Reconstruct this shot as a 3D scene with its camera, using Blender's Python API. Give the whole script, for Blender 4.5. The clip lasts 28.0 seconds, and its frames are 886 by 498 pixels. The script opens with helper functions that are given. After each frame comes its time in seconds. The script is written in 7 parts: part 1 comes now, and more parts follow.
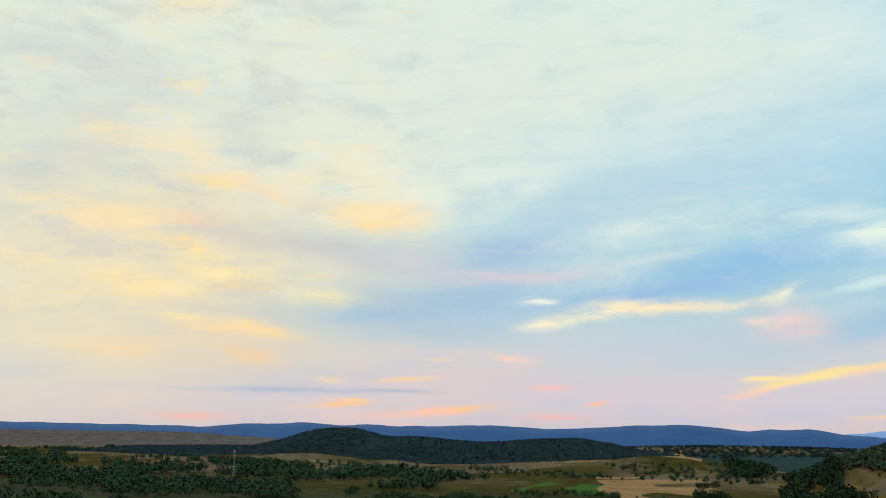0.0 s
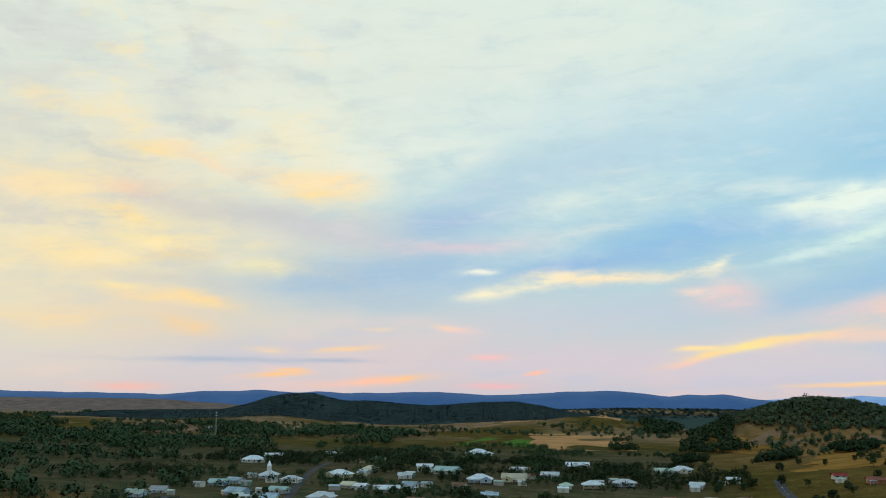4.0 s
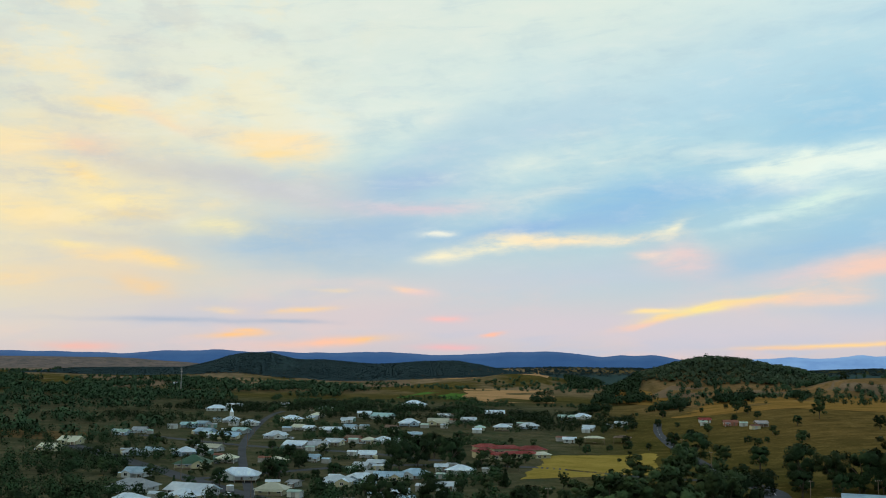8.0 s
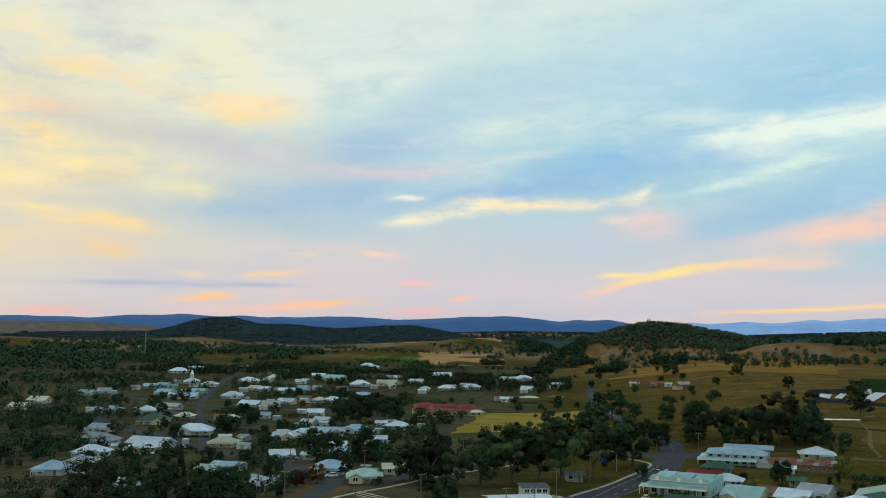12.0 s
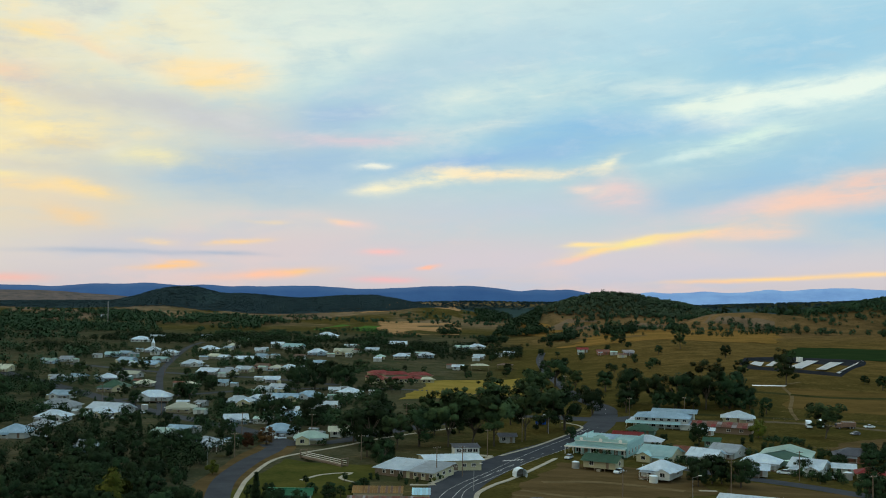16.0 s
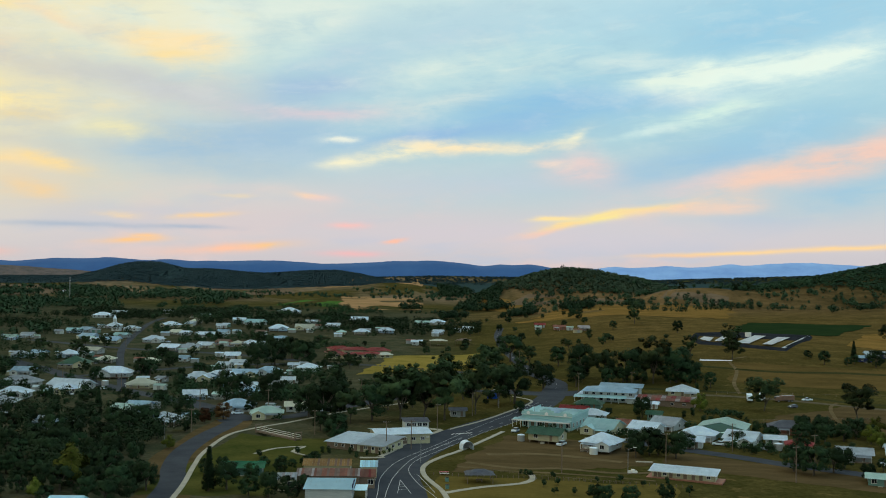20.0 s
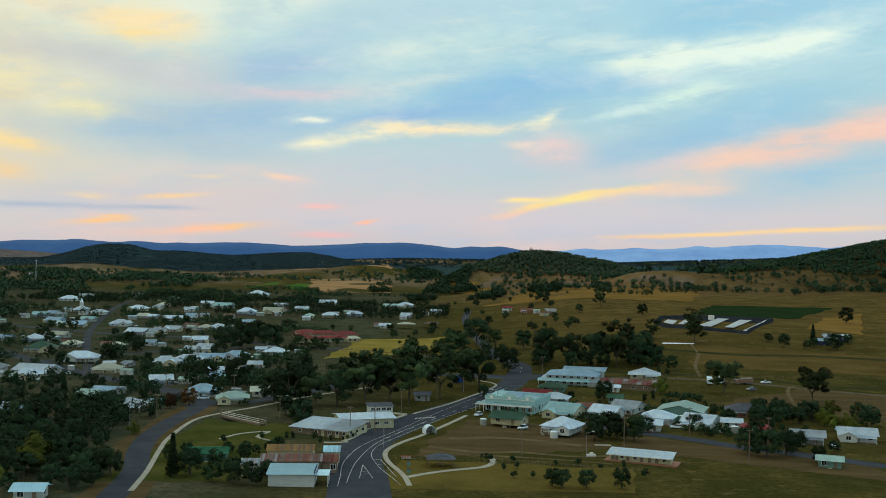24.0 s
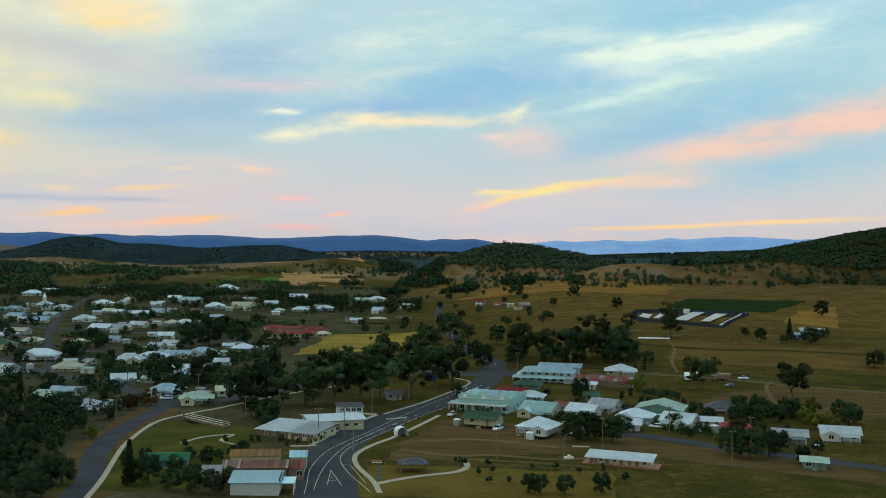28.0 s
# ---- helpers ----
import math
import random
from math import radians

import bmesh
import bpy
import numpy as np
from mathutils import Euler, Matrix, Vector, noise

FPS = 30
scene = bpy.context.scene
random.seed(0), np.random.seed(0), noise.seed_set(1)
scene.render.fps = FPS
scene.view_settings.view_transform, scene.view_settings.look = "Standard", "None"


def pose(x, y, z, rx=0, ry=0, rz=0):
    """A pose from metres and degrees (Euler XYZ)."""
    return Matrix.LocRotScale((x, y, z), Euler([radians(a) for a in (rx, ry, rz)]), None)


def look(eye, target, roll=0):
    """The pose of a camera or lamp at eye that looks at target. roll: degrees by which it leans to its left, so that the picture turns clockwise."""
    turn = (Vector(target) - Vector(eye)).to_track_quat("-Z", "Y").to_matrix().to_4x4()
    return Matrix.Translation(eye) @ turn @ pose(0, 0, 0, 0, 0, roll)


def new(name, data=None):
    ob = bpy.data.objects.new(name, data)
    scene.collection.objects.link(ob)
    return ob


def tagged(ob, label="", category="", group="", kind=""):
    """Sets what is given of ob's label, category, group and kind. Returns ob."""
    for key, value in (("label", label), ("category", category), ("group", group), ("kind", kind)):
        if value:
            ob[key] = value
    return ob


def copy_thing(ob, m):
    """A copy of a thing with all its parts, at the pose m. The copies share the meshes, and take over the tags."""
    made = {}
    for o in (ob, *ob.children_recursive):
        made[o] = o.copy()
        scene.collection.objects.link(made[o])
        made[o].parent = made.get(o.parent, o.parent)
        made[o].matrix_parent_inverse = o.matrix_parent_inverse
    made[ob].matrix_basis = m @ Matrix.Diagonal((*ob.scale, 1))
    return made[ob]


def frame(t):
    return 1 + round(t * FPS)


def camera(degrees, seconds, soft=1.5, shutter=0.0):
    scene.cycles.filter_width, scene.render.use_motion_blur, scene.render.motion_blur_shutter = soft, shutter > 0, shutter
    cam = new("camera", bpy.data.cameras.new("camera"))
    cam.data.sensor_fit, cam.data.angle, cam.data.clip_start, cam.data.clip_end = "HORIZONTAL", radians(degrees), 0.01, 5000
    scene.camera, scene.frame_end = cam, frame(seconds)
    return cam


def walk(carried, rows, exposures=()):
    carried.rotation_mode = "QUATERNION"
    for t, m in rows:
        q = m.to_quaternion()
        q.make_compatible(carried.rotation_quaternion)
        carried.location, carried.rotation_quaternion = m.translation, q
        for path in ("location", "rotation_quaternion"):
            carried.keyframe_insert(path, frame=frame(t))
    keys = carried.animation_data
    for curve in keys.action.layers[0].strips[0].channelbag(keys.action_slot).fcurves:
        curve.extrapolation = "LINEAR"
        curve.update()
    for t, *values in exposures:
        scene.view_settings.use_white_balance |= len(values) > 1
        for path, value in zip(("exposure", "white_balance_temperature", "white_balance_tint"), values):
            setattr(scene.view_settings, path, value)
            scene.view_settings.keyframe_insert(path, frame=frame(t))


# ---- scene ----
# The camera: one lens for the whole flight.
cam = camera(47.0, 28.0, soft=1.0)
PATH = [
    (0, look((-96.87, 242.98, 59.56), (-121.89, 338.19, 77.10), 0.67)),
    (1, look((-96.54, 214.25, 58.28), (-120.39, 309.88, 75.18), 0.67)),
    (2, look((-94.04, 183.77, 57.14), (-116.23, 279.90, 73.45), 0.61)),
    (2.5, look((-91.11, 166.83, 56.28), (-112.50, 263.20, 72.23), 0.49)),
    (4.5, look((-72.93, 94.35, 53.03), (-91.72, 191.53, 67.27), 0.52)),
    (5, look((-67.93, 77.93, 52.27), (-86.08, 175.30, 66.04), 0.56)),
    (6, look((-58.10, 49.24, 51.61), (-75.16, 146.94, 64.44), 0.48)),
    (7, look((-49.54, 25.06, 51.27), (-65.74, 123.03, 63.14), 0.61)),
    (8, look((-41.84, 5.18, 51.11), (-57.24, 103.37, 62.12), 0.64)),
    (9, look((-35.54, -10.41, 51.15), (-50.09, 88.00, 61.28), 0.76)),
    (10, look((-29.46, -21.60, 51.70), (-43.28, 77.01, 60.93), 0.73)),
    (11, look((-24.30, -29.56, 52.14), (-37.44, 69.22, 60.50), 0.70)),
    (12, look((-19.94, -37.15, 52.39), (-32.35, 61.79, 59.93), 0.69)),
    (12.5, look((-18.13, -40.75, 52.52), (-30.14, 58.27, 59.66), 0.72)),
    (14.5, look((-12.06, -53.59, 53.12), (-22.45, 45.71, 58.75), 0.75)),
    (15, look((-10.74, -55.88, 53.34), (-20.67, 43.49, 58.60), 0.76)),
    (16, look((-8.17, -59.34, 53.84), (-17.36, 40.13, 58.36), 0.79)),
    (17, look((-6.01, -62.44, 54.34), (-14.42, 37.13, 58.19), 0.76)),
    (18, look((-4.41, -65.23, 54.89), (-12.00, 34.43, 58.10), 0.77)),
    (19, look((-3.14, -67.73, 55.27), (-9.88, 32.01, 57.89), 0.80)),
    (20, look((-1.98, -69.96, 55.91), (-7.89, 29.85, 57.91), 0.81)),
    (21, look((-0.81, -71.48, 56.40), (-5.93, 28.37, 57.85), 0.82)),
    (21.5, look((-0.41, -72.13, 56.70), (-5.13, 27.75, 57.88), 0.83)),
    (23.5, look((0.49, -74.11, 57.75), (-2.88, 25.83, 58.06), 0.80)),
    (24, look((0.78, -73.80, 57.87), (-2.30, 26.15, 58.05), 0.82)),
    (25, look((1.65, -71.70, 58.51), (-1.11, 28.26, 58.33), 0.80)),
    (26, look((1.91, -69.01, 58.68), (-0.47, 30.96, 58.29), 0.81)),
    (27, look((1.41, -65.71, 58.77), (-0.38, 34.28, 58.26), 0.80)),
    (28, look((0.58, -61.59, 58.66), (0.21, 38.41, 58.10), 0.75)),
]
# the picture turns slightly greener as the light fades
walk(cam, PATH, ((0, 0.0, 6500, 10), (9, 0.0, 6500, 9), (16, 0.0, 6500, 7.5), (20, 0.0, 6500, 6), (28, 0.0, 6500, 5)))

# ---- world, sun ----
def srgb(r, g, b):
    return tuple((c / 255 / 12.92) if c <= 10 else ((c / 255 + 0.055) / 1.055) ** 2.4 for c in (r, g, b))


def build_world():
    world = bpy.data.worlds.new("dusk_sky")
    scene.world = world
    world.use_nodes = True
    nt = world.node_tree
    nt.nodes.clear()
    L = nt.links.new

    def node(kind, **kw):
        n = nt.nodes.new(kind)
        for k, v in kw.items():
            if k == "op":
                n.operation = v
        return n

    def math_node(op, a, b=None, c=None):
        n = node("ShaderNodeMath", op=op)
        for i, v in enumerate((a, b, c)):
            if v is None:
                continue
            if isinstance(v, (int, float)):
                n.inputs[i].default_value = v
            else:
                L(v, n.inputs[i])
        return n.outputs[0]

    tc = node("ShaderNodeTexCoord")
    sep = node("ShaderNodeSeparateXYZ")
    L(tc.outputs["Generated"], sep.inputs[0])
    az0 = math_node("MULTIPLY", math_node("ARCTAN2", sep.outputs[0], sep.outputs[1]), 57.29578)
    el0 = math_node("MULTIPLY", math_node("ARCSINE", sep.outputs[2]), 57.29578)
    comb = node("ShaderNodeCombineXYZ")
    L(math_node("MULTIPLY", az0, 0.055), comb.inputs[0])
    L(math_node("MULTIPLY", el0, 0.13), comb.inputs[1])

    def noise(scale, detail, z, rough=0.55):
        n = node("ShaderNodeTexNoise")
        n.inputs["Scale"].default_value = scale
        n.inputs["Detail"].default_value = detail
        n.inputs["Roughness"].default_value = rough
        m = node("ShaderNodeVectorMath", op="ADD")
        L(comb.outputs[0], m.inputs[0])
        m.inputs[1].default_value = (z, z * 1.7, z)
        L(m.outputs[0], n.inputs["Vector"])
        return n.outputs[0]

    # a gentle warp gives the clouds torn, drifting edges
    calm = math_node("MULTIPLY_ADD", math_node("MINIMUM", math_node("MAXIMUM", math_node("DIVIDE", el0, 9.0), 0.0), 1.0), 0.8, 0.2)
    az = math_node("ADD", az0, math_node("MULTIPLY", math_node("SUBTRACT", noise(2.2, 8, 3.1, 0.6), 0.5), 4.6))
    el = math_node("ADD", el0, math_node("MULTIPLY", math_node("SUBTRACT", noise(2.4, 8, 9.4, 0.6), 0.5), math_node("MULTIPLY", calm, 1.9)))
    fine = noise(4.5, 8, 1.3, 0.62)
    # mottling, and long drifting bands that climb to the east
    turn = node("ShaderNodeVectorRotate")
    turn.rotation_type = "Z_AXIS"
    turn.inputs["Angle"].default_value = radians(-15)
    L(comb.outputs[0], turn.inputs["Vector"])
    stretch = node("ShaderNodeMapping")
    stretch.inputs["Scale"].default_value = (0.62, 1.35, 1)
    L(turn.outputs[0], stretch.inputs[0])
    bandn = node("ShaderNodeTexNoise")
    bandn.inputs["Scale"].default_value, bandn.inputs["Detail"].default_value, bandn.inputs["Roughness"].default_value = 1.7, 6, 0.5
    bandn.inputs["Distortion"].default_value = 0.35
    L(stretch.outputs[0], bandn.inputs["Vector"])
    bands = bandn.outputs[0]
    mottle = noise(1.7, 8, 6.2, 0.55)
    puffs = noise(3.4, 8, 12.7, 0.6)
    wispn = node("ShaderNodeTexNoise")
    wispn.inputs["Scale"].default_value, wispn.inputs["Detail"].default_value, wispn.inputs["Roughness"].default_value = 7.0, 7, 0.6
    wispn.inputs["Distortion"].default_value = 0.5
    L(stretch.outputs[0], wispn.inputs["Vector"])
    wisps = wispn.outputs[0]

    def span(v, lo, hi):
        n = node("ShaderNodeMapRange")
        n.interpolation_type = "SMOOTHSTEP"
        n.inputs["From Min"].default_value, n.inputs["From Max"].default_value = lo, hi
        L(v, n.inputs[0])
        return n.outputs[0]

    sky = node("ShaderNodeTexSky")
    sky.sky_type = "NISHITA"
    sky.sun_disc = False
    sky.sun_elevation, sky.sun_rotation = radians(7), radians(-80)

    # vertical gradient of the evening sky
    ramp = node("ShaderNodeValToRGB")
    L(math_node("DIVIDE", el0, 60.0), ramp.inputs[0])
    stops = [(0.0, (202, 195, 202)), (0.03, (208, 202, 208)), (0.07, (192, 206, 212)), (0.12, (176, 208, 218)),
             (0.2, (172, 212, 224)), (0.31, (200, 226, 230)), (0.5, (216, 238, 238)), (1.0, (196, 222, 244))]
    el_ = ramp.color_ramp.elements
    el_[0].position, el_[0].color = stops[0][0], (*srgb(*stops[0][1]), 1)
    el_[1].position, el_[1].color = stops[-1][0], (*srgb(*stops[-1][1]), 1)
    for p, c in stops[1:-1]:
        e = el_.new(p)
        e.color = (*srgb(*c), 1)
    mix0 = node("ShaderNodeMix")
    mix0.data_type, mix0.blend_type = "RGBA", "ADD"
    mix0.inputs[0].default_value = 0.01
    L(ramp.outputs[0], mix0.inputs[6])
    L(sky.outputs[0], mix0.inputs[7])
    state = {"col": mix0.outputs[2]}

    def layer(fac, colour):
        m = node("ShaderNodeMix")
        m.data_type = "RGBA"
        m.clamp_factor = True
        L(fac, m.inputs[0])
        L(state["col"], m.inputs[6])
        m.inputs[7].default_value = (*srgb(*colour), 1)
        state["col"] = m.outputs[2]

    def both(*f):
        v = f[0]
        for g in f[1:]:
            v = math_node("MULTIPLY", v, g)
        return v

    def cloud(a, e, sa, se, tilt, colour, amount, rag=0.8):
        """One soft streak: centre and half sizes in degrees, tilt in degrees."""
        c, s = math.cos(radians(tilt)), math.sin(radians(tilt))
        da, de = math_node("SUBTRACT", az, a), math_node("SUBTRACT", el, e)
        u = math_node("ADD", math_node("MULTIPLY", da, c / sa), math_node("MULTIPLY", de, s / sa))
        v = math_node("ADD", math_node("MULTIPLY", da, -s / se), math_node("MULTIPLY", de, c / se))
        r2 = math_node("ADD", math_node("MULTIPLY", u, u), math_node("MULTIPLY", v, v))
        g = math_node("POWER", 2.71828, math_node("MULTIPLY", r2, -1.0))
        n = math_node("MULTIPLY_ADD", math_node("SUBTRACT", fine, 0.5), rag * 4.0, 1.0)
        n = math_node("MAXIMUM", math_node("MULTIPLY_ADD", math_node("SUBTRACT", wisps, 0.5), rag * 4.0, n), 0.0)
        layer(math_node("MULTIPLY", math_node("MULTIPLY", g, n), amount), colour)

    west = span(math_node("MULTIPLY", az0, -1.0), 8.0, 30.0)
    east = span(az0, -16.0, 14.0)
    high = span(el0, 3.0, 9.0)
    low = math_node("SUBTRACT", 1.0, span(el0, 1.5, 7.0))
    # blue gaps and white veils
    layer(both(span(bands, 0.52, 0.34), high, 0.3), (146, 192, 222))
    layer(both(span(bands, 0.48, 0.66), high, 0.3), (222, 240, 234))
    layer(both(span(bands, 0.56, 0.74), high, east, 0.25), (236, 244, 236))
    # cream and yellow light in the west, with lilac-grey shade between
    layer(both(west, high, 0.72), (230, 230, 208))
    layer(both(span(el0, 13.0, 19.0), math_node("SUBTRACT", 1.0, span(az0, -4.0, 16.0)), 0.6), (226, 238, 222))
    layer(both(west, high, span(mottle, 0.52, 0.34), 0.65), (202, 206, 206))
    layer(both(west, high, span(mottle, 0.46, 0.60), 0.6), (246, 232, 192))
    layer(both(west, span(el0, 4.0, 7.0), span(mottle, 0.56, 0.68), 0.6), (255, 226, 168))
    layer(both(west, span(el0, 2.0, 5.0), math_node("SUBTRACT", 1.0, span(el0, 9.0, 13.0)), 0.45), (238, 224, 198))
    layer(both(low, span(mottle, 0.50, 0.62), 0.4), (246, 208, 198))
    layer(both(low, span(bands, 0.46, 0.38), 0.5), (188, 200, 220))

    # broad washes of colour
    cloud(-26.3, 14.31, 7.98, 3.22, 0, (230, 228, 208), 0.8, 0.25)
    cloud(-18.5, 14.70, 6.76, 3.22, 0, (234, 238, 218), 0.8, 0.25)
    cloud(-9.9, 15.07, 6.16, 3.22, 0, (222, 235, 226), 0.7, 0.25)
    cloud(-1.4, 15.91, 6.81, 2.34, 5, (206, 228, 230), 0.7, 0.25)
    cloud(7.2, 14.98, 6.16, 2.63, 8, (184, 218, 232), 0.8, 0.25)
    cloud(13.6, 12.89, 5.49, 2.04, 10, (148, 200, 228), 0.85, 0.3)
    cloud(18.8, 13.89, 6.73, 3.51, 10, (160, 206, 230), 0.8, 0.3)
    cloud(-16.6, 19.96, 19.08, 3.22, 0, (226, 234, 222), 0.7, 0.25)
    cloud(-3.3, 12.85, 4.87, 1.46, 14, (184, 210, 226), 0.6, 0.4)
    cloud(-27.9, 8.79, 6.89, 3.22, -3, (236, 226, 190), 0.8, 0.35)
    cloud(-28.2, 4.42, 7.71, 1.76, 0, (228, 212, 190), 0.8, 0.3)
    cloud(-34.7, 7.17, 6.57, 5.85, 0, (238, 226, 190), 0.7, 0.4)
    cloud(-12.7, 2.47, 12.42, 0.94, 0, (216, 205, 208), 0.7, 0.25)
    cloud(2.9, 1.90, 12.42, 0.87, 0, (216, 205, 214), 0.7, 0.25)
    cloud(-1.4, 4.77, 7.12, 0.99, 4, (194, 206, 221), 0.6, 0.3)
    cloud(9.7, 2.19, 7.69, 0.70, 0, (212, 207, 213), 0.6, 0.25)
    # grey and blue shade between the lit clouds
    cloud(-20.7, 9.96, 5.41, 0.76, -8, (204, 205, 204), 0.8, 0.5)
    cloud(-26.2, 10.41, 3.62, 0.52, -10, (212, 206, 196), 0.55, 0.5)
    cloud(-17.8, 9.54, 4.20, 0.87, 0, (203, 205, 210), 0.65, 0.4)
    cloud(-26.8, 6.54, 4.46, 0.47, -5, (212, 208, 196), 0.55, 0.5)
    cloud(-23.7, 6.29, 0.77, 1.76, 10, (210, 210, 200), 0.5, 0.5)
    cloud(-10.4, 10.07, 3.77, 0.94, 8, (158, 188, 222), 0.9, 0.4)
    cloud(-8.7, 12.12, 3.03, 1.17, 25, (176, 206, 224), 0.65, 0.5)
    cloud(-17.4, 6.70, 5.07, 1.41, 2, (166, 195, 217), 0.9, 0.3)
    cloud(-12.8, 7.27, 5.07, 1.22, 0, (164, 195, 221), 0.85, 0.3)
    cloud(-14.4, 5.48, 4.45, 0.76, 0, (176, 200, 216), 0.55, 0.4)
    cloud(3.0, 9.04, 7.20, 1.22, 4, (146, 195, 228), 0.95, 0.3)
    cloud(-2.9, 7.53, 5.38, 0.64, 10, (150, 189, 226), 0.85, 0.4)
    cloud(11.1, 6.03, 5.65, 0.87, 10, (156, 195, 224), 0.85, 0.4)
    cloud(8.5, 9.57, 4.20, 0.40, 2, (148, 195, 228), 0.75, 0.5)
    cloud(15.5, 7.74, 4.78, 1.17, 12, (158, 203, 228), 0.7, 0.4)
    cloud(19.1, 4.45, 5.93, 1.05, 8, (160, 200, 224), 0.7, 0.4)
    cloud(-23.1, 2.14, 5.03, 0.15, 0, (166, 183, 205), 0.6, 0.3)
    cloud(-17.9, 2.17, 1.78, 0.12, -2, (172, 186, 206), 0.6, 0.4)
    # white and mint veils
    cloud(-14.6, 13.23, 4.58, 1.46, 10, (231, 239, 226), 0.6, 0.5)
    cloud(-4.4, 11.14, 4.84, 0.82, 12, (217, 233, 227), 0.65, 0.6)
    cloud(1.5, 11.35, 6.05, 0.76, 6, (205, 227, 227), 0.65, 0.6)
    cloud(-2.9, 9.56, 3.61, 0.52, 16, (215, 229, 226), 0.65, 0.7)
    cloud(-6.5, 8.82, 2.70, 0.64, 10, (214, 220, 220), 0.5, 0.7)
    cloud(7.1, 11.43, 3.63, 0.52, -6, (207, 229, 231), 0.65, 0.7)
    cloud(12.5, 10.71, 4.22, 0.76, 8, (234, 248, 236), 1.0, 0.7)
    cloud(9.4, 10.43, 2.41, 0.40, 3, (230, 244, 232), 0.85, 0.8)
    cloud(16.5, 11.01, 4.53, 0.76, 12, (234, 248, 238), 0.95, 0.7)
    cloud(10.9, 8.64, 2.70, 0.47, 14, (216, 240, 230), 0.95, 0.8)
    cloud(8.0, 7.78, 2.09, 0.23, 14, (208, 232, 232), 0.75, 0.9)
    cloud(14.0, 9.09, 2.70, 0.40, 12, (210, 234, 230), 0.6, 0.8)
    # the long cream streak and the pink beneath it
    cloud(-8.2, 5.95, 1.25, 0.35, 0, (250, 241, 210), 0.85, 0.8)
    cloud(-5.9, 6.44, 2.53, 0.32, 10, (252, 242, 206), 1.0, 0.8)
    cloud(-2.4, 6.86, 2.83, 0.29, 2, (254, 234, 196), 1.0, 0.8)
    cloud(1.5, 6.90, 2.15, 0.23, 6, (250, 236, 206), 0.9, 0.8)
    cloud(3.3, 7.39, 1.08, 0.27, 25, (242, 240, 214), 0.85, 0.8)
    cloud(-9.0, 6.99, 0.77, 0.15, 0, (238, 240, 228), 0.75, 0.8)
    cloud(4.1, 5.67, 1.84, 0.87, -12, (234, 208, 206), 0.8, 0.5)
    cloud(2.6, 5.91, 0.89, 0.23, -8, (246, 221, 206), 0.65, 0.7)
    cloud(-10.3, 8.48, 3.44, 0.40, 0, (226, 206, 214), 0.65, 0.6)
    cloud(-12.8, 8.71, 3.90, 0.35, -5, (214, 204, 214), 0.5, 0.6)
    # lit bands towards the east
    cloud(13.6, 5.00, 2.52, 0.52, 12, (248, 211, 188), 0.9, 0.7)
    cloud(9.8, 4.54, 4.16, 0.59, 10, (228, 208, 210), 0.65, 0.6)
    cloud(17.8, 5.84, 4.76, 0.76, 14, (248, 207, 190), 0.9, 0.6)
    cloud(21.9, 6.94, 4.47, 0.87, 14, (248, 205, 190), 0.85, 0.6)
    cloud(6.0, 3.18, 2.43, 0.23, 9, (255, 238, 150), 1.0, 0.7)
    cloud(7.9, 3.45, 1.83, 0.17, 5, (255, 230, 146), 0.95, 0.7)
    cloud(3.4, 2.59, 1.78, 0.17, 12, (255, 222, 160), 0.95, 0.7)
    cloud(3.1, 2.95, 1.18, 0.12, 6, (255, 228, 170), 0.85, 0.8)
    cloud(1.5, 2.03, 1.48, 0.15, 12, (252, 206, 184), 0.75, 0.7)
    cloud(9.7, 3.52, 3.26, 0.29, 4, (252, 215, 182), 0.9, 0.7)
    cloud(12.3, 3.54, 2.37, 0.35, 2, (248, 212, 192), 0.75, 0.7)
    cloud(12.3, 1.08, 3.40, 0.10, 2, (255, 216, 158), 1.0, 0.4)
    cloud(9.5, 0.92, 1.48, 0.09, 0, (255, 206, 160), 0.75, 0.4)
    cloud(17.7, 1.31, 4.44, 0.13, 2, (255, 216, 162), 1.0, 0.4)
    # small lit puffs over the ridge
    cloud(-15.6, 3.95, 1.00, 0.12, 0, (255, 224, 166), 0.9, 0.7)
    cloud(-17.3, 2.79, 1.36, 0.15, 4, (255, 214, 158), 0.95, 0.7)
    cloud(-21.2, 2.72, 0.95, 0.17, 0, (252, 219, 172), 0.75, 0.7)
    cloud(-20.5, 1.38, 1.53, 0.15, 3, (255, 204, 150), 0.95, 0.6)
    cloud(-19.8, 1.62, 0.77, 0.15, 0, (255, 206, 158), 0.85, 0.6)
    cloud(-13.5, 1.18, 1.24, 0.15, 3, (255, 208, 116), 1.0, 0.6)
    cloud(-15.2, 1.04, 2.81, 0.27, 4, (255, 200, 172), 0.85, 0.5)
    cloud(-11.2, 3.95, 0.89, 0.15, -6, (254, 217, 182), 0.9, 0.7)
    cloud(-10.6, 3.81, 1.18, 0.29, -4, (236, 208, 206), 0.5, 0.6)
    cloud(-8.8, 2.32, 1.25, 0.17, 3, (254, 196, 190), 0.85, 0.6)
    cloud(-8.2, 0.78, 1.78, 0.17, 0, (252, 186, 186), 0.7, 0.4)
    cloud(-5.8, 1.54, 0.65, 0.12, 8, (254, 196, 174), 0.9, 0.6)
    cloud(-15.3, 4.31, 3.56, 0.35, 0, (230, 210, 206), 0.55, 0.6)
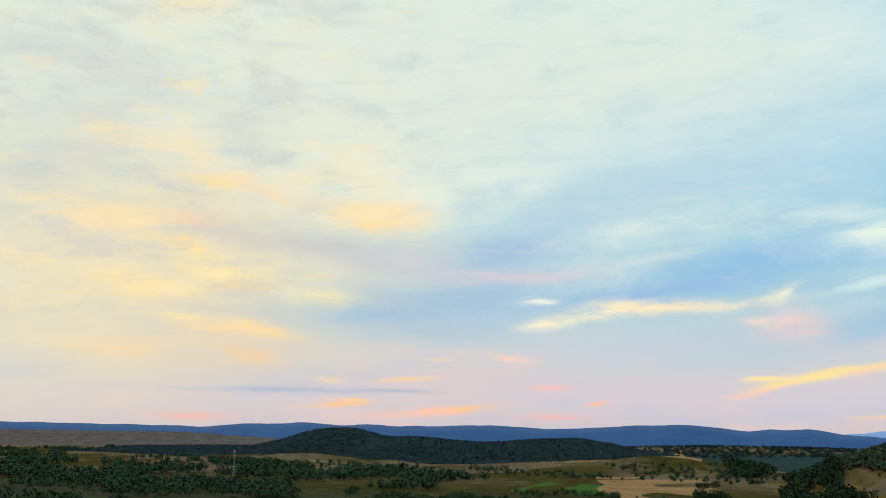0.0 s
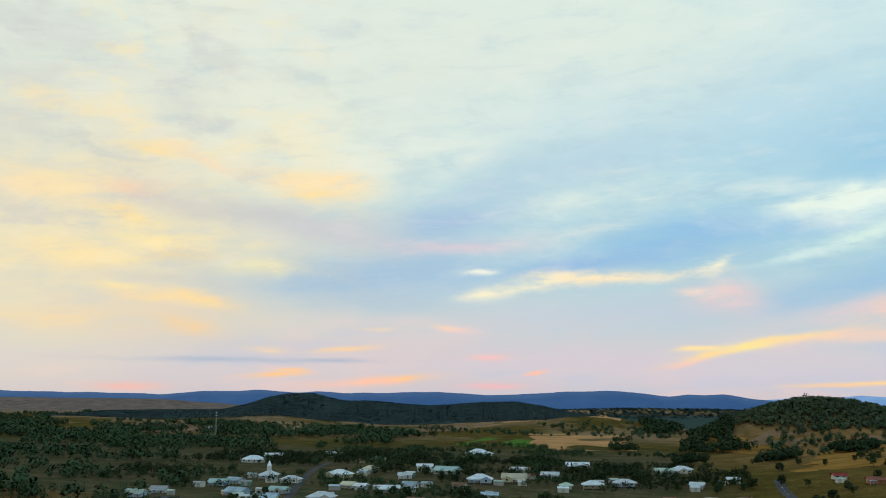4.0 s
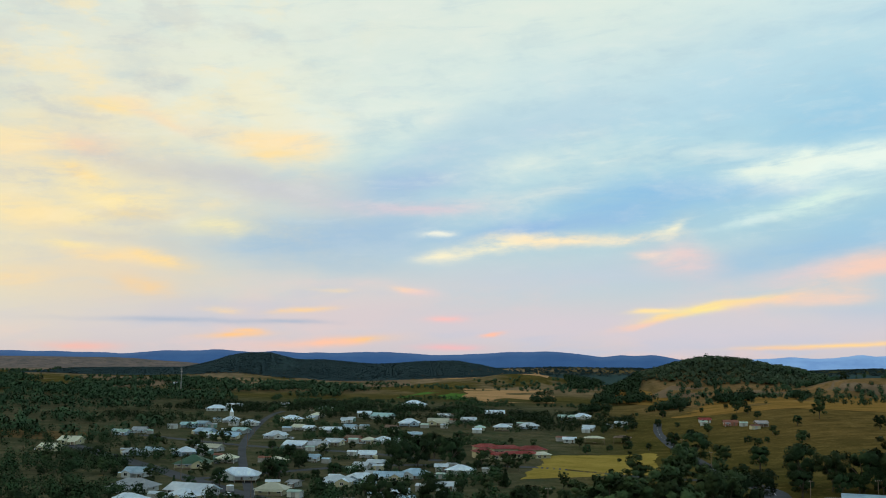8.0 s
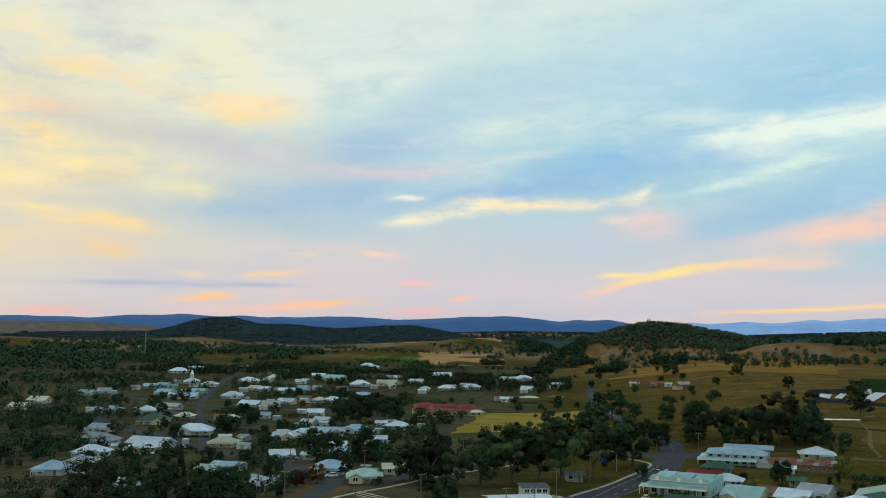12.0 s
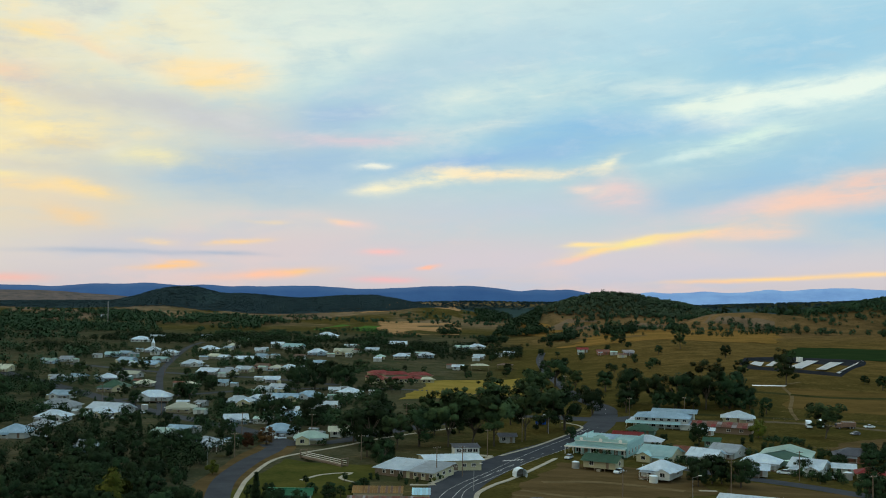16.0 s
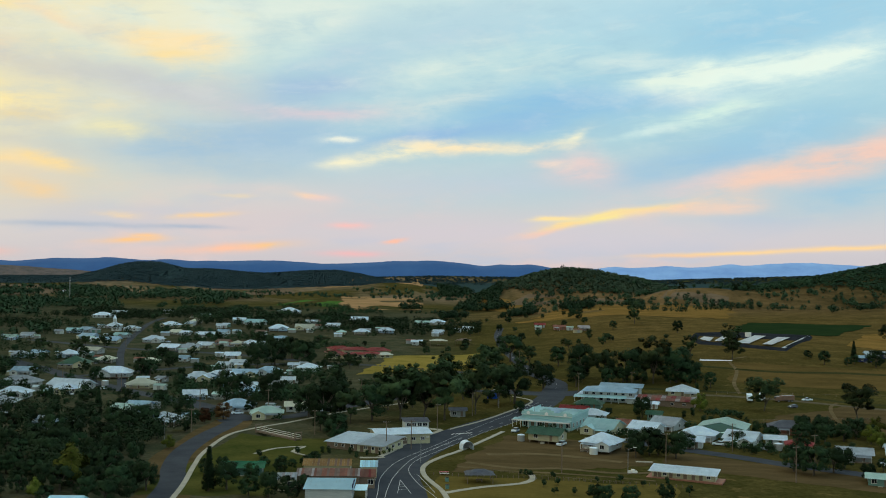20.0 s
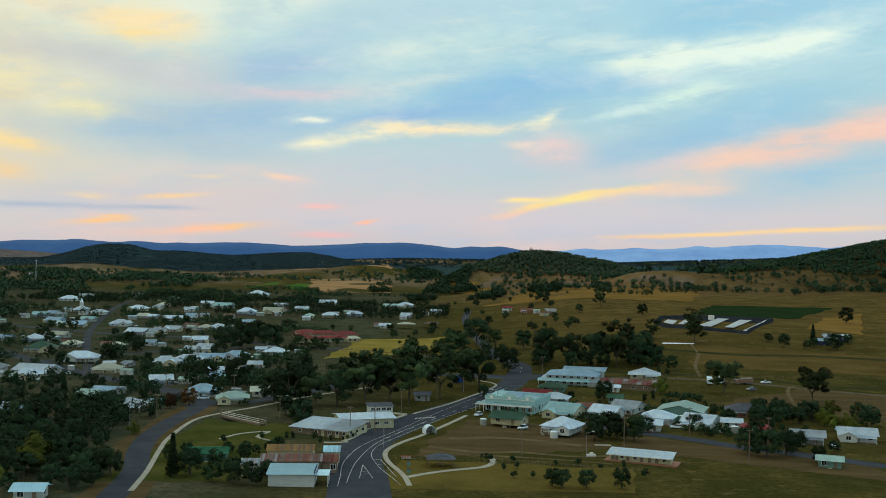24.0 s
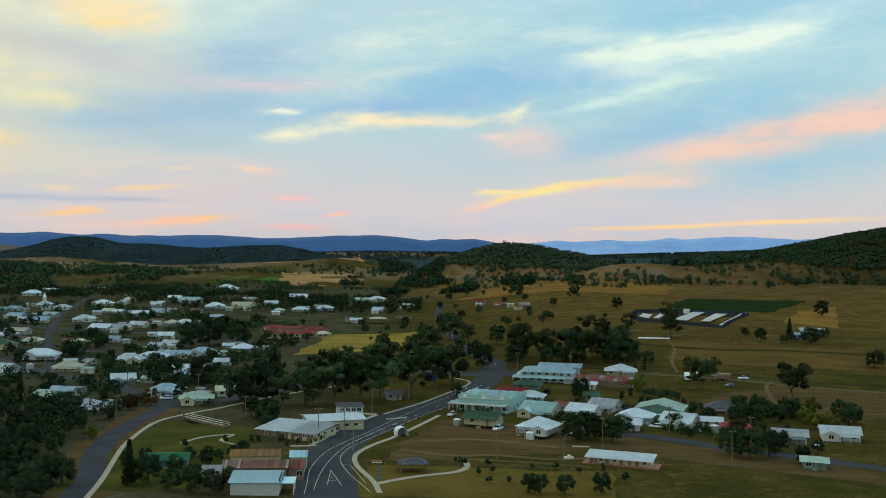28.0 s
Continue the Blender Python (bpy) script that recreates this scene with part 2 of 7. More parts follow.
    cloud(-28.6, 0.62, 2.06, 0.23, 0, (248, 190, 176), 0.7, 0.4)
    # yellow and cream cloud in the west
    cloud(-27.8, 13.61, 1.90, 0.38, -3, (255, 227, 166), 0.95, 0.7)
    cloud(-26.3, 13.99, 1.23, 0.35, 0, (255, 230, 180), 0.6, 0.7)
    cloud(-24.8, 13.11, 1.89, 0.35, -25, (247, 222, 186), 0.65, 0.7)
    cloud(-19.3, 12.01, 2.19, 0.64, -8, (255, 229, 176), 0.9, 0.7)
    cloud(-17.2, 11.98, 1.88, 0.76, 0, (255, 229, 180), 0.85, 0.7)
    cloud(-18.6, 11.17, 1.57, 0.35, 0, (255, 226, 166), 0.75, 0.7)
    cloud(-21.6, 12.55, 1.82, 0.52, -12, (244, 226, 192), 0.5, 0.7)
    cloud(-29.0, 11.23, 1.88, 0.64, 0, (248, 212, 180), 0.8, 0.7)
    cloud(-29.2, 9.80, 1.66, 0.35, -12, (255, 225, 162), 0.9, 0.7)
    cloud(-27.1, 8.79, 2.46, 0.64, -6, (255, 233, 174), 0.85, 0.7)
    cloud(-25.8, 7.92, 1.55, 0.27, 0, (255, 226, 156), 0.9, 0.7)
    cloud(-28.4, 7.66, 1.79, 0.40, 4, (250, 230, 176), 0.6, 0.8)
    cloud(-21.1, 7.31, 1.97, 0.47, 0, (240, 231, 188), 0.9, 0.6)
    cloud(-24.6, 5.35, 1.54, 0.38, -4, (255, 222, 160), 0.9, 0.7)
    cloud(-27.3, 5.39, 1.84, 0.32, -5, (252, 222, 170), 0.75, 0.7)
    cloud(-28.9, 6.02, 1.54, 0.23, -5, (254, 231, 170), 0.75, 0.7)
    cloud(-25.6, 3.82, 1.25, 0.44, -10, (246, 212, 166), 0.8, 0.6)
    cloud(-31.6, 7.68, 2.69, 0.87, -4, (255, 229, 170), 0.7, 0.8)
    cloud(-33.2, 10.91, 2.72, 0.76, 0, (252, 225, 178), 0.7, 0.8)
    cloud(-32.4, 4.21, 2.67, 0.47, 0, (252, 220, 168), 0.6, 0.8)
    # fine billows all over
    layer(both(west, high, span(puffs, 0.52, 0.66), 0.5), (255, 232, 178))
    layer(both(west, high, span(puffs, 0.48, 0.34), 0.45), (200, 202, 202))
    layer(both(span(fine, 0.50, 0.72), high, 0.16), (246, 244, 230))
    layer(both(span(fine, 0.50, 0.30), high, 0.14), (150, 180, 208))
    layer(both(span(wisps, 0.52, 0.70), high, 0.14), (238, 244, 234))
    layer(both(span(wisps, 0.48, 0.32), high, 0.12), (158, 188, 214))

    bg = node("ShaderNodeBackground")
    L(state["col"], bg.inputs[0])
    # unseen sky overhead is strengthened by up to 0.4 to brighten roofs and ground
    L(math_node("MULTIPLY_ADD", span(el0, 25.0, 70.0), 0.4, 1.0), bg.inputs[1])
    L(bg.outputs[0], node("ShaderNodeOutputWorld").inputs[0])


build_world()
sun_data = bpy.data.lights.new("sun", "SUN")
sun_data.energy, sun_data.angle, sun_data.color = 0.28, radians(16), (1.0, 0.88, 0.72)
sun = new("sun", sun_data)
sun.matrix_world = look((-300, 60, 120), (0, 0, 0))

# ---- materials ----
MATS = {}


def surface(name, a, b, scale=0.5, rough=0.85, bump=0.2, fine=8.0, metal=0.0, per_piece=0.0, coords="Object", waves=0.0, spec=0.3, streak=(1, 1, 1)):
    """A matt or glossy surface in two tones of noise at two scales, with relief; per_piece: tone shift from object to object."""
    if name in MATS:
        return MATS[name]
    m = bpy.data.materials.new(name)
    m.use_nodes = True
    nt = m.node_tree
    bsdf = nt.nodes["Principled BSDF"]
    bsdf.inputs["Roughness"].default_value = rough
    bsdf.inputs["Metallic"].default_value = metal
    bsdf.inputs["Specular IOR Level"].default_value = spec
    if coords == "World":
        src = nt.nodes.new("ShaderNodeNewGeometry").outputs["Position"]
    else:
        src = nt.nodes.new("ShaderNodeTexCoord").outputs["Object"]
    mp = nt.nodes.new("ShaderNodeMapping")
    mp.inputs["Scale"].default_value = streak
    nt.links.new(src, mp.inputs[0])
    n1, n2 = nt.nodes.new("ShaderNodeTexNoise"), nt.nodes.new("ShaderNodeTexNoise")
    for n, s, d in ((n1, scale, 4), (n2, scale * fine, 5)):
        n.inputs["Scale"].default_value = s
        n.inputs["Detail"].default_value = d
        n.inputs["Roughness"].default_value = 0.65
        nt.links.new(mp.outputs[0], n.inputs["Vector"])
    add = nt.nodes.new("ShaderNodeMath")
    add.operation = "MULTIPLY_ADD"
    nt.links.new(n2.outputs[0], add.inputs[0])
    add.inputs[1].default_value = 0.55
    nt.links.new(n1.outputs[0], add.inputs[2])
    rampn = nt.nodes.new("ShaderNodeMapRange")
    rampn.inputs["From Min"].default_value, rampn.inputs["From Max"].default_value = 0.52, 1.06
    nt.links.new(add.outputs[0], rampn.inputs[0])
    mix = nt.nodes.new("ShaderNodeMix")
    mix.data_type = "RGBA"
    mix.inputs[6].default_value, mix.inputs[7].default_value = (*a, 1), (*b, 1)
    nt.links.new(rampn.outputs[0], mix.inputs[0])
    col = mix.outputs[2]
    if per_piece:
        info = nt.nodes.new("ShaderNodeObjectInfo")
        hsv = nt.nodes.new("ShaderNodeHueSaturation")
        mr = nt.nodes.new("ShaderNodeMapRange")
        mr.inputs["To Min"].default_value, mr.inputs["To Max"].default_value = 1 - per_piece, 1 + per_piece
        nt.links.new(info.outputs["Random"], mr.inputs[0])
        nt.links.new(mr.outputs[0], hsv.inputs["Value"])
        nt.links.new(col, hsv.inputs["Color"])
        col = hsv.outputs[0]
    nt.links.new(col, bsdf.inputs["Base Color"])
    height = add.outputs[0]
    if waves:
        wv = nt.nodes.new("ShaderNodeTexWave")
        wv.inputs["Scale"].default_value = waves
        nt.links.new(src, wv.inputs["Vector"])
        mx = nt.nodes.new("ShaderNodeMath")
        mx.operation = "MULTIPLY_ADD"
        nt.links.new(wv.outputs[1], mx.inputs[0])
        mx.inputs[1].default_value = 1.2
        nt.links.new(height, mx.inputs[2])
        height = mx.outputs[0]
    bp = nt.nodes.new("ShaderNodeBump")
    bp.inputs["Strength"].default_value = bump
    bp.inputs["Distance"].default_value = 0.1
    nt.links.new(height, bp.inputs["Height"])
    nt.links.new(bp.outputs[0], bsdf.inputs["Normal"])
    MATS[name] = m
    return m


def foliage(name, a, b, clump=0.45):
    if name in MATS:
        return MATS[name]
    m = bpy.data.materials.new(name)
    m.use_nodes = True
    nt = m.node_tree
    bsdf = nt.nodes["Principled BSDF"]
    bsdf.inputs["Roughness"].default_value = 0.7
    bsdf.inputs["Specular IOR Level"].default_value = 0.02
    geo, info = nt.nodes.new("ShaderNodeNewGeometry"), nt.nodes.new("ShaderNodeObjectInfo")
    mix = nt.nodes.new("ShaderNodeMix")
    mix.data_type = "RGBA"
    mix.inputs[6].default_value, mix.inputs[7].default_value = (*a, 1), (*b, 1)
    pos = nt.nodes.new("ShaderNodeTexCoord").outputs["Object"]
    n1 = nt.nodes.new("ShaderNodeTexNoise")
    n1.inputs["Scale"].default_value, n1.inputs["Detail"].default_value = clump, 3.0
    nt.links.new(pos, n1.inputs["Vector"])
    mr1 = nt.nodes.new("ShaderNodeMapRange")
    mr1.inputs["From Min"].default_value, mr1.inputs["From Max"].default_value = 0.36, 0.66
    nt.links.new(n1.outputs[0], mr1.inputs[0])
    ma = nt.nodes.new("ShaderNodeMath")
    ma.operation, ma.use_clamp = "MULTIPLY_ADD", True
    nt.links.new(geo.outputs["Random Per Island"], ma.inputs[0])
    ma.inputs[1].default_value = 0.4
    mb = nt.nodes.new("ShaderNodeMath")
    mb.operation = "MULTIPLY_ADD"
    nt.links.new(mr1.outputs[0], mb.inputs[0])
    mb.inputs[1].default_value, mb.inputs[2].default_value = 0.75, -0.1
    nt.links.new(mb.outputs[0], ma.inputs[2])
    nt.links.new(ma.outputs[0], mix.inputs[0])
    hsv = nt.nodes.new("ShaderNodeHueSaturation")
    for sock, lo, hi in (("Value", 0.6, 1.45), ("Hue", 0.485, 0.515)):
        mr = nt.nodes.new("ShaderNodeMapRange")
        mr.inputs["To Min"].default_value, mr.inputs["To Max"].default_value = lo, hi
        nt.links.new(info.outputs["Random"], mr.inputs[0])
        nt.links.new(mr.outputs[0], hsv.inputs[sock])
    nt.links.new(mix.outputs[2], hsv.inputs["Color"])
    nt.links.new(hsv.outputs[0], bsdf.inputs["Base Color"])
    MATS[name] = m
    return m


def glass_mat():
    if "window_glass" in MATS:
        return MATS["window_glass"]
    m = bpy.data.materials.new("window_glass")
    m.use_nodes = True
    b = m.node_tree.nodes["Principled BSDF"]
    b.inputs["Base Color"].default_value = (0.012, 0.015, 0.02, 1)
    b.inputs["Roughness"].default_value = 0.08
    MATS["window_glass"] = m
    return m


# the white roofs' blue tint is reflected sky, put into the colour
ROOFS = {
    "white": ((0.48, 0.61, 0.72), (0.78, 0.89, 0.98)), "blue": ((0.25, 0.42, 0.56), (0.50, 0.68, 0.82)), "grey": ((0.28, 0.34, 0.40), (0.46, 0.53, 0.60)),
    "cream": ((0.52, 0.56, 0.48), (0.68, 0.72, 0.62)), "mint": ((0.36, 0.54, 0.52), (0.54, 0.72, 0.68)), "green": ((0.035, 0.11, 0.075), (0.06, 0.17, 0.11)),
    "red": ((0.19, 0.014, 0.018), (0.29, 0.035, 0.032)), "brown": ((0.14, 0.09, 0.07), (0.22, 0.14, 0.10)), "rust": ((0.16, 0.05, 0.035), (0.30, 0.13, 0.09)),
    "teal": ((0.30, 0.52, 0.56), (0.46, 0.68, 0.72)), "ochre": ((0.22, 0.12, 0.03), (0.36, 0.22, 0.07)), "slate": ((0.08, 0.09, 0.12), (0.13, 0.15, 0.19)),
    "iron_brown": ((0.12, 0.075, 0.06), (0.30, 0.22, 0.20)), "sky": ((0.42, 0.70, 0.84), (0.58, 0.84, 0.96)), "iron_grey": ((0.26, 0.24, 0.26), (0.44, 0.43, 0.45)),
}
WALLS = {
    "white": ((0.34, 0.38, 0.38), (0.50, 0.54, 0.53)), "cream": ((0.32, 0.31, 0.20), (0.46, 0.44, 0.30)), "blue": ((0.20, 0.30, 0.40), (0.32, 0.43, 0.52)),
    "grey": ((0.20, 0.22, 0.22), (0.32, 0.33, 0.32)), "brown": ((0.12, 0.09, 0.065), (0.20, 0.15, 0.11)), "brick": ((0.22, 0.09, 0.06), (0.32, 0.15, 0.10)),
    "green": ((0.07, 0.15, 0.13), (0.12, 0.22, 0.19)), "teal": ((0.24, 0.44, 0.46), (0.38, 0.58, 0.58)), "navy": ((0.012, 0.02, 0.07), (0.02, 0.035, 0.11)),
}


def roof_mat(c):
    a, b = ROOFS[c]
    name = "roof_iron_" + c
    made = name in MATS
    m = surface(name, a, b, 0.35, 0.5, 0.35, 7.0, 0.0, 0.18, waves=2.4, spec=0.2)
    if not made:
        nt = m.node_tree
        bsdf = nt.nodes["Principled BSDF"]
        col = bsdf.inputs["Base Color"].links[0].from_socket
        tc = nt.nodes.new("ShaderNodeTexCoord").outputs["Object"]
        mp = nt.nodes.new("ShaderNodeMapping")
        mp.inputs["Scale"].default_value = (1.6, 0.25, 0.3)
        nt.links.new(tc, mp.inputs[0])
        n = nt.nodes.new("ShaderNodeTexNoise")
        n.inputs["Scale"].default_value, n.inputs["Detail"].default_value, n.inputs["Roughness"].default_value = 1.0, 7.0, 0.7
        nt.links.new(mp.outputs[0], n.inputs["Vector"])
        r = nt.nodes.new("ShaderNodeMapRange")
        r.inputs["From Min"].default_value, r.inputs["From Max"].default_value, r.inputs["To Max"].default_value = 0.56, 0.80, 0.6
        nt.links.new(n.outputs[0], r.inputs[0])
        mx = nt.nodes.new("ShaderNodeMix")
        mx.data_type = "RGBA"
        nt.links.new(r.outputs[0], mx.inputs[0])
        nt.links.new(col, mx.inputs[6])
        mx.inputs[7].default_value = (a[0] * 0.5 + 0.03, a[1] * 0.42, a[2] * 0.38, 1)
        nt.links.new(mx.outputs[2], bsdf.inputs["Base Color"])
    return m


def wall_mat(c):
    a, b = WALLS[c]
    return surface("painted_boards_" + c, a, b, 0.6, 0.75, 0.25, 7.0, 0.0, 0.12, streak=(1, 1, 6))


TRIM = surface("white_trim", (0.62, 0.62, 0.6), (0.75, 0.75, 0.72), 2.0, 0.6, 0.1)
TIMBER = surface("weathered_timber", (0.10, 0.075, 0.055), (0.20, 0.15, 0.11), 1.5, 0.85, 0.4, streak=(4, 4, 0.6))
GALV = surface("galvanised_steel", (0.20, 0.21, 0.22), (0.32, 0.33, 0.35), 1.0, 0.45, 0.1, metal=0.4)
ASPHALT = surface("asphalt", (0.026, 0.031, 0.040), (0.050, 0.057, 0.068), 0.12, 0.95, 0.3, 40.0, coords="World", spec=0.04)
CONCRETE = surface("pale_concrete", (0.19, 0.18, 0.145), (0.33, 0.31, 0.25), 0.3, 0.85, 0.2, 20.0, coords="World")
PAINT = surface("road_paint", (0.30, 0.30, 0.30), (0.56, 0.56, 0.56), 1.2, 0.7, 0.1, coords="World")
BARK = surface("pale_bark", (0.03, 0.025, 0.019), (0.10, 0.085, 0.066), 0.8, 0.85, 0.4)
RUBBER = surface("black_rubber", (0.015, 0.015, 0.015), (0.03, 0.03, 0.03), 3.0, 0.8, 0.1)
GUM = foliage("gum_leaves", (0.014, 0.027, 0.013), (0.046, 0.068, 0.028))
DARKLEAF = foliage("dark_leaves", (0.009, 0.020, 0.010), (0.029, 0.052, 0.023))
BRIGHTLEAF = foliage("yellow_green_leaves", (0.045, 0.065, 0.010), (0.11, 0.12, 0.024))
RUSTLEAF = foliage("reddish_leaves", (0.04, 0.022, 0.010), (0.09, 0.045, 0.020))
# far trees: lighter and bluer leaves, haze being part of the colour
PINELEAF = foliage("hazed_green_bush_leaves", (0.012, 0.028, 0.014), (0.032, 0.060, 0.030), 0.09)
# knoll leaves, their tone lifted to paint in some haze
KNOLLLEAF = foliage("hazed_knoll_leaves", (0.024, 0.041, 0.026), (0.044, 0.062, 0.036), 0.05)
HILLLEAF = foliage("hill_bush_leaves", (0.010, 0.024, 0.013), (0.024, 0.045, 0.022), 0.05)
# leaves of the far ridges, with the blue of distance haze put into them
HAZELEAF = foliage("haze_blue_bush_leaves", (0.022, 0.042, 0.048), (0.029, 0.052, 0.057), 0.02)


# ---- mesh helpers ----
def mesh_object(name, bm, material, parent=None, label="", smooth=False):
    me = bpy.data.meshes.new(name)
    bm.to_mesh(me)
    bm.free()
    if smooth:
        for p in me.polygons:
            p.use_smooth = True
    if material:
        me.materials.append(material)
    ob = new(name, me)
    if parent:
        ob.parent = parent
    if label:
        ob["label"] = label
    return ob


def part(name, bm, material, parent, label=""):
    return mesh_object(name, bm, material, parent, label)


def add_box(bm, x0, x1, y0, y1, z0, z1):
    v = [bm.verts.new(c) for c in ((x0, y0, z0), (x1, y0, z0), (x1, y1, z0), (x0, y1, z0), (x0, y0, z1), (x1, y0, z1), (x1, y1, z1), (x0, y1, z1))]
    for f in ((3, 2, 1, 0), (4, 5, 6, 7), (0, 1, 5, 4), (1, 2, 6, 5), (2, 3, 7, 6), (3, 0, 4, 7)):
        bm.faces.new([v[i] for i in f])


def box(*a):
    bm = bmesh.new()
    add_box(bm, *a)
    return bm


def add_tube(bm, p, q, r0, r1, n=7, cap=True):
    p, q = Vector(p), Vector(q)
    d = (q - p).normalized()
    s = d.orthogonal().normalized()
    t = d.cross(s)
    rings = []
    for c, r in ((p, r0), (q, r1)):
        rings.append([bm.verts.new(c + (s * math.cos(2 * math.pi * i / n) + t * math.sin(2 * math.pi * i / n)) * r) for i in range(n)])
    for i in range(n):
        bm.faces.new((rings[0][i], rings[0][(i + 1) % n], rings[1][(i + 1) % n], rings[1][i]))
    if cap:
        bm.faces.new(rings[1])
        bm.faces.new(rings[0][::-1])


def tube(p, q, r0, r1=None, n=7):
    bm = bmesh.new()
    add_tube(bm, p, q, r0, r0 if r1 is None else r1, n)
    return bm


def faces(verts, polys):
    bm = bmesh.new()
    v = [bm.verts.new(c) for c in verts]
    for p in polys:
        bm.faces.new([v[i] for i in p])
    return bm


def thicken(bm, dz):
    """Gives a roof sheet its thickness, downwards."""
    r = bmesh.ops.solidify(bm, geom=list(bm.faces), thickness=dz)
    return bm


def root(name, x, y, z, rz, label, category, group="", stretch=(1, 1, 1)):
    e = new(name)
    e.empty_display_size = 0.5
    e.matrix_world = pose(x, y, z, 0, 0, rz) @ Matrix.Diagonal((*stretch, 1))
    return tagged(e, label, category, group)


def from_arrays(name, verts, quads, material, smooth=False):
    me = bpy.data.meshes.new(name)
    me.vertices.add(len(verts))
    me.vertices.foreach_set("co", np.asarray(verts, dtype=np.float32).ravel())
    q = np.asarray(quads, dtype=np.int32)
    me.loops.add(q.size)
    me.loops.foreach_set("vertex_index", q.ravel())
    me.polygons.add(len(q))
    me.polygons.foreach_set("loop_start", np.arange(0, q.size, q.shape[1], dtype=np.int32))
    me.update(calc_edges=True)
    me.materials.append(material)
    if smooth:
        me.polygons.foreach_set("use_smooth", np.ones(len(q), dtype=bool))
    return me


# ---- the lie of the land ----
def bump(x, y, cx, cy, sx, sy, h):
    return h * np.exp(-((x - cx) / sx) ** 2 - ((y - cy) / sy) ** 2)


def soft_step(v):
    v = np.clip(v, 0, 1)
    return v * v * (3 - 2 * v)


def crest(x, y, line, depth, pts, z):
    """Blends the land z towards a ridge whose skyline is given as (x, height) along y = line."""
    xs, hs = [p[0] for p in pts], [p[1] for p in pts]
    top = sum(np.interp(x + d, xs, hs) for d in (-9, -3, 3, 9)) / 4
    w = np.exp(-((y - line) / depth) ** 2) * soft_step((x - xs[0]) / 60) * soft_step((xs[-1] - x) / 60)
    return z + np.maximum(top - z, 0) * w


BUSH_RIDGE = ((-860, 34), (-700, 37), (-630, 38), (-593, 46), (-563, 56), (-533, 60), (-505, 60), (-483, 54), (-462, 50), (-430, 51), (-382, 47), (-348, 45), (-285, 50), (-240, 51), (-207, 46), (-165, 37), (-90, 30))
PALE_HILLS = ((-1900, 58), (-1250, 53), (-863, 53), (-837, 50), (-785, 47), (-744, 44), (-640, 37))
KNOLL = ((-60, 20), (-15, 32), (8, 42), (24, 46), (44, 52), (65, 56), (100, 55), (122, 50), (161, 44), (177, 39), (200, 34), (270, 26))
EAST_HILL = ((225, 28), (271, 38), (314, 46), (338, 50), (375, 57), (416, 65), (447, 72), (495, 80), (555, 82), (673, 74), (1000, 50))
LOW_RIDGE = ((-330, 36), (-120, 44), (0, 44), (120, 41), (239, 42), (327, 46), (450, 51), (537, 55), (960, 55))
TAN_HILLS = ((110, 22), (136, 34), (160, 38), (193, 40), (212, 41), (240, 39), (290, 34), (420, 34))


def ground_height(x, y):
    x, y = np.asarray(x, dtype=float), np.asarray(y, dtype=float)
    z = -0.0149 * np.clip(x, -900, 900)
    # the town lies in a shallow valley; the land climbs behind it, and sooner in the east
    z = z - 5 * np.exp(-((y - 430) / 130) ** 2) * soft_step((-60 - x) / 80)
    z = z + 8 * soft_step((y - 620) / 180) * (1 - 0.5 * soft_step((-200 - x) / 150))
    z = z + 16 * soft_step((x + 40) / 160) * soft_step((y - 350) / 250)
    z = z + 13 * soft_step((y - 880) / 420)
    # tan paddock rises before the bush
    z = z + bump(x, y, -135, 1290, 75, 50, 14) + bump(x, y, 360, 830, 90, 80, 8)
    z = crest(x, y, 985, 42, TAN_HILLS, z)
    # the wooded hills: knoll, large eastern hill, long ridge, and the lower ridges behind them
    z = crest(x, y, 1120, 62, KNOLL, z)
    z = crest(x, y, 1080, 80, EAST_HILL, z)
    z = crest(x, y, 1400, 62, BUSH_RIDGE, z)
    z = crest(x, y, 1560, 80, LOW_RIDGE, z)
    z = crest(x, y, 1700, 120, PALE_HILLS, z)
    # the creek dips through the park
    z = z - 1.6 * np.exp(-((y - 0.62 * x - 308 + 8 * np.sin(x * 0.09)) / 5.0) ** 2) * soft_step((x + 88) / 12) * (1 - soft_step((x + 58) / 14))
    return z - 70 * soft_step((y - 1780) / 1200)


def G(x, y):
    return float(ground_height(x, y))


def grid_axis(lo, hi, step, far, grow):
    a = list(np.arange(lo, hi + 0.1, step))
    s = step
    while a[-1] < far:
        s *= grow
        a.append(a[-1] + s)
    s = step
    while a[0] > -far:
        s *= grow
        a.insert(0, a[0] - s)
    return np.array(a)


def build_ground():
    xs, ys = grid_axis(-640, 900, 7.0, 4300, 1.16), grid_axis(130, 1660, 7.0, 4300, 1.14)
    X, Y = np.meshgrid(xs, ys)
    Z = ground_height(X, Y)
    rough = np.array([[noise.noise((a * 0.02, b * 0.02, 0)) for a in xs] for b in ys])
    Z = Z + rough * np.clip((Y - 700) / 600, 0.0, 1) * 2.0
    n = len(xs)
    i, j = np.meshgrid(np.arange(n - 1), np.arange(len(ys) - 1))
    q = np.stack([j * n + i, j * n + i + 1, (j + 1) * n + i + 1, (j + 1) * n + i], -1).reshape(-1, 4)
    me = from_arrays("ground", np.stack([X, Y, Z], -1).reshape(-1, 3), q, ground_mat(), True)
    return tagged(new("ground", me), "dry brown and olive grass with bare patches", "ground", kind="structure")


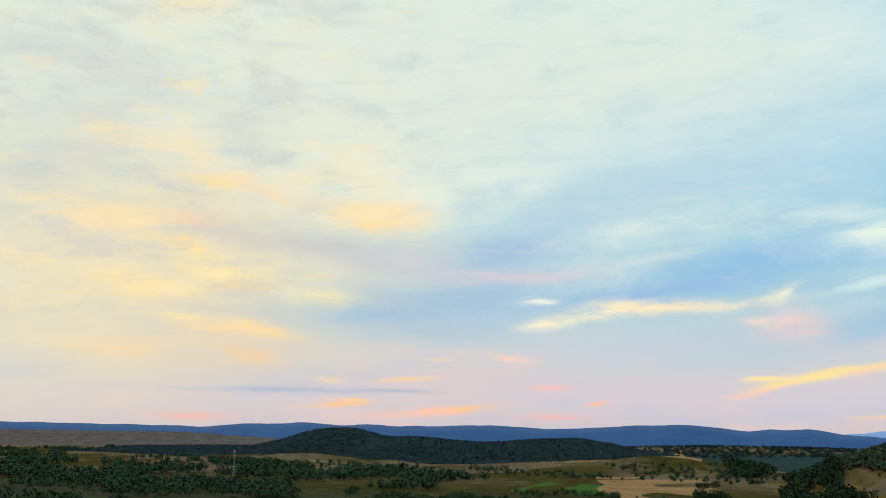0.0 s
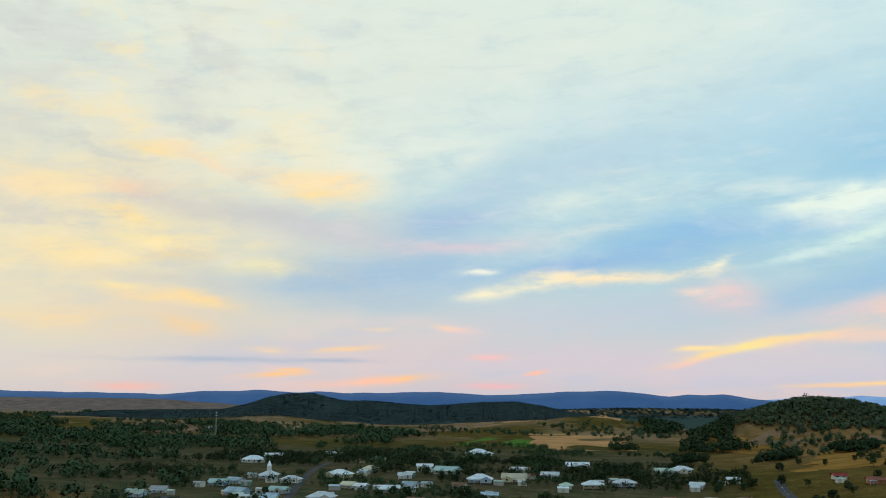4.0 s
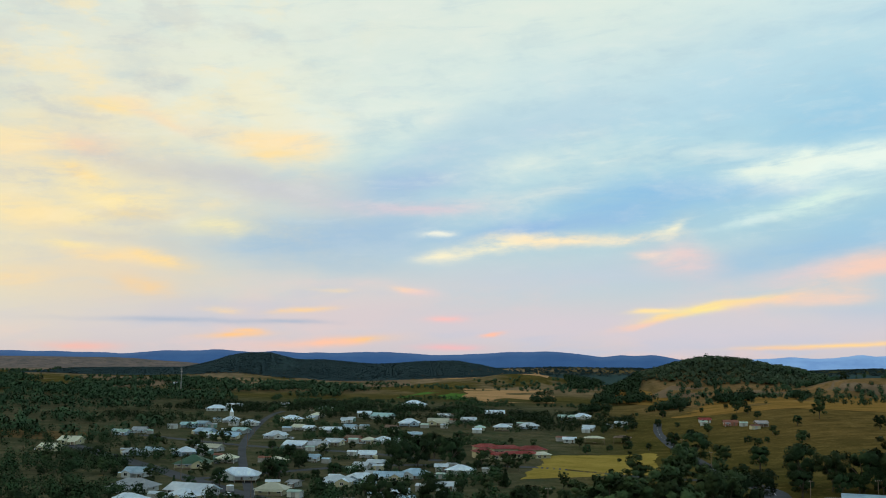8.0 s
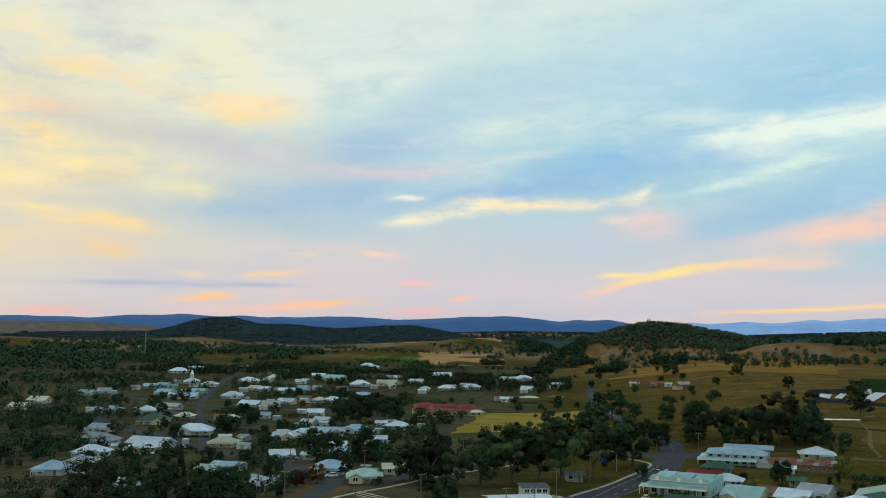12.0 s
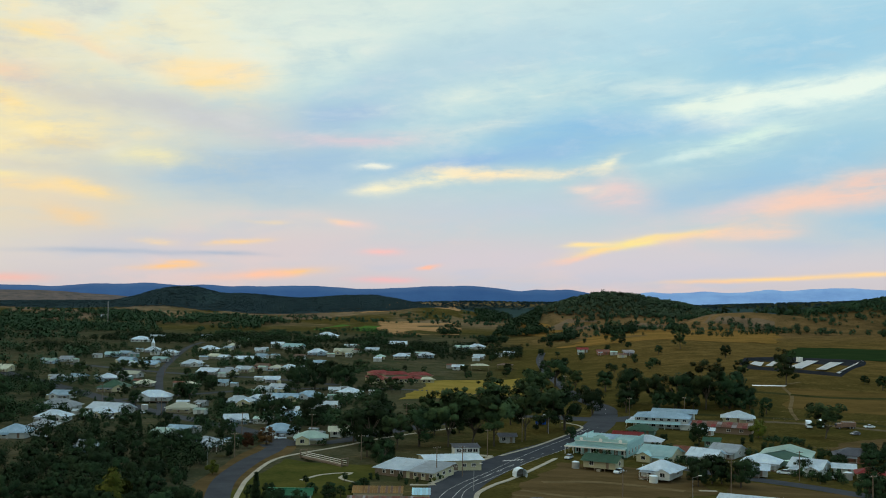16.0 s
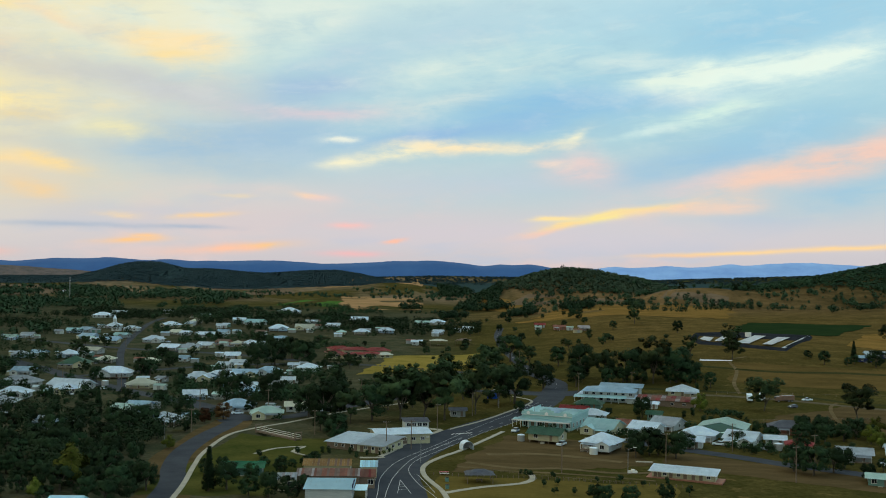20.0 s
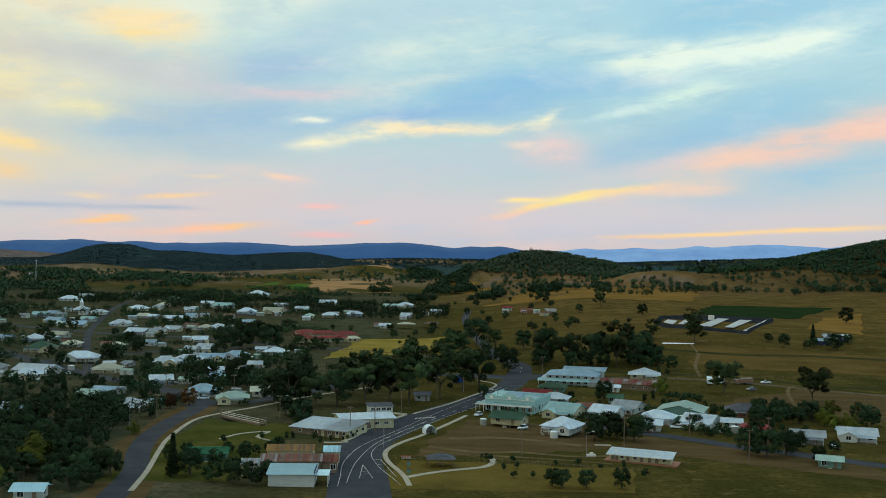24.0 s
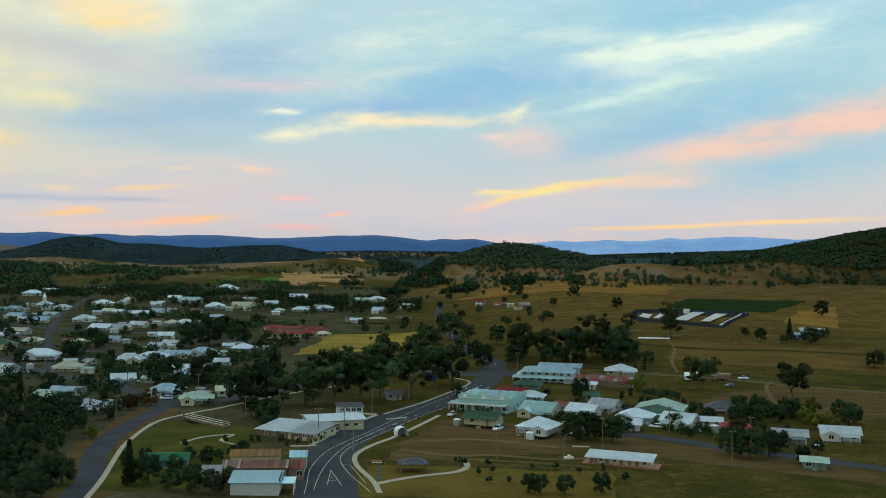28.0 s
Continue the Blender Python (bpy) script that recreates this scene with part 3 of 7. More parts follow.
def ground_mat():
    m = bpy.data.materials.new("dry_grass")
    m.use_nodes = True
    nt = m.node_tree
    bsdf = nt.nodes["Principled BSDF"]
    bsdf.inputs["Roughness"].default_value = 0.95
    bsdf.inputs["Specular IOR Level"].default_value = 0.0
    pos = nt.nodes.new("ShaderNodeNewGeometry").outputs["Position"]

    def noise_at(scale, detail, streak=(1, 1, 1)):
        mp = nt.nodes.new("ShaderNodeMapping")
        mp.inputs["Scale"].default_value = streak
        nt.links.new(pos, mp.inputs[0])
        n = nt.nodes.new("ShaderNodeTexNoise")
        n.inputs["Scale"].default_value, n.inputs["Detail"].default_value = scale, detail
        n.inputs["Roughness"].default_value = 0.65
        nt.links.new(mp.outputs[0], n.inputs["Vector"])
        return n.outputs[0]

    def mix(fac, a, b):
        mx = nt.nodes.new("ShaderNodeMix")
        mx.data_type = "RGBA"
        if isinstance(fac, float):
            mx.inputs[0].default_value = fac
        else:
            nt.links.new(fac, mx.inputs[0])
        for s, c in ((6, a), (7, b)):
            if isinstance(c, tuple):
                mx.inputs[s].default_value = (*c, 1)
            else:
                nt.links.new(c, mx.inputs[s])
        return mx.outputs[2]

    def span(v, lo, hi):
        r = nt.nodes.new("ShaderNodeMapRange")
        r.inputs["From Min"].default_value, r.inputs["From Max"].default_value = lo, hi
        nt.links.new(v, r.inputs[0])
        return r.outputs[0]

    big, mid, fine = noise_at(0.006, 4), noise_at(0.05, 6, (1, 1.6, 1)), noise_at(0.7, 6)
    blot = noise_at(0.16, 7)
    c = mix(span(big, 0.38, 0.62), (0.060, 0.050, 0.016), (0.036, 0.039, 0.011))
    c = mix(span(mid, 0.45, 0.75), c, (0.104, 0.082, 0.028))
    c = mix(span(fine, 0.40, 0.75), c, (0.026, 0.024, 0.007))
    sep = nt.nodes.new("ShaderNodeSeparateXYZ")
    nt.links.new(pos, sep.inputs[0])
    west = nt.nodes.new("ShaderNodeMath")
    west.operation = "MULTIPLY"
    nt.links.new(span(sep.outputs[0], -20.0, -70.0), west.inputs[0])
    nt.links.new(span(sep.outputs[1], 1050.0, 950.0), west.inputs[1])
    yard = mix(span(mid, 0.40, 0.72), mix(span(big, 0.4, 0.6), (0.044, 0.045, 0.027), (0.032, 0.043, 0.024)), (0.092, 0.078, 0.050))
    yard = mix(span(fine, 0.42, 0.75), yard, (0.024, 0.031, 0.017))
    c = mix(west.outputs[0], c, yard)
    # golden paddocks east of the road
    east = nt.nodes.new("ShaderNodeMath")
    east.operation = "MULTIPLY"
    nt.links.new(span(sep.outputs[0], -15.0, 90.0), east.inputs[0])
    nt.links.new(span(sep.outputs[1], 410.0, 600.0), east.inputs[1])
    gold = mix(span(mid, 0.35, 0.7), (0.062, 0.047, 0.018), (0.150, 0.102, 0.038))
    gold = mix(span(fine, 0.35, 0.8), gold, (0.052, 0.038, 0.009))
    c = mix(east.outputs[0], c, gold)
    east2 = nt.nodes.new("ShaderNodeMath")
    east2.operation = "MULTIPLY"
    nt.links.new(span(sep.outputs[0], -60.0, 60.0), east2.inputs[0])
    nt.links.new(span(sep.outputs[1], 760.0, 920.0), east2.inputs[1])
    pale = mix(span(mid, 0.35, 0.68), (0.095, 0.066, 0.030), (0.215, 0.135, 0.066))
    c = mix(east2.outputs[0], c, mix(span(fine, 0.40, 0.85), pale, (0.07, 0.052, 0.018)))
    # tan pasture on the far rises
    tan = mix(span(mid, 0.35, 0.7), (0.10, 0.080, 0.050), (0.21, 0.150, 0.096))
    c = mix(span(sep.outputs[1], 1040.0, 1180.0), c, mix(span(big, 0.44, 0.56), c, tan))
    far_east = nt.nodes.new("ShaderNodeMath")
    far_east.operation = "MULTIPLY"
    nt.links.new(span(sep.outputs[0], 130.0, 420.0), far_east.inputs[0])
    nt.links.new(span(sep.outputs[1], 700.0, 900.0), far_east.inputs[1])
    c = mix(far_east.outputs[0], c, mix(span(mid, 0.35, 0.7), (0.034, 0.028, 0.012), (0.072, 0.050, 0.019)))
    # far western hills greyed: haze painted into the ground colour
    haze_west = nt.nodes.new("ShaderNodeMath")
    haze_west.operation = "MULTIPLY"
    nt.links.new(span(sep.outputs[0], -560.0, -640.0), haze_west.inputs[0])
    nt.links.new(span(sep.outputs[1], 1480.0, 1560.0), haze_west.inputs[1])
    c = mix(haze_west.outputs[0], c, mix(span(mid, 0.35, 0.7), (0.070, 0.068, 0.072), (0.150, 0.118, 0.108)))
    # mottled tufts and bare spots everywhere
    c = mix(span(blot, 0.56, 0.74), c, (0.030, 0.030, 0.010))
    c = mix(span(blot, 0.40, 0.28), c, (0.120, 0.086, 0.034))
    # leaf litter under the bush on the higher ground; on the ridge painted haze-blue
    rise = nt.nodes.new("ShaderNodeMath")
    rise.operation = "MULTIPLY_ADD"
    nt.links.new(sep.outputs[0], rise.inputs[0])
    rise.inputs[1].default_value = 0.0149
    nt.links.new(sep.outputs[2], rise.inputs[2])
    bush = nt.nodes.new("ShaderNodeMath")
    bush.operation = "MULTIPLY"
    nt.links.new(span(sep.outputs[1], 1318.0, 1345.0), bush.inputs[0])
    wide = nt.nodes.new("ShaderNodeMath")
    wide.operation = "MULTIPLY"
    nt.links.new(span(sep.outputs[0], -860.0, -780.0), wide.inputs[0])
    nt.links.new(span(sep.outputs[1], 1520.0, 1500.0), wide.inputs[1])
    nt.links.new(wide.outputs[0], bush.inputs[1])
    hill = nt.nodes.new("ShaderNodeMath")
    hill.operation = "MULTIPLY"
    nt.links.new(span(rise.outputs[0], 38.0, 46.0), hill.inputs[0])
    nt.links.new(span(sep.outputs[1], 1035.0, 1060.0), hill.inputs[1])
    c = mix(hill.outputs[0], c, mix(mid, (0.024, 0.034, 0.016), (0.055, 0.052, 0.024)))
    # ridge floor carries the same painted haze tint as its leaves
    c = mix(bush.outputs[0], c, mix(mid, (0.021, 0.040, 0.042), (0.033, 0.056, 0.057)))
    nt.links.new(c, bsdf.inputs["Base Color"])
    bp = nt.nodes.new("ShaderNodeBump")
    bp.inputs["Strength"].default_value, bp.inputs["Distance"].default_value = 0.5, 0.3
    nt.links.new(fine, bp.inputs["Height"])
    nt.links.new(bp.outputs[0], bsdf.inputs["Normal"])
    return m


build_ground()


def backdrop(name, label, y, skyline, material, depth=260, wob=1.2):
    """A far range: a long solid ridge with a front and a back slope under a skyline of (x, height)."""
    xs = np.arange(skyline[0][0], skyline[-1][0], 8.0)
    sx, sh = [p[0] for p in skyline], [p[1] for p in skyline]
    top = sum(np.interp(xs + d, sx, sh) for d in (-16, -8, 0, 8, 16)) / 5
    top += np.array([noise.noise((x * 0.02, y, 0)) * wob + noise.noise((x * 0.11, y, 5)) * wob * 0.5 for x in xs])
    rows = [(-1.0, 0.0), (-0.5, 0.55), (-0.15, 0.93), (0.0, 1.0), (0.2, 0.9), (1.0, 0.0)]
    verts = []
    for f, h in rows:
        for k, x in enumerate(xs):
            verts.append((x, y + f * depth + noise.noise((x * 0.01, f * 4, y)) * 18 * (1 - abs(h)), -90 + (top[k] + 90) * h))
    n = len(xs)
    q = [(r * n + k, r * n + k + 1, (r + 1) * n + k + 1, (r + 1) * n + k) for r in range(len(rows) - 1) for k in range(n - 1)]
    me = from_arrays(name, verts, q, material, True)
    return tagged(new(name, me), label, "hills", kind="structure")


# air haze over a far range, painted as blue colour plus a self-glow
def haze_glow_mat(name, colour, glow):
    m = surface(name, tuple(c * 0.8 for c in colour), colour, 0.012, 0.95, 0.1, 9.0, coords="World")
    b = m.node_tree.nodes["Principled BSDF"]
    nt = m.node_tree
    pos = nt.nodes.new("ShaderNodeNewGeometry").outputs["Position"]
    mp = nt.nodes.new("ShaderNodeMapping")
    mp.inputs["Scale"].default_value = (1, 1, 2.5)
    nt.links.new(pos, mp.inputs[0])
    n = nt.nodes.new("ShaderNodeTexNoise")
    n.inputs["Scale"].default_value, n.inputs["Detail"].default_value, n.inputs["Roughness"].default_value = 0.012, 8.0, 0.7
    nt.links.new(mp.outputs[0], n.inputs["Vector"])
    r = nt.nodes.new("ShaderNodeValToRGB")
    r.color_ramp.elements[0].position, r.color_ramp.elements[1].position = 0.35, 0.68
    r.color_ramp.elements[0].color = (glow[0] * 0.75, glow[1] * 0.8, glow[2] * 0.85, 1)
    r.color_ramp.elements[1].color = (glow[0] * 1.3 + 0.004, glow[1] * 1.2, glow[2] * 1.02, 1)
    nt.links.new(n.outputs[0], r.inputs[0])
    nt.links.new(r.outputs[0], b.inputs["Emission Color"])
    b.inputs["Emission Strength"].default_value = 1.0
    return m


backdrop("backdrop_ridge", "far wooded ridge on the horizon, blue with painted haze", 2000,
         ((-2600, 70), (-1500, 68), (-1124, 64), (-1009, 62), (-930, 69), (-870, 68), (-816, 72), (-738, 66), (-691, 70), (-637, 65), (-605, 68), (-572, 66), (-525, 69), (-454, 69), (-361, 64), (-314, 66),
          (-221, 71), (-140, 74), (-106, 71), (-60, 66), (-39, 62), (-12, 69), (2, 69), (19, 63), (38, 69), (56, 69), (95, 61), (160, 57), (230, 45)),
         haze_glow_mat("haze_blue_far_bush", (0.012, 0.035, 0.075), srgb(26, 64, 112)))
backdrop("backdrop_mountains", "far mountains, pale blue with painted haze", 3200,
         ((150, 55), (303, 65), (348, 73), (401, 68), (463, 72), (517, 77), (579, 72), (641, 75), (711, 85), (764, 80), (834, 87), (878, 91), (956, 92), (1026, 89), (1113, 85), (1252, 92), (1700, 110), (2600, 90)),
         haze_glow_mat("haze_pale_mountains", (0.10, 0.16, 0.26), srgb(84, 122, 172)), 300, 2.0)


# ---- roads, paths and paddocks ----
def smooth_line(pts, step=3.0):
    """Points along a smooth curve through the given ones."""
    P = [Vector((*p, 0)) for p in pts]
    P = [P[0] * 2 - P[1]] + P + [P[-1] * 2 - P[-2]]
    res = []
    for k in range(1, len(P) - 2):
        a, b, c, d = P[k - 1:k + 3]
        n = max(2, int((c - b).length / step))
        for i in range(n):
            t = i / n
            res.append(0.5 * (2 * b + (c - a) * t + (2 * a - 5 * b + 4 * c - d) * t * t + (3 * b - a - 3 * c + d) * t ** 3))
    res.append(P[-2])
    return res


def ribbon(line, width, lift, thick=0.0, offset=0.0, gaps=None):
    """A strip along a line, laid on the ground; gaps: (dash, space) lengths."""
    bm = bmesh.new()
    prev = None
    run = 0.0
    for k, p in enumerate(line):
        d = (line[min(k + 1, len(line) - 1)] - line[max(k - 1, 0)]).normalized()
        s = Vector((-d.y, d.x, 0))
        w = width(k / (len(line) - 1)) if callable(width) else width
        c = p + s * offset
        l, r = c + s * w / 2, c - s * w / 2
        zl, zr = G(l.x, l.y) + lift, G(r.x, r.y) + lift
        cur = [bm.verts.new((l.x, l.y, zl)), bm.verts.new((r.x, r.y, zr))]
        if thick:
            cur += [bm.verts.new((r.x, r.y, zr - thick)), bm.verts.new((l.x, l.y, zl - thick))]
        if k:
            run += (p - line[k - 1]).length
        if prev and not (gaps and (run % (gaps[0] + gaps[1])) > gaps[0]):
            bm.faces.new((prev[0], prev[1], cur[1], cur[0]))
            if thick:
                bm.faces.new((prev[1], prev[2], cur[2], cur[1]))
                bm.faces.new((prev[3], prev[0], cur[0], cur[3]))
        prev = cur
    bmesh.ops.delete(bm, geom=[v for v in bm.verts if not v.link_faces], context="VERTS")
    return bm


def strip(name, pts, width, lift, material, label, category, thick=0.0, offset=0.0, gaps=None, step=3.0):
    return tagged(mesh_object(name, ribbon(smooth_line(pts, step), width, lift, thick, offset, gaps), material), label, category, kind="structure")


GRAVEL = surface("brown_gravel", (0.060, 0.052, 0.034), (0.115, 0.098, 0.066), 0.2, 0.95, 0.3, 20.0, coords="World", spec=0.0)
BARE = surface("bare_brown_earth", (0.046, 0.035, 0.016), (0.104, 0.074, 0.037), 0.06, 0.95, 0.4, 18.0, coords="World", spec=0.0, streak=(0.5, 2.2, 1))
TRACK = surface("worn_earth", (0.055, 0.043, 0.020), (0.155, 0.118, 0.066), 0.10, 0.95, 0.3, 12.0, coords="World", spec=0.0, streak=(0.5, 2, 1))
MAIN = [(-8, -60), (-16, 60), (-24, 150), (-27.5, 182), (-30.5, 200), (-31, 219), (-28, 239), (-21, 263), (-10.5, 293), (6.0, 331.0), (18.4, 376.9), (23.6, 413.2)]
FAR = [(23.6, 413.2), (24.3, 433.1), (16.4, 463.7), (9.6, 503.6), (3.8, 565.7), (-1.9, 646.0), (-5.4, 707.4), (-3.3, 755.4)]
strip("road_main", MAIN, lambda f: 15.5 - 4.0 * max(0, (f - 0.42) / 0.58), 0.05, ASPHALT, "dark grey asphalt main street, curving, with lane lines", "road")
strip("road_out", FAR, lambda f: 11 - 5.5 * min(1, f * 3), 0.06, ASPHALT, "narrow asphalt road leading out of town", "road")
strip("road_junction", [(-4.0, 400.4), (11.9, 395.5), (25.8, 396.2), (41.2, 404.5), (56.6, 405.9)], 13, 0.045, ASPHALT, "asphalt side street at the junction", "road")
strip("road_east", [(43.4, 397.2), (91.2, 401.8), (129.9, 393.5), (163.1, 379.6), (260.0, 350.0)], 4, 0.06, GRAVEL, "brown gravel lane past the paddocks", "road")
strip("ground_verge", [(-72, 70), (-80, 150), (-84, 181), (-90, 201), (-95, 225), (-97, 255), (-96.5, 281), (-99, 300)], lambda f: 13.5 + 2 * math.sin(f * 23), 0.02, BARE, "bare brown verge beside the winding street", "ground")
strip("road_creek", [(-60, -40), (-72, 70), (-80, 150), (-84, 181), (-90, 201), (-95, 225), (-97, 255), (-96.5, 281), (-99, 300), (-105, 313)], 6.6, 0.05, ASPHALT, "grey asphalt street winding past the park", "road")
strip("road_west", [(-93, 295), (-102, 306), (-133.9, 353.0), (-177.9, 394.9), (-222.4, 441.6), (-268.8, 486.2), (-342.7, 550.5)], 9.5, 0.06, ASPHALT, "wide grey asphalt street through the houses", "road")
strip("road_park", [(-103, 290), (-90, 297), (-79, 303.5), (-69, 323), (-57.0, 346.0), (-30.0, 391.9), (-4.0, 400.4)], 8, 0.055, ASPHALT, "asphalt street along the park", "road")
strip("road_station", [(40, 275), (57, 262), (72, 252), (84, 242), (98, 234), (112, 225), (150, 200)], 7.5, 0.05, ASPHALT, "dark asphalt street behind the railway land", "road")
strip("road_school", [(-222.4, 441.6), (-170.7, 501.6), (-123.7, 524.1), (-80.8, 510.3), (-40.0, 490.0), (-11.9, 472.5), (16.4, 463.7)], 6, 0.05, ASPHALT, "asphalt street by the school", "road")
strip("road_north", [(-177.9, 394.9), (-246.3, 574.8), (-283.0, 716.8), (-300.3, 819.0)], 4.4, 0.055, ASPHALT, "long straight residential street", "road")
strip("road_cross", [(-324.4, 608.3), (-246.3, 574.8), (-175.5, 562.6), (-124.8, 540.7)], 7, 0.05, ASPHALT, "residential cross street", "road")
strip("pavement_park", [(-78, 160), (-81, 181), (-86, 207), (-89, 226), (-90.5, 257), (-86, 272.6), (-76, 290), (-64, 315), (-52.0, 334.0), (-40.0, 352.0)], 1.35, 0.12, CONCRETE, "pale concrete footpath round the park", "footpath", 0.15)
strip("pavement_west", [(-36.5, 229), (-34, 238), (-31, 254), (-21.5, 282)], 1.6, 0.14, CONCRETE, "pale concrete kerb and footpath", "footpath", 0.2, 1.0)
strip("pavement_east", [(-15, 175), (-17.5, 187), (-23, 204), (-24.3, 218), (-20.5, 232), (-15, 245), (-7, 269), (-2, 285)], 1.4, 0.14, CONCRETE, "pale concrete kerb and footpath", "footpath", 0.2, -0.8)
strip("pavement_creek", [(-74, 226), (-70, 236), (-62, 241), (-64, 232), (-56, 224)], 1.1, 0.1, CONCRETE, "short pale path in the park", "footpath", 0.12)
EDGE = [(-31.5, 172), (-32.3, 183), (-33.6, 199), (-32.5, 217), (-29.3, 231.4), (-22.5, 252), (-14, 281), (-4.5, 310), (4.0, 334.0), (14.0, 365.7)]
SECOND = [(-29.8, 176), (-30.3, 187.6), (-30.3, 201.3), (-28.9, 219.2), (-26.4, 233), (-20.4, 252.5), (-14.5, 270)]
RIGHT = [(-16.5, 176), (-19.5, 184.3), (-23, 193.5), (-26.7, 207.4), (-27.4, 217), (-26.0, 227), (-21.6, 240.5), (-15.6, 258.2), (-8.5, 279), (0, 300), (9, 324), (19.0, 357.9)]
DASH = [(-25.5, 236), (-21.8, 247.5), (-18.9, 255.4), (-14.2, 269), (-5.5, 294), (6.5, 328.0), (17.5, 369.5)]
for line, gap, wd in ((EDGE, None, 0.13), (SECOND, None, 0.13), (RIGHT, None, 0.13), (DASH, (4, 6), 0.14), (FAR, (4, 9), 0.14)):
    strip("road_line", line, wd, 0.075, PAINT, "white painted road line", "road marking", 0, 0.0, gap, 1.5)
for a, b in (((-28.2, 197.6), (-27.3, 182)), ((-28.2, 197.6), (-23.9, 182)), ((-27.6, 186), (-25.3, 187)), ((-27.8, 189), (-26.1, 190)), ((-27.95, 192), (-26.9, 192.8)), ((-25.6, 204.7), (-24.1, 204.9)), ((-24.1, 204.9), (-18.2, 184.4)), ((-24.2, 198.4), (-22.4, 198.8)), ((-21.8, 191), (-20.1, 191.4))):
    strip("road_line_island", [a, ((a[0] + b[0]) / 2, (a[1] + b[1]) / 2), b], 0.13, 0.076, PAINT, "white painted traffic island lines", "road marking", 0, 0.0, None, 1.5)
strip("pavement_playground", [(-15.6, 184.5), (-11.3, 189), (-5.4, 194), (4, 200), (6.8, 207), (6.0, 214)], 1.8, 0.1, CONCRETE, "pale concrete path across the small park", "footpath", 0.12)
strip("pavement_hall", [(-32, 286), (-27, 284.5), (-22.5, 283)], 3.0, 0.1, CONCRETE, "pale concrete apron beside the hall", "footpath", 0.12)
strip("pavement_shops", [(-43, 226.5), (-39, 227.2), (-36, 228.5)], 1.6, 0.13, CONCRETE, "pale concrete kerb in front of the shops", "footpath", 0.16)
strip("pavement_junction", [(-20, 284.5), (-8.8, 308.5), (-0.0, 332.5), (9.6, 360.6), (10.4, 373.2), (3.0, 383.0)], 1.1, 0.13, CONCRETE, "pale kerb sweeping round the junction", "footpath", 0.16)
for pts, wd in (([(-12, 226), (3, 220), (15, 222), (30, 219), (44, 222)], 2.4), ([(-14, 219), (0, 216), (14, 215), (28, 213), (40, 210)], 1.6), ([(-6, 240), (8, 244), (22, 241), (34, 236)], 3.0)):
    strip("ground_wheel_track", pts, wd, 0.055, TRACK, "pale worn wheel track over the bare ground", "track", step=2.0)
for k in range(6):
    c = Vector((-18.6 + k * 1.15, 275.2 + k * 0.75, 0))
    b = faces([(c.x - 0.25, c.y - 1.4, 0), (c.x + 0.25, c.y - 1.5, 0), (c.x + 1.1, c.y + 1.0, 0), (c.x + 0.6, c.y + 1.1, 0)], [(0, 1, 2, 3)])
    for v in b.verts:
        v.co.z = G(v.co.x, v.co.y) + 0.085
    tagged(mesh_object("road_crossing_bar", b, PAINT), "white bar of a pedestrian crossing", "road marking", kind="structure")


def paddock(name, corners, lift, material, label, cells=26):
    """A field with straight sides, laid over the lie of the land."""
    a, b, c, d = [Vector((*p, 0)) for p in corners]
    bm = bmesh.new()
    rows = []
    for i in range(cells + 1):
        u = i / cells
        row = []
        for j in range(cells + 1):
            w = j / cells
            p = (a * (1 - u) + b * u) * (1 - w) + (d * (1 - u) + c * u) * w
            edge = (i in (0, cells)) or (j in (0, cells))
            if edge:
                wild = min((b - a).length, (d - a).length) * 0.07
                p += Vector((noise.noise((p.x * 0.03, p.y * 0.03, 1)) + 0.7 * noise.noise((p.x * 0.13, p.y * 0.13, 2)), noise.noise((p.x * 0.03, p.y * 0.03, 7)) + 0.7 * noise.noise((p.x * 0.13, p.y * 0.13, 5)), 0)) * wild
            row.append(bm.verts.new((p.x, p.y, G(p.x, p.y) + lift)))
        rows.append(row)
    for i in range(cells):
        for j in range(cells):
            bm.faces.new((rows[i][j], rows[i + 1][j], rows[i + 1][j + 1], rows[i][j + 1]))
    bmesh.ops.recalc_face_normals(bm, faces=bm.faces)
    return tagged(mesh_object(name, bm, material), label, "field", kind="structure")


LAWN = surface("park_grass", (0.024, 0.036, 0.009), (0.075, 0.070, 0.020), 0.07, 0.95, 0.4, 14.0, coords="World", spec=0.0)
CROP = surface("green_crop", (0.036, 0.088, 0.018), (0.065, 0.135, 0.030), 0.05, 0.95, 0.3, 14.0, coords="World", spec=0.0)
DARKCROP = surface("dark_crop", (0.008, 0.020, 0.008), (0.020, 0.036, 0.013), 0.05, 0.95, 0.3, 14.0, coords="World", spec=0.0, streak=(1, 4, 1))
STUBBLE = surface("tan_stubble", (0.18, 0.115, 0.055), (0.35, 0.21, 0.105), 0.03, 0.95, 0.3, 16.0, coords="World", spec=0.0, streak=(1, 3, 1))
DRYTAN = surface("dry_tan_grass", (0.075, 0.058, 0.038), (0.17, 0.125, 0.085), 0.03, 0.95, 0.3, 16.0, coords="World", spec=0.0, streak=(1, 3, 1))
GOLD = surface("golden_grass", (0.085, 0.058, 0.016), (0.22, 0.130, 0.040), 0.03, 0.95, 0.3, 16.0, coords="World", spec=0.0, streak=(1, 3, 1))
OVAL = surface("playing_field", (0.060, 0.050, 0.014), (0.125, 0.094, 0.027), 0.05, 0.95, 0.3, 14.0, coords="World", spec=0.0)
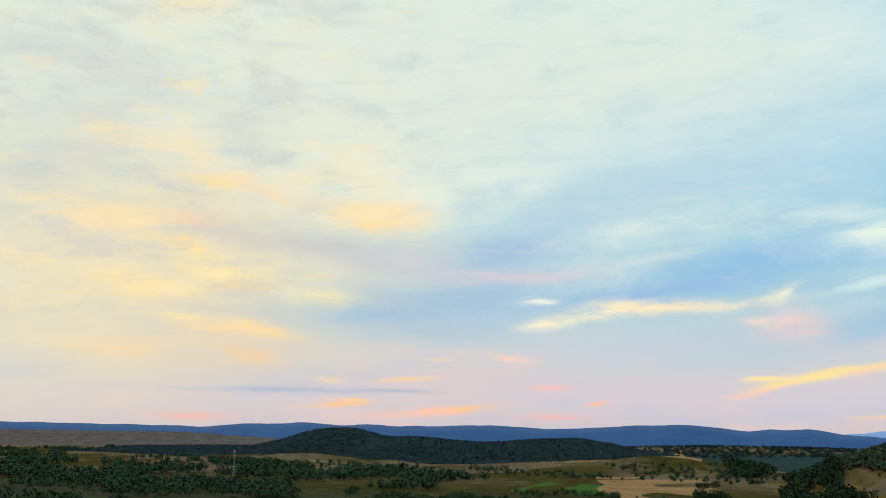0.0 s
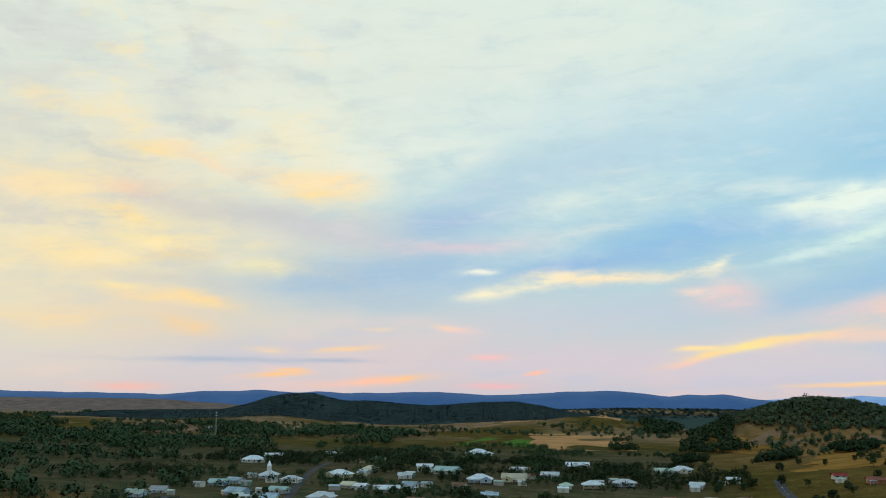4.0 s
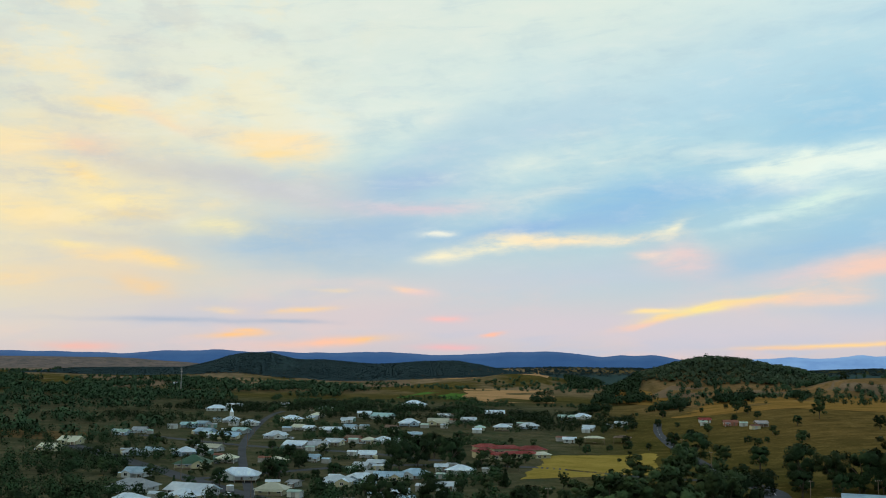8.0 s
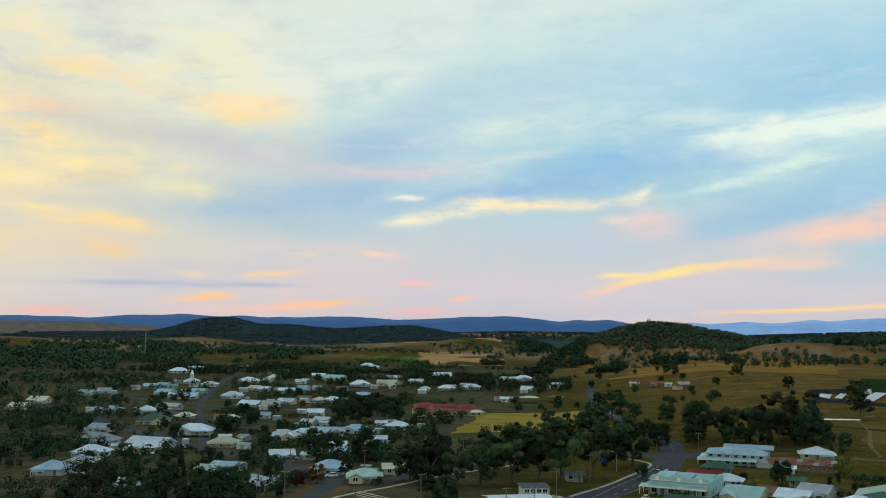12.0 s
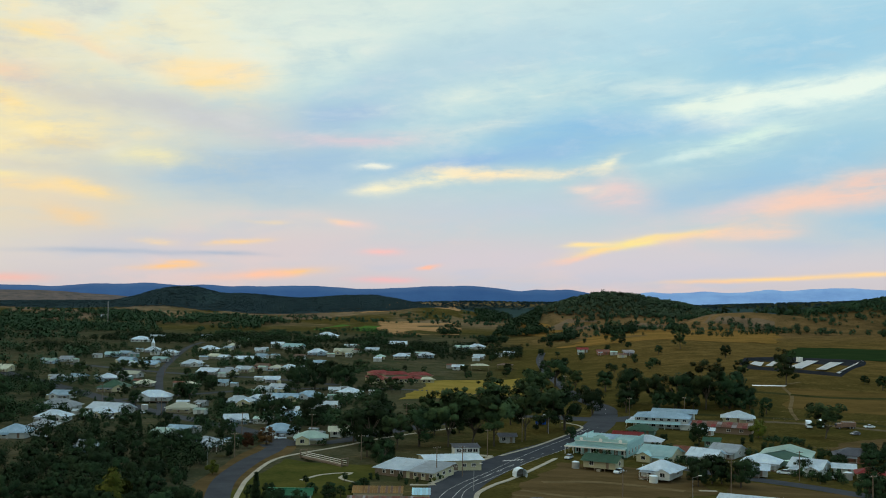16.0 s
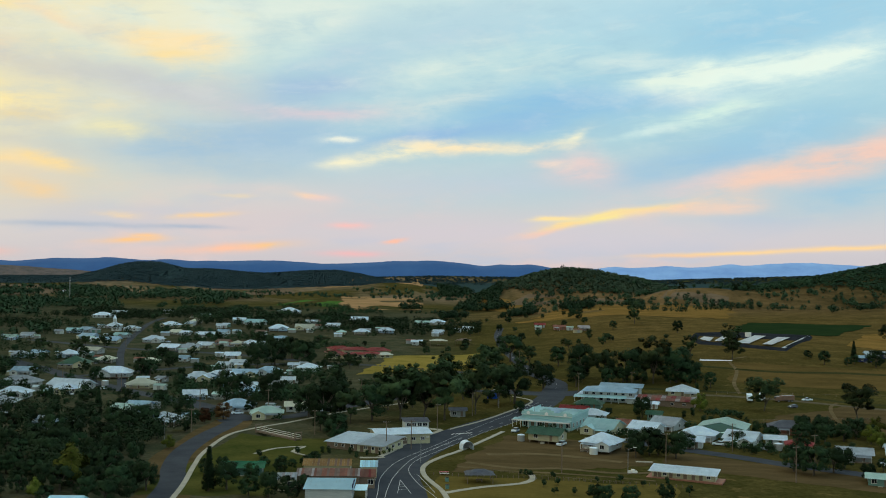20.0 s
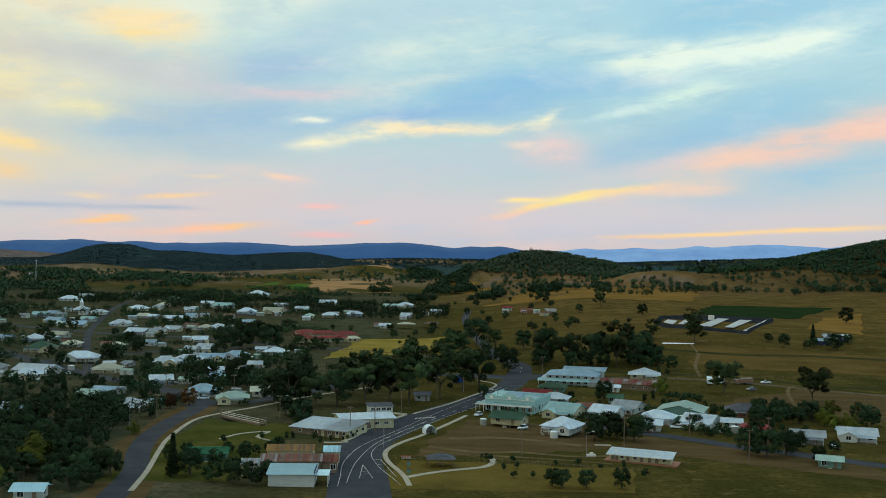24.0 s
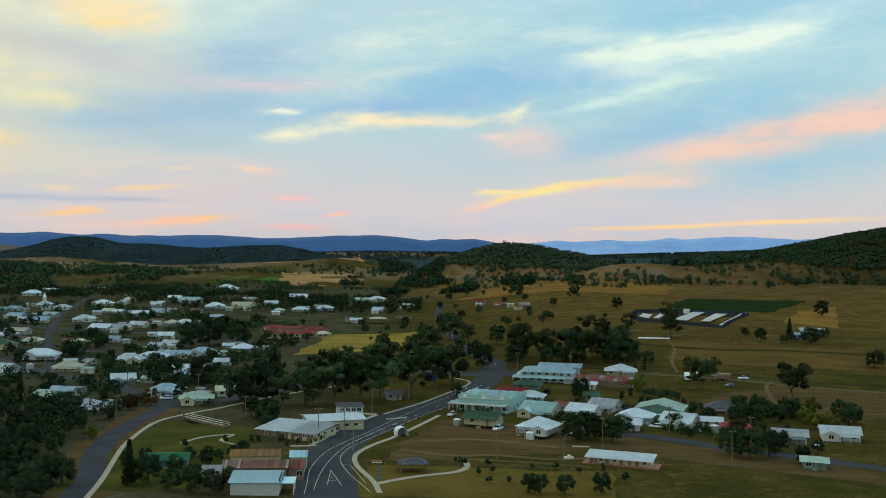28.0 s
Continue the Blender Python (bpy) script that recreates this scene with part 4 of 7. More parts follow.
PITCH = surface("dry_playing_field", (0.12, 0.098, 0.022), (0.235, 0.178, 0.046), 0.05, 0.95, 0.3, 14.0, coords="World", spec=0.0)
paddock("ground_park", [(-88, 170), (-58, 172), (-52, 258), (-88, 262)], 0.03, LAWN, "mown green park lawn")
paddock("ground_vacant", [(-18, 212), (46, 232), (38, 268), (0, 276)], 0.03, BARE, "bare brown vacant land")
paddock("ground_vacant_east", [(46, 232), (120, 196), (112, 222), (52, 258)], 0.03, BARE, "bare brown vacant land beside the street")
paddock("ground_playground", [(-22, 172), (40, 176), (44, 204), (-19, 207)], 0.03, OVAL, "yellowing mown grass of a small park")
paddock("ground_oval", [(-75.7, 456.0), (-15.8, 494.5), (-13.7, 597.2), (-72.1, 571.0)], 0.05, PITCH, "yellowing mown playing field")
paddock("ground_crop", [(-252, 1023), (-170, 1010), (-145, 1075), (-231, 1105)], 0.2, CROP, "bright green irrigated crop")
paddock("ground_stubble", [(-164, 981), (-87, 1012), (-105, 1189), (-202, 1168)], 0.2, STUBBLE, "tan ploughed stubble field")
paddock("ground_gold", [(-65, 1082), (7, 975), (39, 987), (-38, 1123)], 0.2, GOLD, "golden dry paddock")
paddock("ground_gold_east", [(15, 786), (176, 744), (218, 914), (60, 956)], 0.2, GOLD, "golden dry paddock")
paddock("ground_tan_east", [(-2, 1034), (215, 926), (221, 954), (26, 1060)], 0.25, DRYTAN, "tan paddock below the knoll")
paddock("ground_dark_crop", [(184.0, 726.6), (158.2, 663.1), (224.6, 650.0), (280.0, 725.5)], 0.2, DARKCROP, "dark green crop rows")
paddock("ground_gold_slope", [(208, 570), (234, 546), (292, 698), (253, 666)], 0.2, GOLD, "golden grass slope")
paddock("ground_tan_hill", [(-248, 1311), (-107, 1268), (-133, 1527), (-203, 1376)], 0.3, STUBBLE, "tan grass on a low rise")
paddock("ground_clearing", [(-431.8, 570.7), (-340.6, 562.6), (-349.8, 608.3), (-434.9, 617.0)], 0.1, BARE, "brown clearing among the trees")
paddock("ground_tan_strip", [(-430, 1166), (-266, 1209), (-291, 1327), (-466, 1269)], 0.3, DRYTAN, "tan grass below the wooded ridge")
paddock("ground_tan_west", [(-620, 1072), (-505, 1131), (-582, 1315), (-727, 1269)], 0.3, DRYTAN, "pale tan paddock among the western trees")
GULLY = surface("dark_green_gully", (0.020, 0.024, 0.010), (0.045, 0.045, 0.018), 0.08, 0.95, 0.4, 14.0, coords="World", spec=0.0)
strip("ground_gully", [(57.9, 417.1), (105.4, 410.2), (135.0, 404.9), (156.4, 392.8), (196.3, 388.6), (297.3, 376.5)], 4.5, 0.05, GULLY, "dark grassy drain across the paddock", "ground")
strip("ground_gully_far", [(102.5, 478.1), (138.7, 468.0), (181.3, 470.2), (256.0, 458.8), (323.6, 449.3)], 5, 0.06, GULLY, "dark grassy drain across the paddock", "ground")
strip("ground_track", [(107.6, 408.2), (110.9, 434.2), (119.7, 468.0), (122.4, 497.5), (134.9, 511.3)], 1.8, 0.06, TRACK, "faint earth track across the paddock", "track")
strip("ground_track_east", [(128.0, 330.0), (138.7, 376.5), (146.6, 392.8)], 1.6, 0.06, TRACK, "faint earth track across the paddock", "track")
STRAW = surface("dull_straw_grass", (0.050, 0.038, 0.013), (0.115, 0.078, 0.028), 0.05, 0.95, 0.4, 12.0, coords="World", spec=0.0, streak=(0.5, 1.6, 1))
paddock("ground_gold_near", [(110.9, 434.2), (237.1, 417.2), (291.3, 458.8), (123.4, 493.4)], 0.04, STRAW, "yellow grass paddock by the ponds")
paddock("ground_brown_east", [(95.0, 330.0), (150, 300), (240.0, 350.0), (147.3, 387.9)], 0.04, BARE, "brown grass paddock beyond the houses")


# ---- houses ----
PLOTS = []  # centre and radius of all that trees must keep clear of


def gable_roof(w, d, z, rise, over=0.8):
    a, b = w / 2 + over, d / 2 + over
    return thicken(faces([(-a, -b, z), (a, -b, z), (a, b, z), (-a, b, z), (-a, 0, z + rise), (a, 0, z + rise)], [(0, 1, 5, 4), (2, 3, 4, 5)]), 0.14)


def hip_roof(w, d, z, rise, over=0.85, ridge=None):
    a, b = w / 2 + over, d / 2 + over
    r = max(a - b, 0.05) if ridge is None else ridge
    return thicken(faces([(-a, -b, z), (a, -b, z), (a, b, z), (-a, b, z), (-r, 0, z + rise), (r, 0, z + rise)],
                         [(0, 1, 5, 4), (1, 2, 5), (2, 3, 4, 5), (3, 0, 4)]), 0.14)


def skillion_roof(w, d, z, rise, over=0.5):
    a, b = w / 2 + over, d / 2 + over
    return thicken(faces([(-a, -b, z), (a, -b, z), (a, b, z + rise), (-a, b, z + rise)], [(0, 1, 2, 3)]), 0.14)


def gable_walls(w, d, z0, z1, rise, ridge_along_x=True):
    bm = box(-w / 2, w / 2, -d / 2, d / 2, z0, z1)
    if rise:
        for sx in (-1, 1):
            x = sx * w / 2
            x2 = x - sx * 0.12
            v = [bm.verts.new(c) for c in ((x, -d / 2, z1), (x, d / 2, z1), (x, 0, z1 + rise * 0.92), (x2, -d / 2, z1), (x2, d / 2, z1), (x2, 0, z1 + rise * 0.92))]
            for f in ((0, 1, 2), (3, 5, 4), (0, 2, 5, 3), (1, 4, 5, 2)):
                bm.faces.new([v[i] for i in f])
    return bm


def window(parent, x, z, w, h, y, along="x", sign=-1):
    """A window in a wall: frame, with its pane as a piece of the frame."""
    bm, gl = bmesh.new(), bmesh.new()
    t = 0.09
    for u0, u1, z0, z1 in ((-w / 2 - t, w / 2 + t, h / 2, h / 2 + t), (-w / 2 - t, w / 2 + t, -h / 2 - t, -h / 2), (-w / 2 - t, -w / 2, -h / 2, h / 2), (w / 2, w / 2 + t, -h / 2, h / 2), (-0.03, 0.03, -h / 2, h / 2)):
        p0, p1 = sorted((y, y + sign * 0.07))
        if along == "x":
            add_box(bm, x + u0, x + u1, p0, p1, z + z0, z + z1)
        else:
            add_box(bm, p0, p1, x + u0, x + u1, z + z0, z + z1)
    p0, p1 = sorted((y, y + sign * 0.03))
    if along == "x":
        add_box(gl, x - w / 2, x + w / 2, p0, p1, z - h / 2, z + h / 2)
    else:
        add_box(gl, p0, p1, x - w / 2, x + w / 2, z - h / 2, z + h / 2)
    f = part("window", bm, TRIM, parent)
    part("pane", gl, glass_mat(), f)
    return f


def stilts(e, w, d, fl):
    for px in np.linspace(-w / 2 + 0.4, w / 2 - 0.4, 4):
        for py in (-d / 2 + 0.3, d / 2 - 0.3):
            part("stump", box(px - 0.12, px + 0.12, py - 0.12, py + 0.12, -0.6, fl), TIMBER, e)


def turned_gable(w, d, z, rise, over, x, y):
    r = gable_roof(d, w, z, rise, over)
    bmesh.ops.rotate(r, verts=r.verts, cent=(0, 0, 0), matrix=Matrix.Rotation(radians(90), 3, "Z"))
    bmesh.ops.translate(r, verts=r.verts, vec=(x, y, 0))
    return r


def house(x, y, rot, w, d, style, roof, wall, porch=True, wh=1.95, fl=0.35, wing=None):
    rnd = random.Random(int(x * 7 + y * 13))
    wing = porch and w > 7.5 and rnd.random() < 0.6 if wing is None else wing
    e = root("house", x, y, G(x, y), rot, "weatherboard house with %s walls and a %s iron %s roof" % (wall, roof, style), "house", "houses of the town")
    PLOTS.append((x, y, max(w, d) * 0.62))
    z1 = fl + wh
    rise = min(d, w) * (0.29 if style != "gable" else 0.24)
    part("body", gable_walls(w, d, fl - 0.15, z1, rise if style == "gable" else 0), wall_mat(wall), e)
    stilts(e, w, d, fl)
    if style == "gable":
        part("roof", gable_roof(w, d, z1, rise, 0.9), roof_mat(roof), e)
        part("ridge_cap", box(-w / 2 - 0.8, w / 2 + 0.8, -0.18, 0.18, z1 + rise - 0.02, z1 + rise + 0.08), roof_mat(roof), e)
    else:
        part("roof", hip_roof(w, d, z1, rise, 1.1, 0.4 if style == "pyramid" else None), roof_mat(roof), e)
    side = rnd.choice((-1, 1))
    n = max(2, int(w / 3.6))
    for k in range(n):
        u = -w / 2 + w * (k + 0.5) / n
        if wing and u * side > 0.6:
            continue
        if k == n // 2:
            door = part("door", box(u - 0.45, u + 0.45, -d / 2 - 0.06, -d / 2, fl, fl + 1.9), wall_mat("brown"), e)
            part("handle", box(u + 0.3, u + 0.36, -d / 2 - 0.12, -d / 2 - 0.06, fl + 1.0, fl + 1.06), GALV, door)
        else:
            window(e, u, fl + 1.25, 1.3, 1.2, -d / 2)
    window(e, 0.0, fl + 1.25, 1.3, 1.2, w / 2, "y", 1)
    window(e, d * 0.12, fl + 1.25, 1.3, 1.2, -w / 2, "y", -1)
    if wing:
        ww, wl = w * 0.44, rnd.uniform(1.8, 3.2)
        wx = side * (w / 2 - ww / 2)
        wr = ww * 0.27
        bm = box(wx - ww / 2, wx + ww / 2, -d / 2 - wl, -d / 2 - 0.02, fl - 0.15, z1 - 0.04)
        v = [bm.verts.new(c) for c in ((wx - ww / 2, -d / 2 - wl, z1 - 0.04), (wx + ww / 2, -d / 2 - wl, z1 - 0.04), (wx, -d / 2 - wl, z1 + wr * 0.94))]
        bm.faces.new(v)
        part("wing", bm, wall_mat(wall), e)
        part("wing_roof", turned_gable(ww, wl + 2.6, z1 - 0.06, wr, 0.4, wx, -d / 2 - wl / 2 + 1.3), roof_mat(roof), e)
        window(e, wx, fl + 1.25, 1.4, 1.2, -d / 2 - wl)
    if porch and (wing or rnd.random() < 0.7):
        pw, pd = w * (0.55 if wing else rnd.choice((0.45, 0.7, 1.0))), 2.0
        px = -side * (w - pw) / 2
        a, b = px - pw / 2, px + pw / 2
        part("porch_roof", thicken(faces([(a, -d / 2 - pd, z1 - 0.55), (b, -d / 2 - pd, z1 - 0.55), (b, -d / 2 + 0.1, z1 - 0.08), (a, -d / 2 + 0.1, z1 - 0.08)], [(0, 1, 2, 3)]), 0.1), roof_mat(rnd.choice((roof, roof, "white", "grey"))), e)
        part("porch_floor", box(a, b, -d / 2 - pd, -d / 2 - 0.02, fl - 0.25, fl - 0.1), TIMBER, e)
        for u in (a + 0.15, (a + b) / 2, b - 0.15):
            part("post", box(u - 0.06, u + 0.06, -d / 2 - pd + 0.1, -d / 2 - pd + 0.22, -0.5, z1 - 0.5), TRIM, e)
    elif not wing:
        part("stair", box(-0.6, 0.6, -d / 2 - 1.2, -d / 2 - 0.02, -0.4, fl * 0.6), CONCRETE, e)
    return e


house(-352.9, 808.3, 4, 14.9, 9.9, "hip", "white", "white")
house(-354.2, 851.5, 10, 12.6, 9.5, "gable", "white", "white")
house(-302.3, 705.6, 7, 9.8, 8.8, "pyramid", "white", "white")
house(-281.7, 687.6, 4, 10.4, 6.6, "hip", "white", "white")
house(-260.9, 715.4, -14, 13.0, 9.0, "hip", "white", "cream")
house(-324.5, 899.1, 4, 9.1, 6.9, "gable", "white", "white")
house(-265.8, 824.6, -10, 9.2, 6.1, "hip", "mint", "cream")
house(-249.7, 743.3, 7, 8.4, 6.0, "hip", "cream", "grey")
house(-311.6, 676.4, -14, 8.0, 6.1, "gable", "blue", "white")
house(-317.2, 666.2, 4, 9.5, 6.2, "gable", "teal", "blue")
house(-290.1, 627.6, -14, 10.4, 8.0, "gable", "blue", "blue")
house(-266.1, 605.6, 7, 11.4, 8.7, "gable", "blue", "cream")
house(-272.2, 642.0, -14, 9.8, 6.3, "gable", "teal", "grey")
house(-241.3, 619.5, 2, 12.2, 8.9, "hip", "white", "white")
house(-242.6, 673.1, -14, 6.9, 6.0, "gable", "cream", "white")
house(-234.1, 667.9, -10, 6.1, 6.0, "gable", "white", "grey")
house(-216.9, 662.4, 10, 10.5, 7.2, "gable", "white", "white")
house(-220.6, 715.9, 7, 7.2, 6.0, "gable", "white", "white")
house(-209.5, 680.8, -14, 7.7, 6.0, "gable", "blue", "white")
house(-213.8, 573.5, -10, 12.0, 7.6, "gable", "white", "grey")
house(-201.1, 574.2, 4, 10.0, 7.7, "gable", "grey", "cream")
house(-196.9, 593.5, -10, 9.5, 7.5, "gable", "white", "cream")
house(-191.9, 619.2, -14, 8.5, 6.3, "gable", "brown", "brick")
house(-275.7, 520.3, -10, 8.3, 6.4, "gable", "blue", "white")
house(-258.1, 520.9, 7, 9.5, 8.6, "pyramid", "white", "blue")
house(-237.3, 481.4, 10, 14.7, 13.2, "pyramid", "green", "cream")
house(-251.8, 542.3, -14, 10.4, 7.3, "gable", "cream", "grey")
house(-228.7, 503.7, 7, 9.1, 6.4, "hip", "cream", "grey")
house(-202.6, 503.0, -14, 7.8, 6.0, "hip", "cream", "cream")
house(-188.7, 520.1, 4, 5.5, 6.0, "gable", "blue", "white")
house(-200.8, 444.2, 10, 17.0, 10.5, "hip", "white", "white", fl=0.9)
house(-199.5, 389.6, -14, 18.0, 10.4, "gable", "white", "grey")
house(-172.8, 405.9, 2, 11.4, 8.1, "hip", "cream", "cream")
house(-171.3, 431.4, -14, 3.6, 6.0, "gable", "grey", "grey")
house(-155.9, 442.1, 2, 13.2, 8.2, "hip", "white", "cream")
house(-147.6, 454.1, 10, 13.6, 8.0, "hip", "white", "blue")
house(-207.2, 903.3, -14, 17.6, 12.9, "hip", "white", "white")
house(-218.3, 760.0, 10, 9.3, 6.1, "gable", "white", "cream")
house(-200.0, 741.2, -14, 14.0, 10.5, "gable", "teal", "white")
house(-174.9, 711.5, 7, 13.4, 9.8, "hip", "white", "blue")
house(-155.9, 720.2, 4, 13.5, 10.5, "gable", "cream", "cream")
house(-136.6, 737.9, 2, 9.7, 7.5, "gable", "white", "white")
house(-158.0, 759.5, -10, 9.2, 6.1, "gable", "white", "grey")
house(-124.1, 796.8, 7, 13.8, 10.1, "gable", "white", "white")
house(-124.0, 699.1, 7, 6.1, 6.0, "hip", "mint", "cream")
house(-109.5, 706.5, 4, 10.8, 7.3, "hip", "white", "cream")
house(-92.0, 717.5, 2, 11.7, 7.4, "hip", "white", "blue")
house(-181.8, 684.6, -14, 6.9, 6.0, "gable", "brown", "white")
house(-172.2, 614.2, -14, 9.7, 7.3, "hip", "white", "white")
house(-180.2, 610.6, -14, 6.9, 6.0, "hip", "cream", "cream")
house(-160.3, 653.3, 7, 8.0, 6.0, "gable", "blue", "grey")
house(-165.6, 543.4, 10, 8.1, 6.2, "gable", "white", "white")
house(-153.1, 509.0, -10, 7.7, 6.0, "gable", "white", "blue")
house(-137.6, 465.4, 4, 12.3, 7.9, "gable", "blue", "cream")
house(-127.4, 474.9, 7, 12.1, 8.1, "hip", "blue", "white")
house(-107.8, 485.1, -14, 10.6, 8.2, "hip", "white", "white")
house(-121.4, 408.0, 10, 6.8, 6.0, "gable", "white", "white")
house(-105.5, 426.4, 7, 8.0, 6.0, "gable", "white", "white")
house(-62.5, 654.7, 4, 7.2, 6.0, "gable", "white", "white")
house(-69.0, 780.7, 10, 10.9, 7.5, "gable", "mint", "blue")
house(-57.8, 798.8, -14, 12.0, 7.8, "hip", "white", "white")
house(-51.4, 720.2, -10, 7.0, 6.0, "gable", "white", "grey")
house(-29.4, 745.6, 7, 7.2, 6.0, "gable", "white", "white")
house(27.3, 734.0, 7, 7.1, 6.0, "gable", "red", "white")
house(41.2, 706.9, 4, 8.4, 6.0, "gable", "rust", "brick")
house(58.0, 687.9, 7, 6.7, 6.0, "gable", "iron_grey", "brown")
house(-119.1, 500.3, 7, 5.2, 6.0, "gable", "white", "grey")
house(-157.8, 497.5, -10, 6.4, 6.0, "gable", "white", "white")
house(-283.3, 512.2, 10, 8.5, 6.8, "hip", "grey", "blue")
house(-225.8, 393.4, 2, 16.5, 10.5, "hip", "grey", "white")
house(-205.7, 346.9, 7, 12.0, 8.8, "hip", "white", "white")
house(-195.0, 370.7, -19, 10.4, 8.7, "hip", "white", "cream")
house(-134.6, 365.6, 20, 8.8, 8.0, "gable", "white", "blue")
house(-113.9, 378.9, 13, 7.0, 6.8, "gable", "blue", "blue")
house(-140.5, 315.2, -10, 8.2, 7.4, "gable", "blue", "grey")
house(-143.1, 305.5, -16, 6.6, 6.4, "gable", "mint", "white")
house(-118.6, 278.1, 3, 10.4, 8.0, "pyramid", "white", "brown")
house(-103.9, 320.2, 3, 11.5, 8.5, "hip", "blue", "white")
house(-87.3, 298.7, 11, 10.2, 7.4, "hip", "mint", "cream")
house(-80.6, 317.3, 12, 7.0, 6.4, "gable", "cream", "white")
house(-334.0, 602.8, 2, 7.3, 6.5, "gable", "mint", "blue")
house(-331.6, 622.6, 7, 7.5, 6.5, "gable", "grey", "white")
house(-466.2, 658.9, 3, 19.9, 12.9, "hip", "white", "white")
house(-337.5, 548.4, 1, 10.5, 9.5, "gable", "cream", "cream")
house(-247.1, 442.0, -0, 9.3, 8.4, "gable", "blue", "white")
house(-192.0, 290.1, 7, 9.9, 8.9, "hip", "blue", "white")
house(-192.9, 312.6, 6, 8.6, 7.7, "hip", "grey", "brown")
house(-150.9, 261.3, -7, 8.5, 7.7, "gable", "white", "blue")
house(-332.1, 516.5, -3, 9.0, 8.1, "gable", "cream", "cream")
house(-518.0, 1120.0, 7, 16.4, 13.0, "gable", "grey", "brown")


def spire(x, y, h):
    e = root("church_spire", x, y, G(x, y), 0, "slender white timber spire over a small church", "spire")
    part("tower", box(-1.1, 1.1, -1.1, 1.1, 0, h * 0.7), wall_mat("white"), e)
    part("roof", tube((0, 0, h * 0.7), (0, 0, h), 1.5, 0.05, 4), roof_mat("white"), e)


spire(-302.5, 706.2, 10.6)


# ---- larger buildings ----
def awning_posts(e, a, b, y, z, n):
    for u in np.linspace(a, b, n):
        part("post", box(u - 0.07, u + 0.07, y - 0.07, y + 0.07, -0.3, z), TRIM, e)


def station_building():
    x, y = 48.6, 215.0
    e = root("station_building", x, y, G(x, y), -20, "long cream weatherboard railway building with a white iron roof", "building", stretch=(0.92, 1.0, 0.82))
    PLOTS.append((x, y, 11))
    w, d = 18.6, 4.6
    part("platform", box(-w / 2 - 1.5, w / 2 + 2.2, -d / 2 - 1.2, d / 2 + 1, -0.5, 0.35), wall_mat("brick"), e, "red brick platform edge")
    part("body", gable_walls(w, d, 0.35, 2.6, 0), wall_mat("cream"), e)
    part("roof", skillion_roof(w + 0.6, d + 1.4, 2.5, 1.0), roof_mat("white"), e)
    for u in (-8.2, -7.0, -3.6, 0.6, 3.0, 5.2):
        part("door", box(u - 0.5, u + 0.5, -d / 2 - 0.06, -d / 2, 0.4, 2.3), wall_mat("brown"), e)
    for u in (-5.4, -1.4, 7.4):
        window(e, u, 1.6, 1.0, 1.0, -d / 2)
    window(e, 0, 1.6, 1.0, 1.0, w / 2, "y", 1)
    for u in np.linspace(-w / 2 + 0.3, w / 2 - 0.3, 9):
        part("bracket", box(u - 0.05, u + 0.05, -d / 2 - 0.8, -d / 2 - 0.02, 2.35, 2.45), TRIM, e)
    part("gutter", box(-w / 2 - 0.8, w / 2 + 0.8, -d / 2 - 1.52, -d / 2 - 1.4, 2.35, 2.5), TRIM, e)


